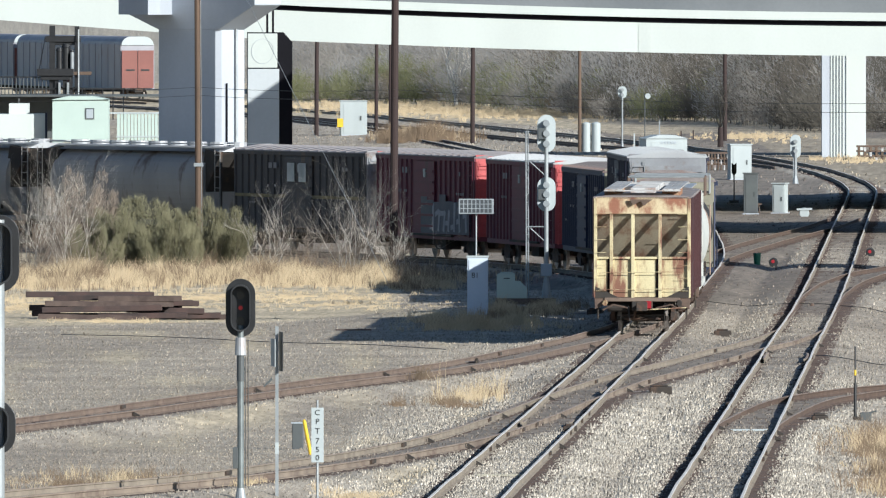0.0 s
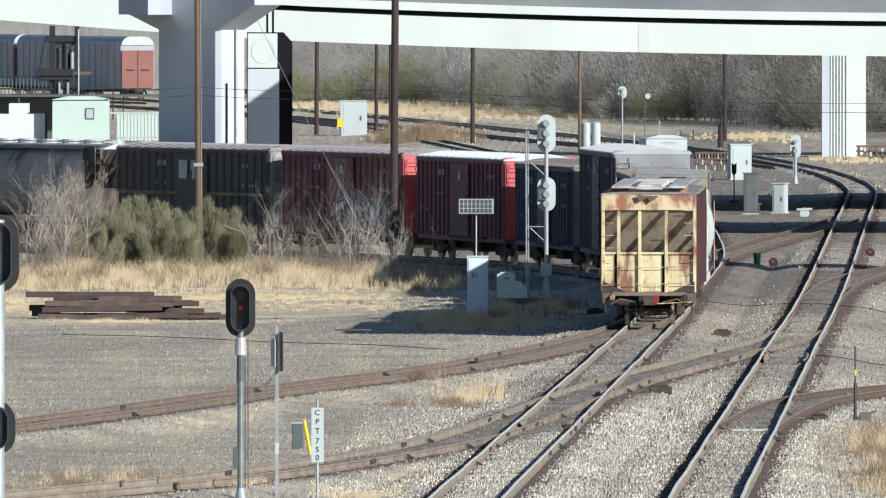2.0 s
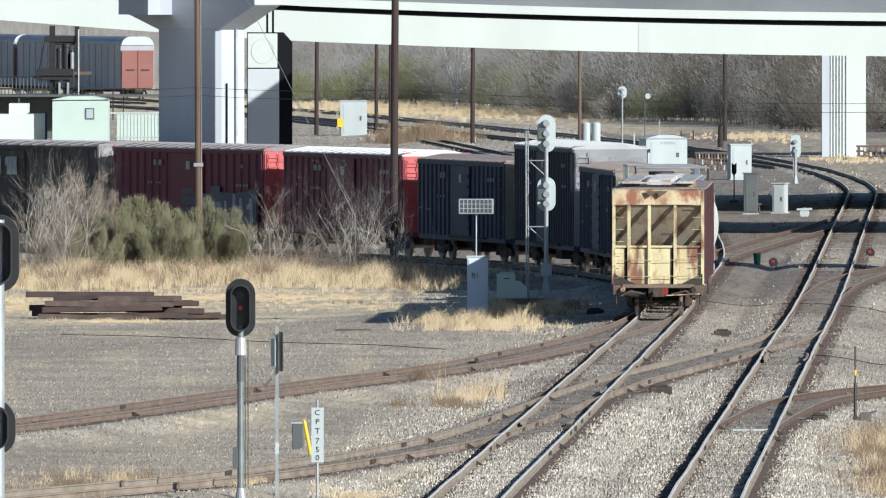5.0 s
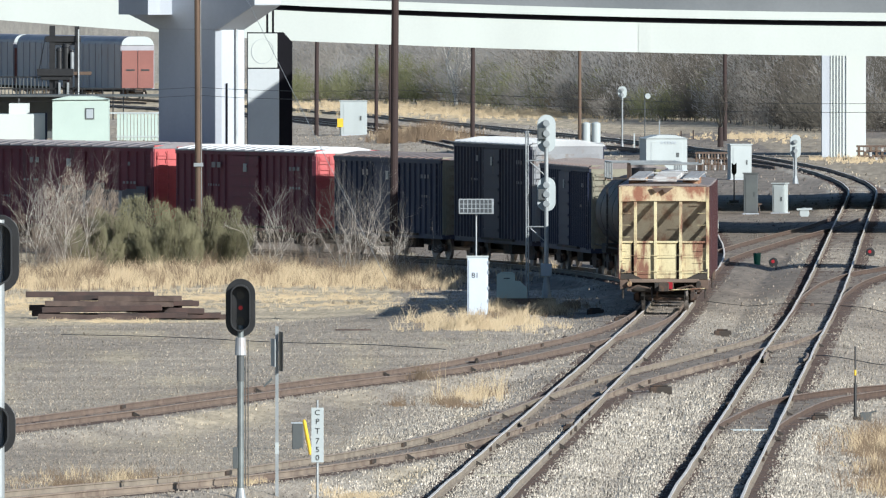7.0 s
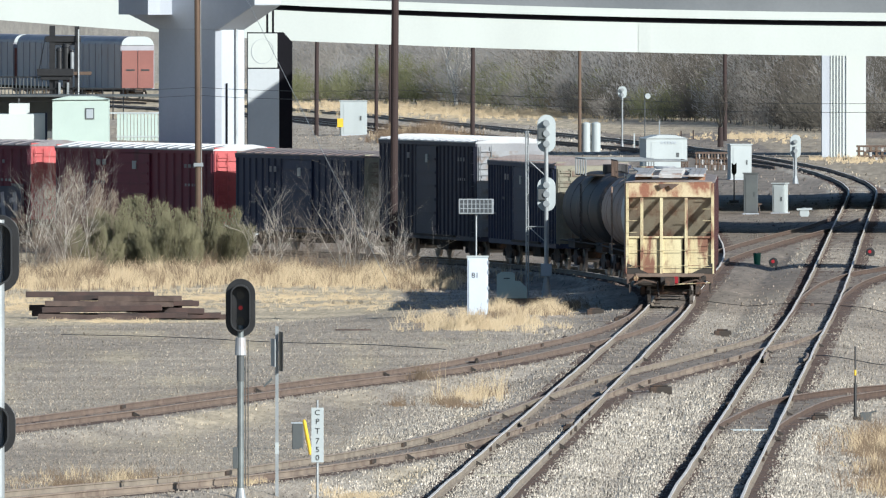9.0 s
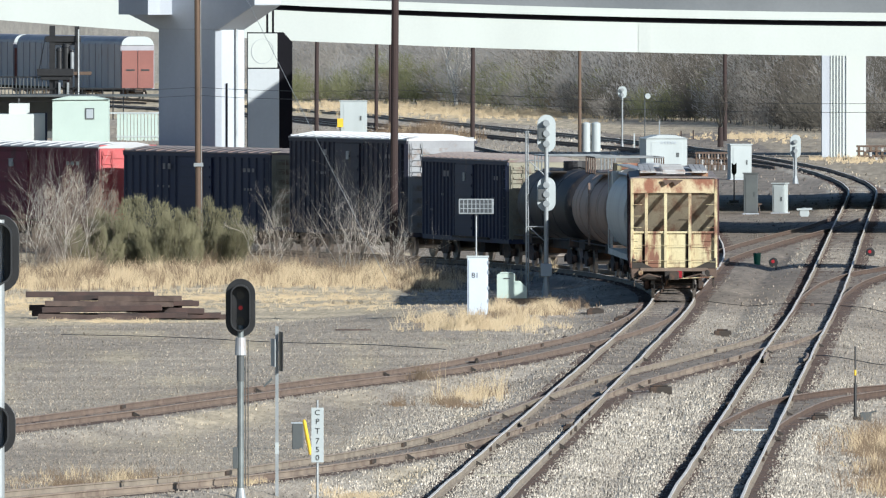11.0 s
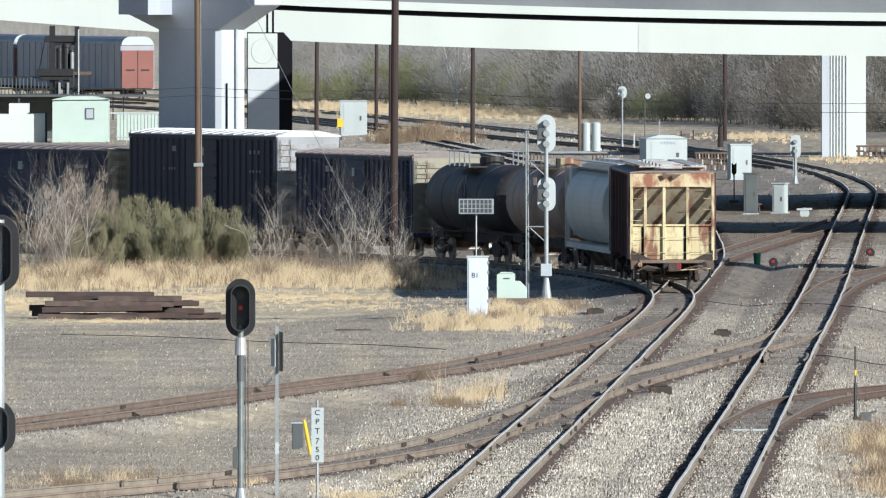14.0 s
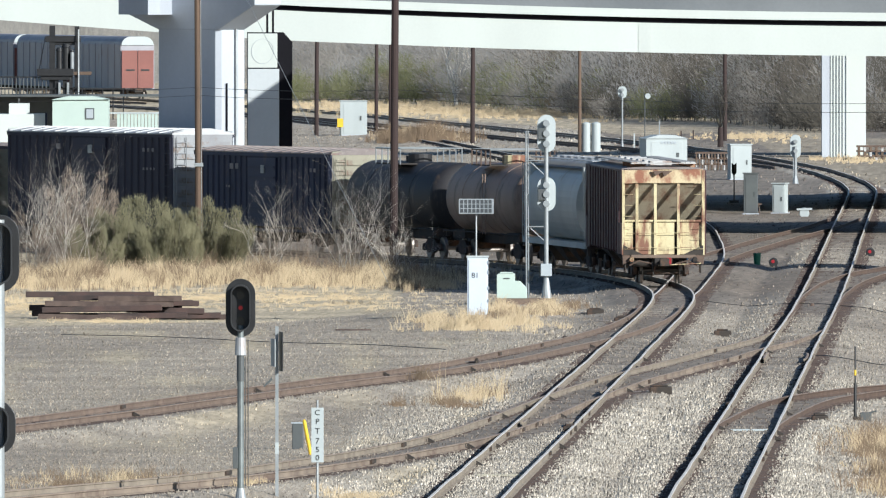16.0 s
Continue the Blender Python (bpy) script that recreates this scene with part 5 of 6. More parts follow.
def marker_pair():
    t = thing("cable_marker", stand(-3.10, 385.4) @ pose(0, 0, 0, 0, -11, 0), "slim leaning yellow cable marker post", "marker post")
    part("post", Shape().rod((0, 0, 0), (0, 0, 0.88), 0.045, n=10), "yellow", t)
    part("tip", Shape().rod((0, 0, 0.88), (0, 0, 0.93), 0.045, 0.02, n=10), "yellow", t)
    t = thing("track_cabinet", stand(-3.42, 388.0), "small dark grey trackside box", "cabinet")
    part("case", Shape().box(-0.16, 0.12, -0.1, 0.1, 0.0, 0.68), "dark_grey", t, bevel=0.02)
    part("lid", Shape().box(-0.18, 0.14, -0.12, 0.12, 0.68, 0.71), "pale_grey", t)


marker_pair()


def timber_pile():
    """Old timbers dropped in a low heap."""
    rng = random.Random(8)
    x0, y0 = settle(-11.34, 566.0)
    z = ground_z(x0, y0)
    rows = [(-2.75, 3.9, 0.02, 0), (-0.6, 3.2, 0.02, 0), (1.2, 2.6, 0.02, 1), (-2.3, 3.4, 0.02, 2), (0.7, 3.5, 0.02, 2), (-2.6, 4.3, 0.25, 0), (0.4, 2.8, 0.25, 1), (-1.2, 3.6, 0.25, 2),
            (-2.5, 4.6, 0.48, 0), (0.2, 2.6, 0.48, 1), (-0.4, 3.4, 0.48, 2), (-2.2, 2.9, 0.66, 1), (-0.6, 3.0, 0.66, 0), (-3.2, 4.6, 0.80, 1), (-3.1, 1.4, 0.3, 3), (-3.0, 1.0, 0.1, 3)]
    for i, (x, l, up, row) in enumerate(rows):
        m = pose(x0 + x, y0 + row * 0.5, z + up, rng.uniform(-3, 3), rng.uniform(-1.2, 1.2), rng.uniform(-4, 4))
        t = thing("timber", m, "old brown timber beam in a dropped heap" if i % 3 else "dark weathered timber beam in a dropped heap", "timber", "heap of timbers")
        part("beam", Shape().box(0, l, -0.12, 0.12, 0, 0.2), "timber" if i % 4 else "tie", t, bevel=0.015)


timber_pile()


def solar_cabinet():
    t = thing("signal_cabinet", stand(1.20, 567.0), "white upright trackside cabinet with the number 81", "cabinet")
    part("case", Shape().box(-0.37, 0.37, -0.3, 0.3, 0.0, 2.08), "pale_blue", t, bevel=0.015)
    part("roof", Shape().prism([(-0.33, 2.08), (0.33, 2.08), (0.33, 2.12), (-0.33, 2.15)], "x", -0.4, 0.4), "white", t)
    part("door", Shape().box(-0.32, 0.32, -0.325, -0.3, 0.12, 2.0), "pale_blue", t, bevel=0.008)
    for z in (0.5, 0.95, 1.5, 1.85):
        part("hinge", Shape().box(0.36, 0.41, -0.33, -0.2, z, z + 0.1), "galv", t)
    cu = bpy.data.curves.new("number_mark", "FONT")
    cu.body, cu.size, cu.extrude, cu.align_x = "81", 0.27, 0.003, "CENTER"
    cu.materials.append(M["signal_black"])
    tx = new("number_mark", cu)
    tx.parent, tx.matrix_local = t, pose(-0.09, -0.331, 1.36, 90, 0, 0)
    s = thing("solar_panel", stand(1.15, 567.4) @ pose(0, 0, 2.1), "small tilted solar panel on a thin pole above the cabinet", "solar panel")
    part("pole", Shape().rod((0, 0, 0), (0, 0, 1.75), 0.03, n=8), "galv", s)
    tilt = pose(0, 0, 1.78, -28, 0, 0)
    part("panel_frame", Shape().box(-0.62, 0.62, -0.02, 0.02, -0.3, 0.3).turned(tilt), "galv", s, bevel=0.006)
    for i in range(8):
        for j in range(3):
            part("cell", Shape().box(-0.57 + i * 0.144, -0.46 + i * 0.144, -0.03, -0.02, -0.26 + j * 0.18, -0.11 + j * 0.18).turned(tilt), "solar", s)


solar_cabinet()


def stepped_box():
    t = thing("junction_box", pose(2.545, 606.0, -0.08), "pale green stepped junction box on the ground", "junction box")
    part("case", Shape().prism([(-0.56, 0), (0.56, 0), (0.56, 0.38), (0.30, 0.64), (0.12, 0.64), (0.12, 0.92), (-0.50, 0.92), (-0.56, 0.86)], "y", -0.3, 0.3), "green_white", t, bevel=0.015)
    part("footing", Shape().box(-0.6, 0.6, -0.36, 0.36, -0.35, 0.0), "rail_brown", t)
    part("lid", Shape().box(-0.44, 0.04, -0.32, 0.25, 0.92, 0.97), "green_white", t)
    part("handle", Shape().box(-0.3, -0.08, -0.33, -0.3, 0.72, 0.76), "dark_grey", t)


stepped_box()


def back_signal():
    t = thing("railway_signal", pose(3.83, 607.0, -0.10), "tall signal mast with two heads seen from behind", "railway signal")
    part("mast", Shape().rod((0, 0, 0), (0, 0, 6.6), 0.085, 0.07, n=14), "galv", t, "galvanised mast")
    part("foot", Shape().rod((0, 0, 0), (0, 0, 0.75), 0.2, 0.1, n=12), "galv", t)
    part("footing", Shape().box(-0.9, 0.35, -0.35, 0.5, -0.35, 0.0), "rail_brown", t)
    part("relay_box", Shape().box(-0.21, 0.2, -0.2, 0.1, 0.82, 1.28), "pale_grey", t, bevel=0.015)
    for z, h in ((6.1, 1.4), (3.85, 1.28)):
        head = part("signal_head", Shape().prism([(u, z + v) for u, v in oval(0.68, h)], "y", 0.10, 0.14), "white", t, "pale oval backing plate seen from behind", bevel=0.01)
        for k in (-1, 0, 1):
            part("lamp_housing", Shape().rod((0.0, -0.12, z + k * h * 0.27), (0.0, 0.10, z + k * h * 0.27), 0.13, n=12), "galv", head, bevel=0.01)
            part("hood", Shape().rod((0, 0.14, z + k * h * 0.27), (0, 0.4, z + k * h * 0.27), 0.14, n=12), "signal_black", head)
        part("bracket", Shape().box(-0.3, -0.05, -0.06, 0.1, z - 0.2, z + 0.2), "dark_grey", head)
    lad = part("ladder", Shape().rod((-0.74, 0.0, 0.0), (-0.76, 0.0, 6.2), 0.028, n=6).rod((-0.66, 0.34, 0.0), (-0.68, 0.34, 6.2), 0.028, n=6), "galv", t, "steel ladder beside the mast")
    for i in range(20):
        z = 0.25 + i * 0.3
        part("rung", Shape().rod((-0.745, 0.0, z), (-0.67, 0.34, z), 0.014, n=5), "galv", lad)
    for z in (2.65, 5.1):
        part("brace", Shape().rod((-0.75, 0, z), (0, 0, z), 0.025, n=6).rod((-0.6, 0, z - 0.05), (-0.05, 0, z - 0.55), 0.02, n=6), "galv", t)


back_signal()


def wood_pole(x, y, top, r, label, material="wood_dark", lean=0.0, arm=False):
    t = thing("utility_pole", stand(x, y, 0.3) @ pose(0, 0, 0, 0, lean, 0), label, "utility pole")
    part("pole", Shape().rod((0, 0, 0), (0, 0, top), r, r * 0.82, n=12), material, t)
    if arm:
        part("crossarm", Shape().box(-1.1, 1.1, -0.06, 0.06, top - 0.7, top - 0.55), material, t)
    return t


p = wood_pole(-9.94, 668.0, 16.0, 0.165, "weathered brown utility pole with a steel band", "wood_pole", -0.3)
part("band", Shape().box(-0.2, 0.2, -0.2, 0.0, 4.5, 4.65), "galv", p)
part("ground_wire", Shape().rod((0.12, -0.14, 0.3), (0.12, -0.14, 14), 0.015, n=4), "galv", p)
wood_pole(-1.98, 655.0, 17.0, 0.175, "dark reddish brown utility pole", "wood_dark", 0.35)
for x, y, r in ((-9.27, 1200, 0.17), (-4.98, 1221, 0.15), (-4.2, 1300, 0.13), (2.05, 1141, 0.17), (9.07, 1087, 0.13), (19.96, 1160, 0.16)):
    wood_pole(x, y, 13.5, r, "dark distant utility pole", "wood_pole" if x > 8 and x < 15 else "wood_dark", 0.3 if x < 3 else 0, True)


def wires():
    """Two slack wires strung from pole to pole across the yard."""
    posts = [(-44.0, 775.0), settle(-9.94, 668.0), settle(-1.98, 655.0), (26.0, 630.0)]
    wood_pole(posts[0][0] / 1.036, posts[0][1] / 1.036, 16.0, 0.165, "weathered utility pole at the yard's edge", "wood_dark")
    wood_pole(posts[3][0] / 1.036, posts[3][1] / 1.036, 16.0, 0.165, "weathered utility pole beyond the main tracks", "wood_dark")
    for z in (7.12, 6.78):
        pts = []
        for (ax, ay), (bx, by) in zip(posts, posts[1:]):
            for i in range(16):
                t = i / 16
                pts.append((ax + (bx - ax) * t, ay + (by - ay) * t - 0.15, z - 1.6 * t * (1 - t) * math.hypot(bx - ax, by - ay) / 60))
        ring = [(0.010 * math.cos(a), 0.010 * math.sin(a)) for a in (0, 2.09, 4.19)]
        tagged(new("overhead_wire", Shape().sweep(pts, ring).mesh("overhead_wire", "wire")), "thin dark overhead wire strung between poles", "wire", "overhead wires")


wires()


tagged(new("guy_wire", Shape().rod((-9.85, 667.5, 14.6), (-2.1, 646.0, -0.4), 0.011, n=5).mesh("guy_wire", "galv")), "pale steel guy wire slanting down from the pole", "wire")


def cabinet(name, x, y, w, h, d, material, label, roof=None, gable=False, turn=0.0):
    t = thing(name, stand(x, y) @ pose(0, 0, 0, 0, 0, turn), label, "cabinet")
    part("case", Shape().box(-w / 2, w / 2, -d / 2, d / 2, 0.0, h), material, t, bevel=0.02)
    if gable:
        part("roof", Shape().prism([(-w / 2 - 0.08, h), (w / 2 + 0.08, h), (w * 0.2, h + 0.22), (-w * 0.2, h + 0.22)], "y", -d / 2 - 0.08, d / 2 + 0.08), roof or material, t)
    else:
        part("roof", Shape().box(-w / 2 - 0.05, w / 2 + 0.05, -d / 2 - 0.05, d / 2 + 0.05, h, h + 0.06), roof or material, t)
    part("door", Shape().box(-w * 0.38, w * 0.38, -d / 2 - 0.025, -d / 2, h * 0.08, h * 0.92), material, t, bevel=0.01)
    part("door_handle", Shape().box(w * 0.24, w * 0.3, -d / 2 - 0.06, -d / 2 - 0.02, h * 0.45, h * 0.58), "dark_grey", t)
    part("plinth", Shape().box(-w / 2 - 0.06, w / 2 + 0.06, -d / 2 - 0.06, d / 2 + 0.06, -0.05, 0.1), "concrete", t)
    return t


cabinet("relay_hut", -6.55, 1200, 2.0, 2.6, 2.0, "white", "white relay hut beside the far track")
b = thing("track_cabinet", stand(-7.5, 1199), "small yellow box on a post by the hut", "cabinet")
part("post", Shape().rod((0, 0, 0), (0, 0, 0.8), 0.06, n=8), "dark_grey", b)
part("case", Shape().box(-0.25, 0.2, -0.15, 0.15, 0.7, 1.35), "yellow", b, bevel=0.02)
h = cabinet("relay_bungalow", 13.25, 985, 2.55, 2.05, 2.6, "white", "white relay bungalow with a low gabled roof", gable=True, turn=8)
for i in range(5):
    part("sign_bar", Shape().box(-0.35 + i * 0.2, -0.22 + i * 0.2, -1.36, -1.33, 1.72, 1.88), "pale_grey", h)
cabinet("relay_case", 17.1, 945, 1.25, 2.1, 1.2, "white", "white double relay case standing by the far tracks", turn=8)
c = cabinet("relay_case", 15.25, 812, 0.72, 2.1, 0.6, "dark_grey", "dark grey trackside case in the bridge's shade")
c = cabinet("relay_case", 16.75, 814, 0.66, 1.55, 0.6, "white", "white trackside case lit on its flank", turn=-18)


def white_tanks():
    for x in (9.5, 10.15):
        t = thing("storage_cylinder", stand(x, 1087), "white upright storage cylinder", "tank", "pair of white cylinders")
        part("shell", Shape().rod((0, 0, 0), (0, 0, 2.0), 0.31, n=20), "white", t, bevel=0.04)
        part("lid", Shape().rod((0, 0, 2.0), (0, 0, 2.08), 0.26, 0.1, n=20), "white", t)


white_tanks()


def small_signal(x, y, mast_h, hz, hw, hh, label, r=0.06):
    t = thing("railway_signal", stand(x, y), label, "railway signal")
    part("mast", Shape().rod((0, 0, 0), (0, 0, mast_h), r, n=10), "galv", t)
    part("foot", Shape().rod((0, 0, 0), (0, 0, 0.5), r * 2.2, r, n=10), "galv", t)
    head = part("signal_head", Shape().prism([(u, hz + v) for u, v in oval(hw, hh)], "y", 0.08, 0.12), "white", t, "pale oval head seen from behind", bevel=0.01)
    for k in (-1, 1):
        part("lamp_housing", Shape().rod((0, -0.1, hz + k * hh * 0.2), (0, 0.08, hz + k * hh * 0.2), hw * 0.2, n=10), "galv", head)
    return t


small_signal(12.2, 1115, 3.9, 3.9, 0.62, 0.85, "distant signal mast with a pale head")
small_signal(19.9, 925, 2.2, 2.2, 0.62, 1.35, "short signal mast with a tall pale head", 0.09)
t = thing("marker_post", stand(20.05, 938), "thin pale post beside the short signal", "marker post")
part("post", Shape().rod((0, 0, 0), (0, 0, 1.9), 0.025, n=6), "galv", t)
t = thing("light_mast", stand(13.55, 1100), "thin mast with a small round lamp head", "light mast")
part("mast", Shape().rod((0, 0, 0), (0, 0, 3.9), 0.035, n=8), "dark_grey", t)
part("lamp_head", Shape().rod((0.2, -0.1, 3.75), (0.2, 0.12, 3.75), 0.19, n=14), "white", t)
part("arm", Shape().rod((0, 0, 3.75), (0.2, 0, 3.75), 0.03, n=6).rod((0, 0, 3.9), (-0.12, 0, 4.05), 0.02, n=5), "dark_grey", t)
for x, y, hh, m in ((14.8, 1120, 1.9, "galv"), (12.9, 1105, 1.15, "white"), (13.25, 1105, 0.9, "dark_grey")):
    t = thing("marker_post", stand(x, y), "thin upright marker post by the far track", "marker post", "far marker posts")
    part("post", Shape().box(-0.05, 0.05, -0.02, 0.02, 0, hh), m, t)
for x, y in ((17.0, 1170), (17.9, 1172)):
    t = thing("marker_post", stand(x, y), "short dark stake in the dry grass", "marker post", "far marker posts")
    part("post", Shape().box(-0.05, 0.05, -0.05, 0.05, 0, 0.7), "wood_dark", t)

t = thing("switch_stand", stand(15.1, 850), "dark switch stand with a forked target", "switch stand")
part("rod", Shape().rod((0, 0, 0), (0, 0, 2.1), 0.035, n=8), "signal_black", t)
part("target", Shape().prism([(-0.13, 1.65), (0, 1.5), (0.13, 1.65), (0.13, 2.2), (0, 2.08), (-0.13, 2.2)], "y", -0.02, 0.02), "signal_black", t, "dark forked target plate")
part("base", Shape().box(-0.25, 0.25, -0.2, 0.2, 0, 0.2), "signal_black", t)

t = thing("switch_stand", stand(10.35, 411.3), "thin switch stand with a yellow band and foot box", "switch stand")
part("rod", Shape().rod((0, 0, 0), (0, 0, 1.95), 0.022, n=8), "signal_black", t)
part("lower_rod", Shape().rod((0, 0, 0), (0, 0, 1.0), 0.04, n=8), "signal_black", t)
part("band", Shape().rod((0, 0, 1.2), (0, 0, 1.34), 0.03, n=8), "yellow", t)
part("base", Shape().box(-0.06, 0.14, -0.2, 0.2, 0, 0.12), "soot", t)
part("lever_box", Shape().box(0.12, 0.42, -0.15, 0.15, 0.0, 0.24), "dark_grey", t, bevel=0.02)
part("lever", Shape().rod((0.1, 0, 0.15), (0.55, 0, 0.28), 0.025, n=6), "dark_grey", t)


def machines():
    """Low dark switch machines and rods beside the rails."""
    for x, y, w, hh in ((5.85, 440.0, 0.62, 0.24), (9.15, 536.0, 0.58, 0.24), (9.5, 413.0, 0.42, 0.16), (5.35, 575.0, 0.62, 0.22), (3.1, 399.5, 0.35, 0.22), (3.9, 523.0, 0.22, 0.2), (6.1, 560.0, 0.5, 0.2), (7.4, 425.0, 0.2, 0.2), (1.0, 486.0, 0.12, 0.16), (18.2, 640.0, 0.6, 0.3)):
        t = thing("switch_machine", stand(x, y), "low dark switch machine beside the rail", "switch machine", "switch machines")
        part("case", Shape().box(-w / 2, w / 2, -0.35, 0.35, 0, hh), "soot", t, bevel=0.03)
        part("lid", Shape().box(-w * 0.35, w * 0.3, -0.3, 0.3, hh, hh + 0.05), "soot", t, bevel=0.02)
        part("throw_rod", Shape().rod((-w / 2 - 0.6, 0, 0.08), (-w / 2, 0, 0.08), 0.025, n=6), "steel", t)


machines()


def plank(x, y, l, a, material, label):
    t = thing("plank", pose(x, y, rail_level(y) - 0.16, 0, 0, a), label, "plank")
    part("board", Shape().box(-l / 2, l / 2, -0.1, 0.1, 0, 0.05), material, t, bevel=0.01)


plank(1.3, 364.5, 1.1, 0, "beige", "pale plank lying between the rails")
plank(7.6, 407.0, 0.9, 0, "white", "white board lying between the rails")
plank(-3.0, 549.0, 1.2, 0, "tie", "dark board lying on the gravel")


def ground_dark_line(points, label):
    """A thin dark line on the gravel: loose cables, and one shadow's stand-in."""
    pts = [(x, y, ground_z(x, y) + 0.06) for x, y in smooth_line(points, 1.5)]
    ring = [(0.013 * math.cos(a), 0.013 * math.sin(a)) for a in (0, 1.57, 3.14, 4.71)]
    tagged(new("ground_dark_line", Shape().sweep(pts, ring).mesh("ground_dark_line", "wire")), label, "cable")


ground_dark_line([(-12.9, 553), (-9.1, 547), (-5.3, 540), (-2.7, 537.7), (0.1, 529.6)], "thin black cable lying across the gravel lot")
# Dark strand laid where a shadow line crosses the main track.
ground_dark_line([(9.7, 603), (12.7, 600), (16.2, 590)], "thin dark line across the main track, standing in for a cast shadow")
ground_dark_line([(11.2, 507), (12.4, 500.4), (13.9, 498.3)], "thin black cable lying beside the main track")


def litter():
    t = thing("plastic_tub", stand(12.83, 669.2), "green plastic tub dropped by the tracks", "tub")
    part("tub", Shape().rod((0, 0, 0), (0, 0, 0.5), 0.13, 0.16, n=14), "plastic_green", t, bevel=0.02)
    part("rim", Shape().rod((0, 0, 0.5), (0, 0, 0.53), 0.175, n=14), "plastic_green", t)
    for x, y in ((13.5, 669.0), (18.0, 690.0)):
        t = thing("signal_lantern", stand(x, y), "round red dwarf lantern on the ground", "lantern", "red lanterns")
        part("case", Shape().rod((0, -0.1, 0.22), (0, 0.2, 0.22), 0.2, n=16), "signal_black", t, bevel=0.02)
        part("lens", Shape().rod((-0.03, -0.13, 0.26), (-0.03, -0.1, 0.26), 0.07, n=16), "plastic_red", t, "red lens")
        part("foot", Shape().box(-0.2, 0.2, -0.1, 0.2, 0, 0.06), "signal_black", t)
    t = thing("white_drum", stand(17.75, 805), "white tipped drum beside the shade", "drum")
    part("shell", Shape().rod((0, -0.25, 0.22), (0, 0.3, 0.25), 0.25, n=16), "white", t, bevel=0.03)
    part("tray", Shape().prism([(-0.4, 0.45), (0.4, 0.48), (0.36, 0.38), (-0.36, 0.36)], "y", -0.3, 0.3), "white", t)
    t = thing("white_stone", stand(15.3, 752), "flat white stone on the ballast", "stone")
    s = Shape()
    s.rod((0, 0, 0), (0, 0, 0.12), 0.2, 0.12, n=7)
    part("stone", s, "white", t, bevel=0.03)
    t = thing("saw_horse", stand(15.6, 812), "small rusty trestle on the ground", "trestle")
    for k in (-1, 1):
        part("leg", Shape().rod((k * 0.12, -0.15, 0), (k * 0.04, 0, 0.55), 0.025, n=5), "rail_rust", t)
        part("leg", Shape().rod((k * 0.12, 0.15, 0), (k * 0.04, 0, 0.55), 0.025, n=5), "rail_rust", t)
    part("top", Shape().box(-0.2, 0.2, -0.05, 0.05, 0.52, 0.6), "rail_rust", t)
    rng = random.Random(21)
    for i in range(14):
        x, y = rng.uniform(10.5, 16), rng.uniform(560, 800)
        t = thing("pale_stone", stand(x, y), "pale loose stone on the dirt", "stone", "loose stones")
        part("stone", Shape().rod((0, 0, 0), (0.02, 0, rng.uniform(0.08, 0.16)), rng.uniform(0.08, 0.16), 0.05, n=6), "rail_rust", t)


litter()


def stacked_rack(x0, x1, y, z1, n, label):
    """Track panels stacked flat: pale sleeper ends between rusty rails."""
    t = thing("track_panel_stack", stand((x0 + x1) / 2, y), label, "track panels")
    w = x1 - x0
    for k in range(3):
        z = 0.15 + k * z1 / 3
        part("stacked_rail", Shape().box(-w / 2, w / 2, -0.06, 0.06, z + z1 / 3 - 0.14, z + z1 / 3 - 0.02), "rail_rust", t)
        for i in range(n):
            x = -w / 2 + w * (i + 0.5) / n
            part("stacked_sleeper", Shape().box(x - w / n * 0.2, x + w / n * 0.2, -0.1, 1.2, z - 0.1, z + z1 / 3 - 0.15), "wood_pole" if (i + k) % 3 else "roof_grey", t)


stacked_rack(15.2, 17.3, 990, 1.05, 11, "stack of track panels beyond the bungalow")
stacked_rack(26.2, 29.2, 1040, 0.95, 8, "stack of track panels by the grooved column")


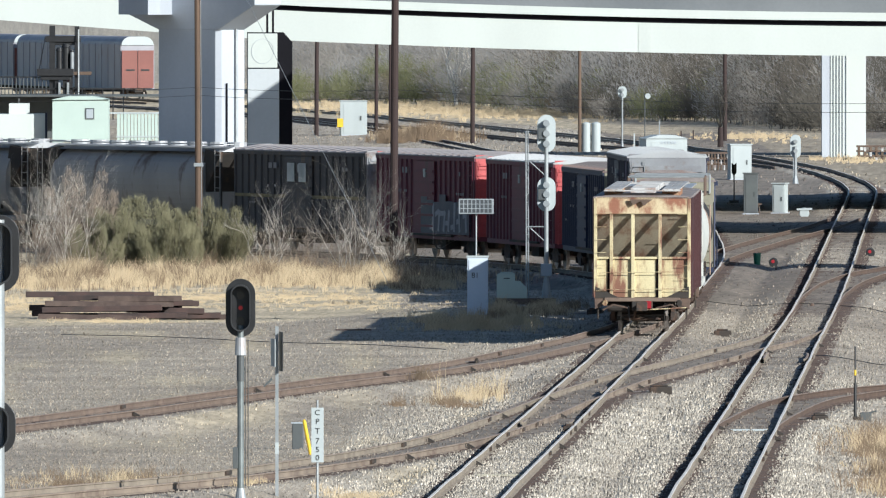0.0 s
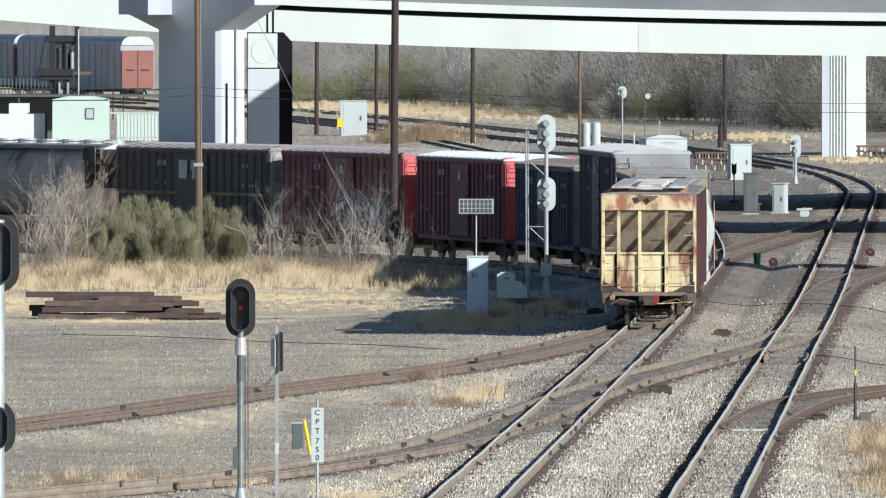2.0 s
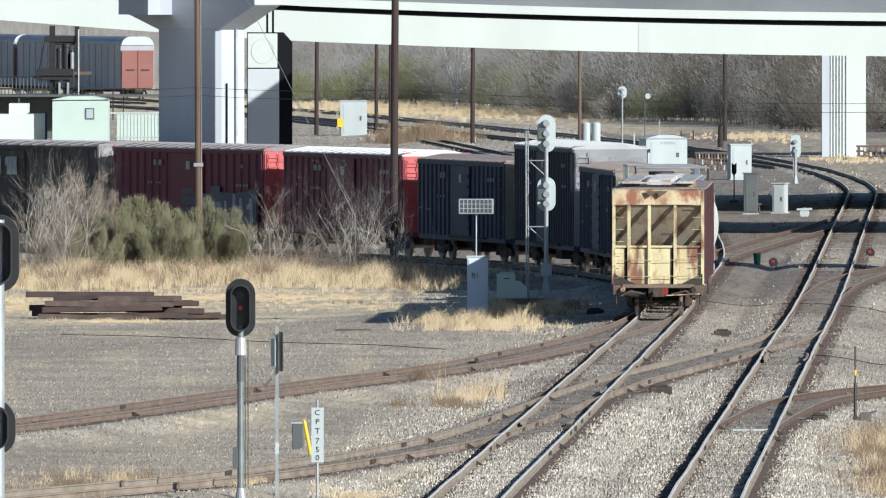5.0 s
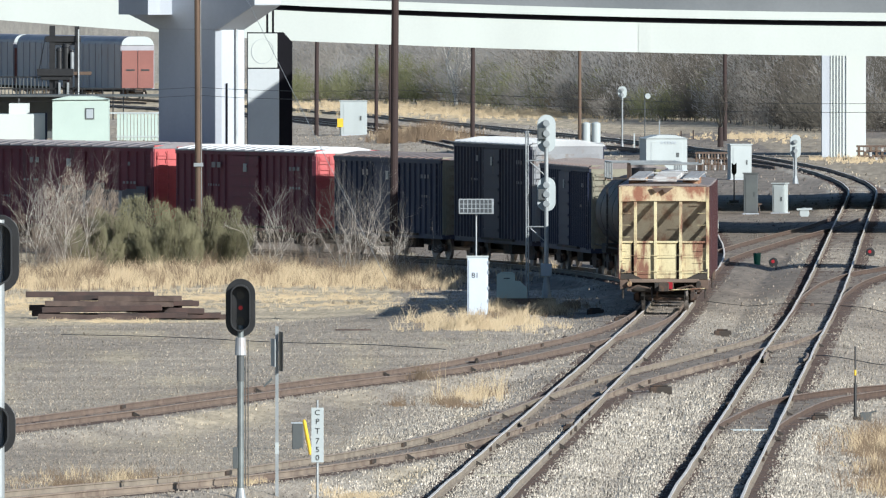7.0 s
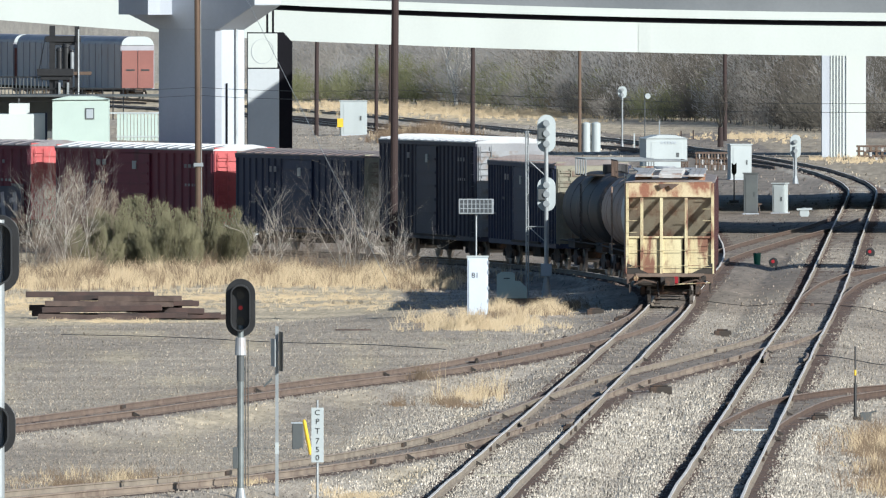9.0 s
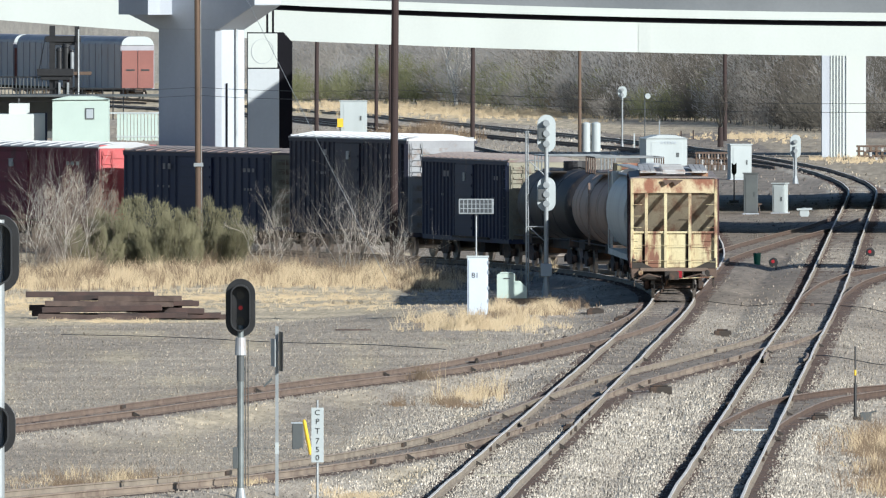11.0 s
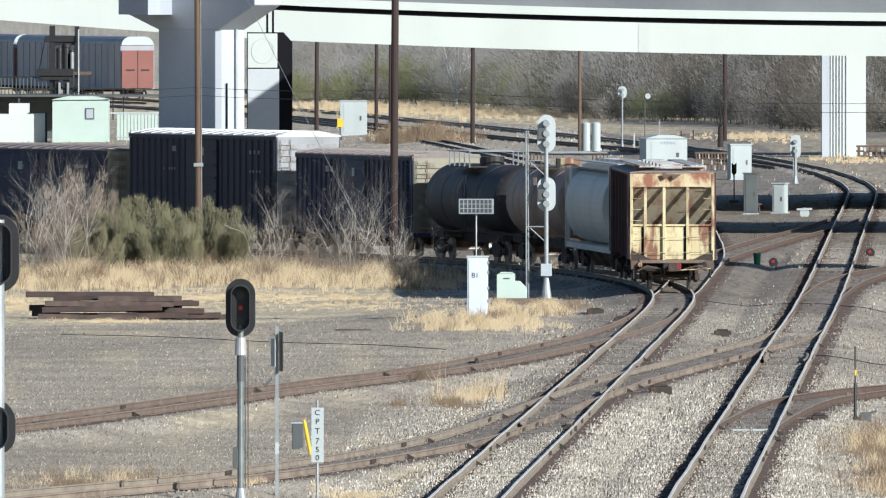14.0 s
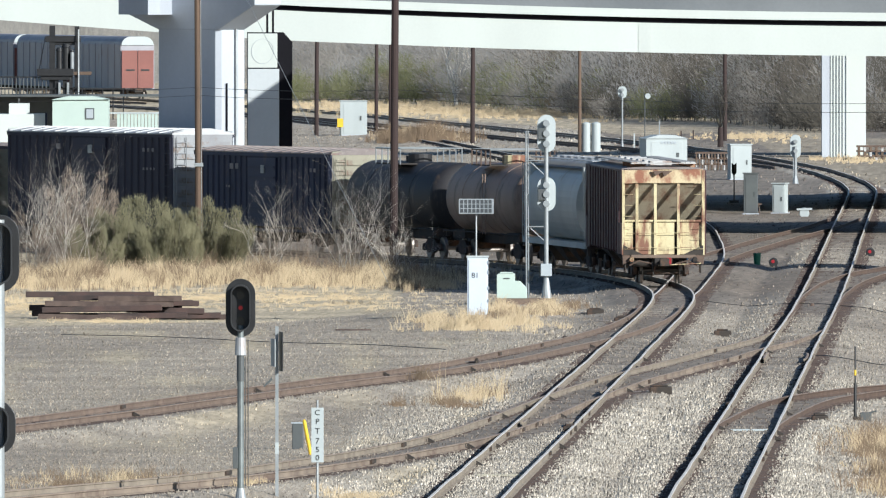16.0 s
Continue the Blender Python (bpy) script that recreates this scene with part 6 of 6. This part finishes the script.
def autorack(m, label):
    """An enclosed auto carrier with a rounded roof, ribbed screens and split end doors."""
    t = thing("autorack", m, label, "freight car", "parked auto carriers")
    l = 26.8
    arch = [(-1.55, 0.9), (1.55, 0.9), (1.55, 5.0)] + [(1.55 - 0.9 * (1 - math.cos(a)), 5.0 + 0.8 * math.sin(a)) for a in (0.4, 0.8, 1.2, 1.57)]
    arch += [(-u, v) for u, v in arch[:1:-1]]
    part("body", Shape().prism(arch, "x", 0.3, l - 0.3), "rack_grey", t)
    for i in range(9):
        x = 0.4 + (l - 0.8) * i / 8
        part("side_post", Shape().box(x - 0.07, x + 0.07, -1.6, -1.5, 0.9, 5.1), "rack_grey", t).location = (0, 0, 0)
        part("side_post", Shape().box(x - 0.07, x + 0.07, 1.5, 1.6, 0.9, 5.1), "rack_grey", t)
    small = [(u * 0.985, v) for u, v in arch]
    part("end_hood", Shape().prism([(u, v) for u, v in small if v >= 4.6] + [(-1.52, 4.55), (1.52, 4.55)][:0], "x", 0.2, 0.32), "white", t, "white arched end hood")
    for s in (-1, 1):
        d = part("end_door", Shape().box(0.12, 0.2, min(s * 0.03, s * 1.5), max(s * 0.03, s * 1.5), 1.0, 4.5), "rack_brown", t, "brown folding end door")
        part("door_bar", Shape().box(0.08, 0.12, min(s * 0.3, s * 1.1), max(s * 0.3, s * 1.1), 2.6, 2.75), "signal_black", d)
    part("underframe", Shape().box(-0.5, l + 0.5, -0.4, 0.4, 0.6, 0.95), "soot", t)
    for x in (2.3, l - 2.3):
        b = part("truck", frame_pieces_mesh, "soot", t)
        b.location = (x, 0, 0)
        for q in (-0.89, 0.89):
            part("wheelset", WHEELS, "steel", b).location = (q, 0, 0.46)
    return t


ang = 180 - 78.3
for k in range(3):
    d = Vector((math.cos(radians(ang)), math.sin(radians(ang))))
    autorack(pose(-28.4 + d.x * 28.2 * k, 1526 + d.y * 28.2 * k, 0.15, 0, 0, ang), "parked grey enclosed auto carrier with brown end doors")
track([(-28.0, 1505.0), (-28.4 - 0.203 * 130, 1526 + 0.979 * 130)], "siding with parked auto carriers", False)


def yard_buildings():
    t = thing("yard_building", stand(-25.45, 1150), "pale green-white site building with a small window", "building")
    part("wall", Shape().box(-2.0, 2.0, 0, 5, 0, 3.1), "green_white", t)
    part("roof", Shape().prism([(-2.1, 3.1), (2.1, 3.1), (0.9, 3.35), (-0.9, 3.35)], "y", -0.15, 5.2), "green_white", t)
    w = part("window", Shape().box(0.35, 1.0, -0.05, 0.02, 1.7, 2.5), "dark_grey", t)
    part("pane", Shape().box(0.43, 0.92, -0.07, -0.05, 1.78, 2.42), "pale_grey", w)
    t = thing("yard_building", stand(-29.3, 1150), "white stepped shed roofs beyond the train", "building")
    part("wall", Shape().box(-2.0, 1.4, 0, 5, 0, 2.1), "concrete_white", t)
    part("annex", Shape().box(-1.2, 0.2, 0.5, 4, 2.1, 2.85), "concrete_white", t)
    part("door_strip", Shape().box(1.4, 1.55, 0.2, 0.6, 0, 2.2), "blue", t)
    t = thing("shade_structure", stand(-28.9, 1175), "dark lean-to roof between the sheds", "building")
    part("roof", Shape().box(-5.5, 9.4, -2, 3, 3.15, 3.3), "dark_grey", t)
    for x in (-5.2, -1.5, 2.4, 9.0):
        part("post", Shape().box(x - 0.06, x + 0.06, -1.8, -1.68, 0, 3.15), "dark_grey", t)
    part("back_wall", Shape().box(-5.5, 3.2, 2.6, 2.9, 0, 3.15), "dark_grey", t)
    t = thing("slat_fence", stand(-21.7, 1165), "pale slatted fence panel by the sheds", "fence")
    for i in range(13):
        part("slat", Shape().box(-1.5 + i * 0.25, -1.30 + i * 0.25, 0, 0.04, 0, 2.05 if i < 12 else 1.9), "green_white", t)
    part("top_rail", Shape().box(-2.3, 1.85, -0.05, 0.0, 2.0, 2.12), "white", t)
    part("bottom_rail", Shape().box(-1.55, 1.85, -0.05, 0.0, 0.3, 0.4), "white", t)


yard_buildings()


def gantry():
    """A dark steel platform carrying hoists between two columns, with a long handrail at its side."""
    t = thing("steel_platform", stand(-30.4, 1330), "dark steel service platform with machinery and railings", "platform")
    part("deck", Shape().box(-2.57, 0.45, -1, 1, 3.65, 4.25).box(-2.3, 0.2, -0.8, 0.8, 3.3, 3.65), "signal_black", t, bevel=0.03)
    part("deck_arm", Shape().box(0.45, 1.9, -0.8, 0.8, 3.72, 4.0), "wood_pole", t, bevel=0.02)
    for x0, x1 in ((-1.57, -1.1), (0.52, 0.9)):
        part("column", Shape().box(x0, x1, -0.4, 0.4, 0, 7.8), "signal_black", t)
    part("top_frame", Shape().box(-1.9, 1.0, -0.5, 0.5, 6.45, 6.95).box(-1.2, 0.6, -0.3, 0.3, 6.2, 6.45), "signal_black", t, bevel=0.03)
    for x, r, z in ((-0.75, 0.24, 5.7), (-0.2, 0.3, 6.0), (0.28, 0.2, 5.5)):
        m = part("hoist", Shape().rod((x, -0.3, 4.25), (x, -0.3, z), r, n=12).rod((x, -0.3, z), (x, -0.3, z + 0.3), r * 1.3, r * 0.8, n=12), "signal_black", t)
        part("hook_block", Shape().box(x - 0.1, x + 0.1, -0.5, -0.3, z - 0.4, z - 0.1), "dark_grey", m)
    part("pale_drum", Shape().rod((0.32, -0.7, 4.25), (0.32, -0.7, 5.6), 0.16, n=10), "galv", t)
    for x in (-0.95, -0.3, 0.2):
        part("leg", Shape().box(x - 0.16, x + 0.16, -0.6, -0.3, 0, 3.65), "signal_black", t)
    for x in (-0.72, -0.02):
        part("pale_leg", Shape().box(x - 0.09, x + 0.09, -0.8, -0.65, 0.8, 3.1), "galv", t)
    part("pale_post", Shape().rod((0.85, -0.8, 0), (0.85, -0.8, 7.5), 0.07, n=8), "galv", t)
    part("guy_rod", Shape().rod((-2.4, -0.6, 4.2), (-1.9, -0.6, 6.9), 0.04, n=6), "signal_black", t)
    part("long_rail", Shape().box(-9, 4.7, -0.6, -0.5, 2.52, 2.64).box(-9, -1.6, -0.6, -0.5, 3.5, 3.6).box(-9, 4.7, -0.6, -0.5, 1.7, 1.78), "signal_black", t)
    for i in range(24):
        part("baluster", Shape().box(-9 + i * 0.31, -8.92 + i * 0.31, -0.58, -0.52, 0, 3.5), "dark_grey", t)
    for i in range(5):
        part("rail_post", Shape().box(1.1 + i * 0.85, 1.2 + i * 0.85, -0.6, -0.5, 0, 2.52), "signal_black", t)


gantry()


# ---- plants ----
def twigs(s, rng, a, d, length, r, depth, spread=0.55, droop=0.0, kink=0.25):
    """A tapering crooked limb that forks into finer ones."""
    steps = 4
    for k in range(steps):
        b = a + d * (length / steps) * rng.uniform(0.75, 1.25)
        r2 = r * 0.84
        s.rod(a, b, r, r2, n=3)
        d = (d + Vector((rng.gauss(0, kink), rng.gauss(0, kink * 0.7), rng.gauss(0.11, 0.15) - droop))).normalized()
        a, r = b, r2
        if depth > 0 and (k > 0 or rng.random() < 0.5):
            for _ in range(rng.choice((1, 1, 2))):
                e = (d + Vector((rng.gauss(0, spread), rng.gauss(0, spread), rng.gauss(0.1, spread * 0.5))))
                e.z = max(e.z, 0.45)
                e.normalize()
                twigs(s, rng, a, e, length * rng.uniform(0.36, 0.62), r * 0.62, depth - 1, spread, droop, kink)


def bare_shrub(x, y, height, width, stems, seed, material, label, r=0.019, haze="brown_tips"):
    """Crooked bare stems from one root, with a haze of fine brown shoots low down among them."""
    rng = random.Random(seed)
    t = thing("bare_shrub", stand(x, y, 0.1), label, "shrub", "shrubs along the curve")
    for i in range(stems):
        base = Vector((rng.uniform(-1, 1) * width * 0.26, rng.uniform(-1, 1) * width * 0.3, 0))
        out = Vector((max(-0.48, min(0.48, rng.gauss(0, 0.26) + base.x * 0.35 / max(width * 0.25, 0.1))), rng.gauss(0, 0.25), 1)).normalized()
        a = Shape()
        twigs(a, rng, base, out, height * rng.uniform(0.5, 0.9), r * rng.uniform(0.6, 1.15), 3, 0.50)
        part("stem", a, material, t)
    shoots = Shape()
    for i in range(int(520 * width)):
        q = rng.gauss(0, 0.40) * width
        z = abs(rng.gauss(0, 0.30)) * height * max(1 - (q / width) ** 2, 0.2)
        c = Vector((q, rng.gauss(0, 0.3) * width, z))
        u = Vector((rng.gauss(0, 0.35) + 0.3 * q / width, rng.gauss(0, 0.3), 1)).normalized() * rng.uniform(0.15, 0.45)
        w = rng.uniform(0.004, 0.008)
        shoots.add([c - Vector((w, 0, 0)), c + Vector((w, 0, 0)), c + u], [(0, 1, 2)])
    me = bpy.data.meshes.new("twig_haze")
    me.from_pydata(shoots.v, [], shoots.f)
    me.materials.append(M[haze])
    tagged(part("twig_haze", me, haze, t, "haze of fine brown shoots"), kind="stuff")
    return t


def leafy_shrub(x, y, height, width, seed, label, leaf="sage", plumes=26, each=1000):
    """A broom-like evergreen: upright plumes of fine leaf tufts, fanning from the root, with dark gaps between them."""
    rng = random.Random(seed)
    t = thing("leafy_shrub", stand(x, y, 0.1), label, "shrub", "shrubs along the curve")
    a, leaves = Shape(), Shape()
    for i in range(int(plumes * width / 2)):
        side = rng.uniform(-1, 1)
        base = Vector((side * 0.40 * width, rng.uniform(-0.4, 0.3) * width, 0))
        out = Vector((0.42 * side + rng.gauss(0, 0.16), rng.gauss(-0.05, 0.22), 1)).normalized()
        h = height * rng.uniform(0.55, 1.0) * (1 - 0.38 * side * side)
        fat = rng.uniform(0.36, 0.62) * min(1.0, width / 2.5)
        tip = base + out * h
        for _ in range(4):
            a.rod(base + Vector((rng.gauss(0, 0.08), rng.gauss(0, 0.08), 0)), base.lerp(tip, rng.uniform(0.6, 0.95)) + Vector((rng.gauss(0, fat * 0.4), rng.gauss(0, fat * 0.4), 0)), 0.016, 0.005, n=3)
        for _ in range(each):
            f = rng.uniform(0.08, 1.0) ** 0.85
            ang, rad = rng.uniform(0, 6.283), math.sqrt(rng.random())
            wide = fat * 1.75 * (0.15 + f) ** 0.7 * (1.02 - f) ** 0.5
            spoke = Vector((math.cos(ang), math.sin(ang), 0)) * rad * wide
            c = base.lerp(tip, f) + spoke + Vector((0, 0, rng.gauss(0, 0.06)))
            u = (out * 0.9 + spoke * 0.8 + Vector((rng.gauss(0, 0.28), rng.gauss(0, 0.28), rng.gauss(0.35, 0.2)))).normalized() * (rng.uniform(0.09, 0.20) if rng.random() < 0.9 else rng.uniform(0.22, 0.38))
            w = u.orthogonal().normalized() * rng.uniform(0.006, 0.012)
            leaves.add([c - w, c + w, c + u], [(0, 1, 2)])
    part("woody_frame", a, "bare_twig", t)
    me = bpy.data.meshes.new("leaves")
    me.from_pydata(leaves.v, [], leaves.f)
    me.materials.append(M[leaf])
    part("leaves", me, leaf, t, "fine grey-green leaf tufts" if leaf == "sage" else "fine brown withered tips")
    return t


leafy_shrub(-12.3, 655, 3.35, 3.6, 31, "dense grey-green evergreen shrub in dry grass", plumes=24)
leafy_shrub(-10.9, 652, 2.7, 2.2, 32, "lower grey-green evergreen shrub in dry grass")
leafy_shrub(-9.2, 657, 3.1, 2.1, 33, "upright grey-green evergreen shrub in dry grass")
leafy_shrub(-13.9, 650, 2.2, 1.6, 34, "low grey-green evergreen shrub in dry grass")
leafy_shrub(-14.6, 663, 4.6, 3.4, 35, "tall withered brown shrub with fine tips", "brown_tips", 13, 650)
bare_shrub(-14.7, 648, 4.7, 2.4, 13, 41, "pale_twig", "tall bare grey shrub with fine twigs")
bare_shrub(-16.6, 660, 3.6, 2.2, 8, 42, "pale_twig", "bare grey shrub with fine twigs")
bare_shrub(-7.0, 655, 3.3, 1.1, 8, 58, "pale_twig", "bare shrub with pale twisting branches")
bare_shrub(-6.0, 657, 2.5, 1.8, 8, 45, "bare_twig", "bare brown shrub among dry weeds")
bare_shrub(-3.3, 642, 3.9, 2.6, 13, 44, "pale_twig", "spreading bare shrub with pale crooked branches")
bare_shrub(-1.7, 640, 2.7, 1.5, 9, 46, "pale_twig", "low bare shrub with pale crooked branches")
bare_shrub(-4.6, 648, 2.2, 1.8, 8, 47, "bare_twig", "low bare brown shrub among dry weeds")


def grass_field(label, material, spots, blades, height, seed, width=0.012):
    """Dry blades in tufts over some patches of ground: (x, y, half width, half depth)."""
    rng = random.Random(seed)
    s = Shape()
    total = sum(a * b for _, _, a, b in spots)
    for x, y, a, b in spots:
        tufts = max(2, int(blades * a * b / total / 9))
        for _ in range(tufts):
            q, ang = min(abs(rng.gauss(0, 0.62)), 1.5), rng.uniform(0, 6.283)
            tx, ty = x + a * q * math.cos(ang), y + b * q * math.sin(ang)
            tx, ty = settle(tx, ty)
            z = ground_z(tx, ty) - 0.03
            hh = height * rng.uniform(0.35, 1.25) * max(0.25, 0.80 + 1.2 * noise.noise(Vector((tx * 0.9, ty * 0.25, seed))))
            for _k in range(9):
                bx, by = tx + rng.gauss(0, 0.09), ty + rng.gauss(0, 0.09)
                l = hh * rng.uniform(0.5, 1.0)
                lx, ly = rng.gauss(0, 0.36) * l, rng.gauss(0, 0.30) * l
                w = width * rng.uniform(0.6, 1.4)
                mx, my, mz = bx + lx * 0.35, by + ly * 0.35, z + l * 0.6
                s.v += [(bx - w, by, z), (bx + w, by, z), (mx + w * 0.8, my, mz), (mx - w * 0.8, my, mz), (bx + lx * 1.2, by + ly * 1.2, z + l)]
                n = len(s.v) - 5
                s.f += [(n, n + 1, n + 2, n + 3), (n + 3, n + 2, n + 4)]
    me = bpy.data.meshes.new("dry_grass")
    me.from_pydata(s.v, [], s.f)
    me.materials.append(M[material])
    return tagged(new("dry_grass", me), label, "grass", kind="stuff")


grass_field("tall straw-coloured dry grass below the shrubs", "straw",
            [(-9, 640, 9, 14), (-14, 630, 5, 18), (-4.5, 632, 4, 14), (-2.2, 630, 1.8, 10), (-0.2, 622, 0.8, 5)], 48000, 0.68, 51, 0.006)
grass_field("short trampled straw on the gravel's edge", "straw", [(-9, 600, 9, 16), (-14, 585, 5, 16), (-5, 603, 4, 8), (-11.3, 562, 4.5, 3), (-3.8, 590, 2.5, 7)], 34000, 0.16, 52, 0.007)
grass_field("dry grass tufts about the trackside cabinet", "straw", [(1.0, 541, 1.8, 3.5), (1.9, 550, 1.7, 4), (2.6, 572, 1.4, 5), (-0.5, 555, 0.8, 3), (3.6, 574, 1.0, 4)], 10500, 0.55, 53, 0.006)
grass_field("brown weeds on the gravel's edge", "straw_dark", [(4.2, 585, 1.2, 5), (3.4, 570, 1.4, 5), (2.2, 560, 1.2, 4), (0.6, 545, 1.0, 2), (-1.2, 620, 1.2, 6), (-4, 636, 5, 8)], 9000, 0.5, 54, 0.006)
grass_field("straw tuft growing between the tracks", "straw", [(0.75, 441, 0.75, 4)], 620, 1.15, 55, 0.004)
grass_field("brown weeds growing between the tracks", "straw_dark", [(0.3, 434, 0.75, 3), (-1.2, 430, 0.35, 2), (1.3, 446, 0.5, 2), (-0.6, 452, 0.3, 2)], 1900, 0.55, 56, 0.005)
grass_field("short dry grass beside the near rusty track", "straw", [(-8.3, 357, 1.6, 4), (-7.0, 356, 1.2, 4)], 1300, 0.36, 57, 0.004)
grass_field("brown weeds beside the near rusty track", "straw_dark", [(-8.0, 357, 1.9, 5), (-6.6, 357, 1.2, 4)], 2000, 0.42, 63, 0.004)
grass_field("dry grass at the ballast's edge", "straw", [(10.6, 382, 1.25, 16), (10.2, 362, 1.3, 8), (9.6, 348, 0.9, 6)], 2400, 0.62, 58, 0.005)
grass_field("brown weeds at the ballast's edge", "straw_dark", [(10.6, 380, 1.3, 16), (10.2, 360, 1.3, 8), (9.6, 348, 0.9, 6)], 8500, 0.6, 61, 0.005)
grass_field("brown stems among the tall dry grass", "straw_dark", [(-9, 640, 9, 14), (-14, 630, 5, 18), (-4.5, 634, 4, 12), (-2.2, 632, 1.8, 9)], 19000, 0.85, 62, 0.006)
grass_field("dry grass at the near signal's foot", "straw", [(-4.2, 346, 0.45, 1.5), (-1.9, 345, 0.8, 2)], 1800, 0.22, 59, 0.005)
grass_field("pale dry grass in front of the woods", "straw", [(8, 1370, 10, 50), (22, 1180, 4, 25), (-6, 1450, 10, 60), (26.5, 1040, 3, 15), (0, 1400, 8, 40)], 42000, 0.42, 60, 0.016)


grass_field("tall brown weeds between the distant tracks", "straw_dark", [(-1.2, 1165, 2.8, 12), (-3.6, 1150, 1.2, 8)], 9000, 1.3, 64, 0.012)
grass_field("dry grass between the distant tracks", "straw", [(-1.6, 1168, 3.2, 12)], 2200, 1.0, 65, 0.012)


def pale_tree():
    rng = random.Random(77)
    for x, y, bark, bole, base, limbs, label in (
            (1.17, 1470, "white_bark", 0.17, 0.9, ((-0.12, 6.5), (0.22, 6.8), (-0.38, 6.0), (0.05, 6.6), (0.5, 5.4), (-0.2, 5.5), (0.32, 6.0)), "leafless tree with pale bark among the woods"),
            (19.0, 1122, "wood_dark", 0.17, 1.5, ((-0.5, 2.6), (0.35, 2.8), (0.05, 3.0), (-0.2, 2.4)), "dark trunked leafless tree by the track")):
        t = thing("bare_tree", stand(x, y, 0.2), label, "tree")
        part("trunk", Shape().rod((0, 0, 0), (0, 0, base + 0.1), bole * 1.3, bole, n=8), bark, t)
        for lean, l in limbs:
            a = Shape()
            twigs(a, rng, Vector((0, 0, base)), Vector((lean, rng.gauss(0, 0.2), 1)).normalized(), l, bole * (0.3 if bark == "wood_dark" else 0.75), 3, 0.6)
            part("limb", a, "wood_deep" if bark == "wood_dark" else bark, t)


pale_tree()


# ---- the train rolls away round the curve, slowing from 5.9 to 5.5 m/s ----
WHEEL_R = 0.46


def rolled(t):
    """Metres rolled since the start."""
    return 5.712 * t + 0.813 * t * (16.0 - t) / 64.0


def car_pose(rear, length, inset, t):
    (ax, ay, _), (bx, by, _) = run_point(rear + inset + rolled(t)), run_point(rear + length - inset + rolled(t))
    d = Vector((bx - ax, by - ay)).normalized()
    return pose(ax - d.x * inset, ay - d.y * inset, rail_level(ay), 0, 0, math.degrees(math.atan2(d.y, d.x)))


def motions():
    for car, rear, length, inset in CARS:
        walk(car, [(k * 0.5, car_pose(rear, length, inset, k * 0.5)) for k in range(33)])
    for w in WHEELSETS:
        home = w.location.copy()
        walk(w, [(k * 0.1, Matrix.Translation(home) @ Matrix.Rotation(rolled(k * 0.1) / WHEEL_R, 4, "Y")) for k in range(161)])


motions()
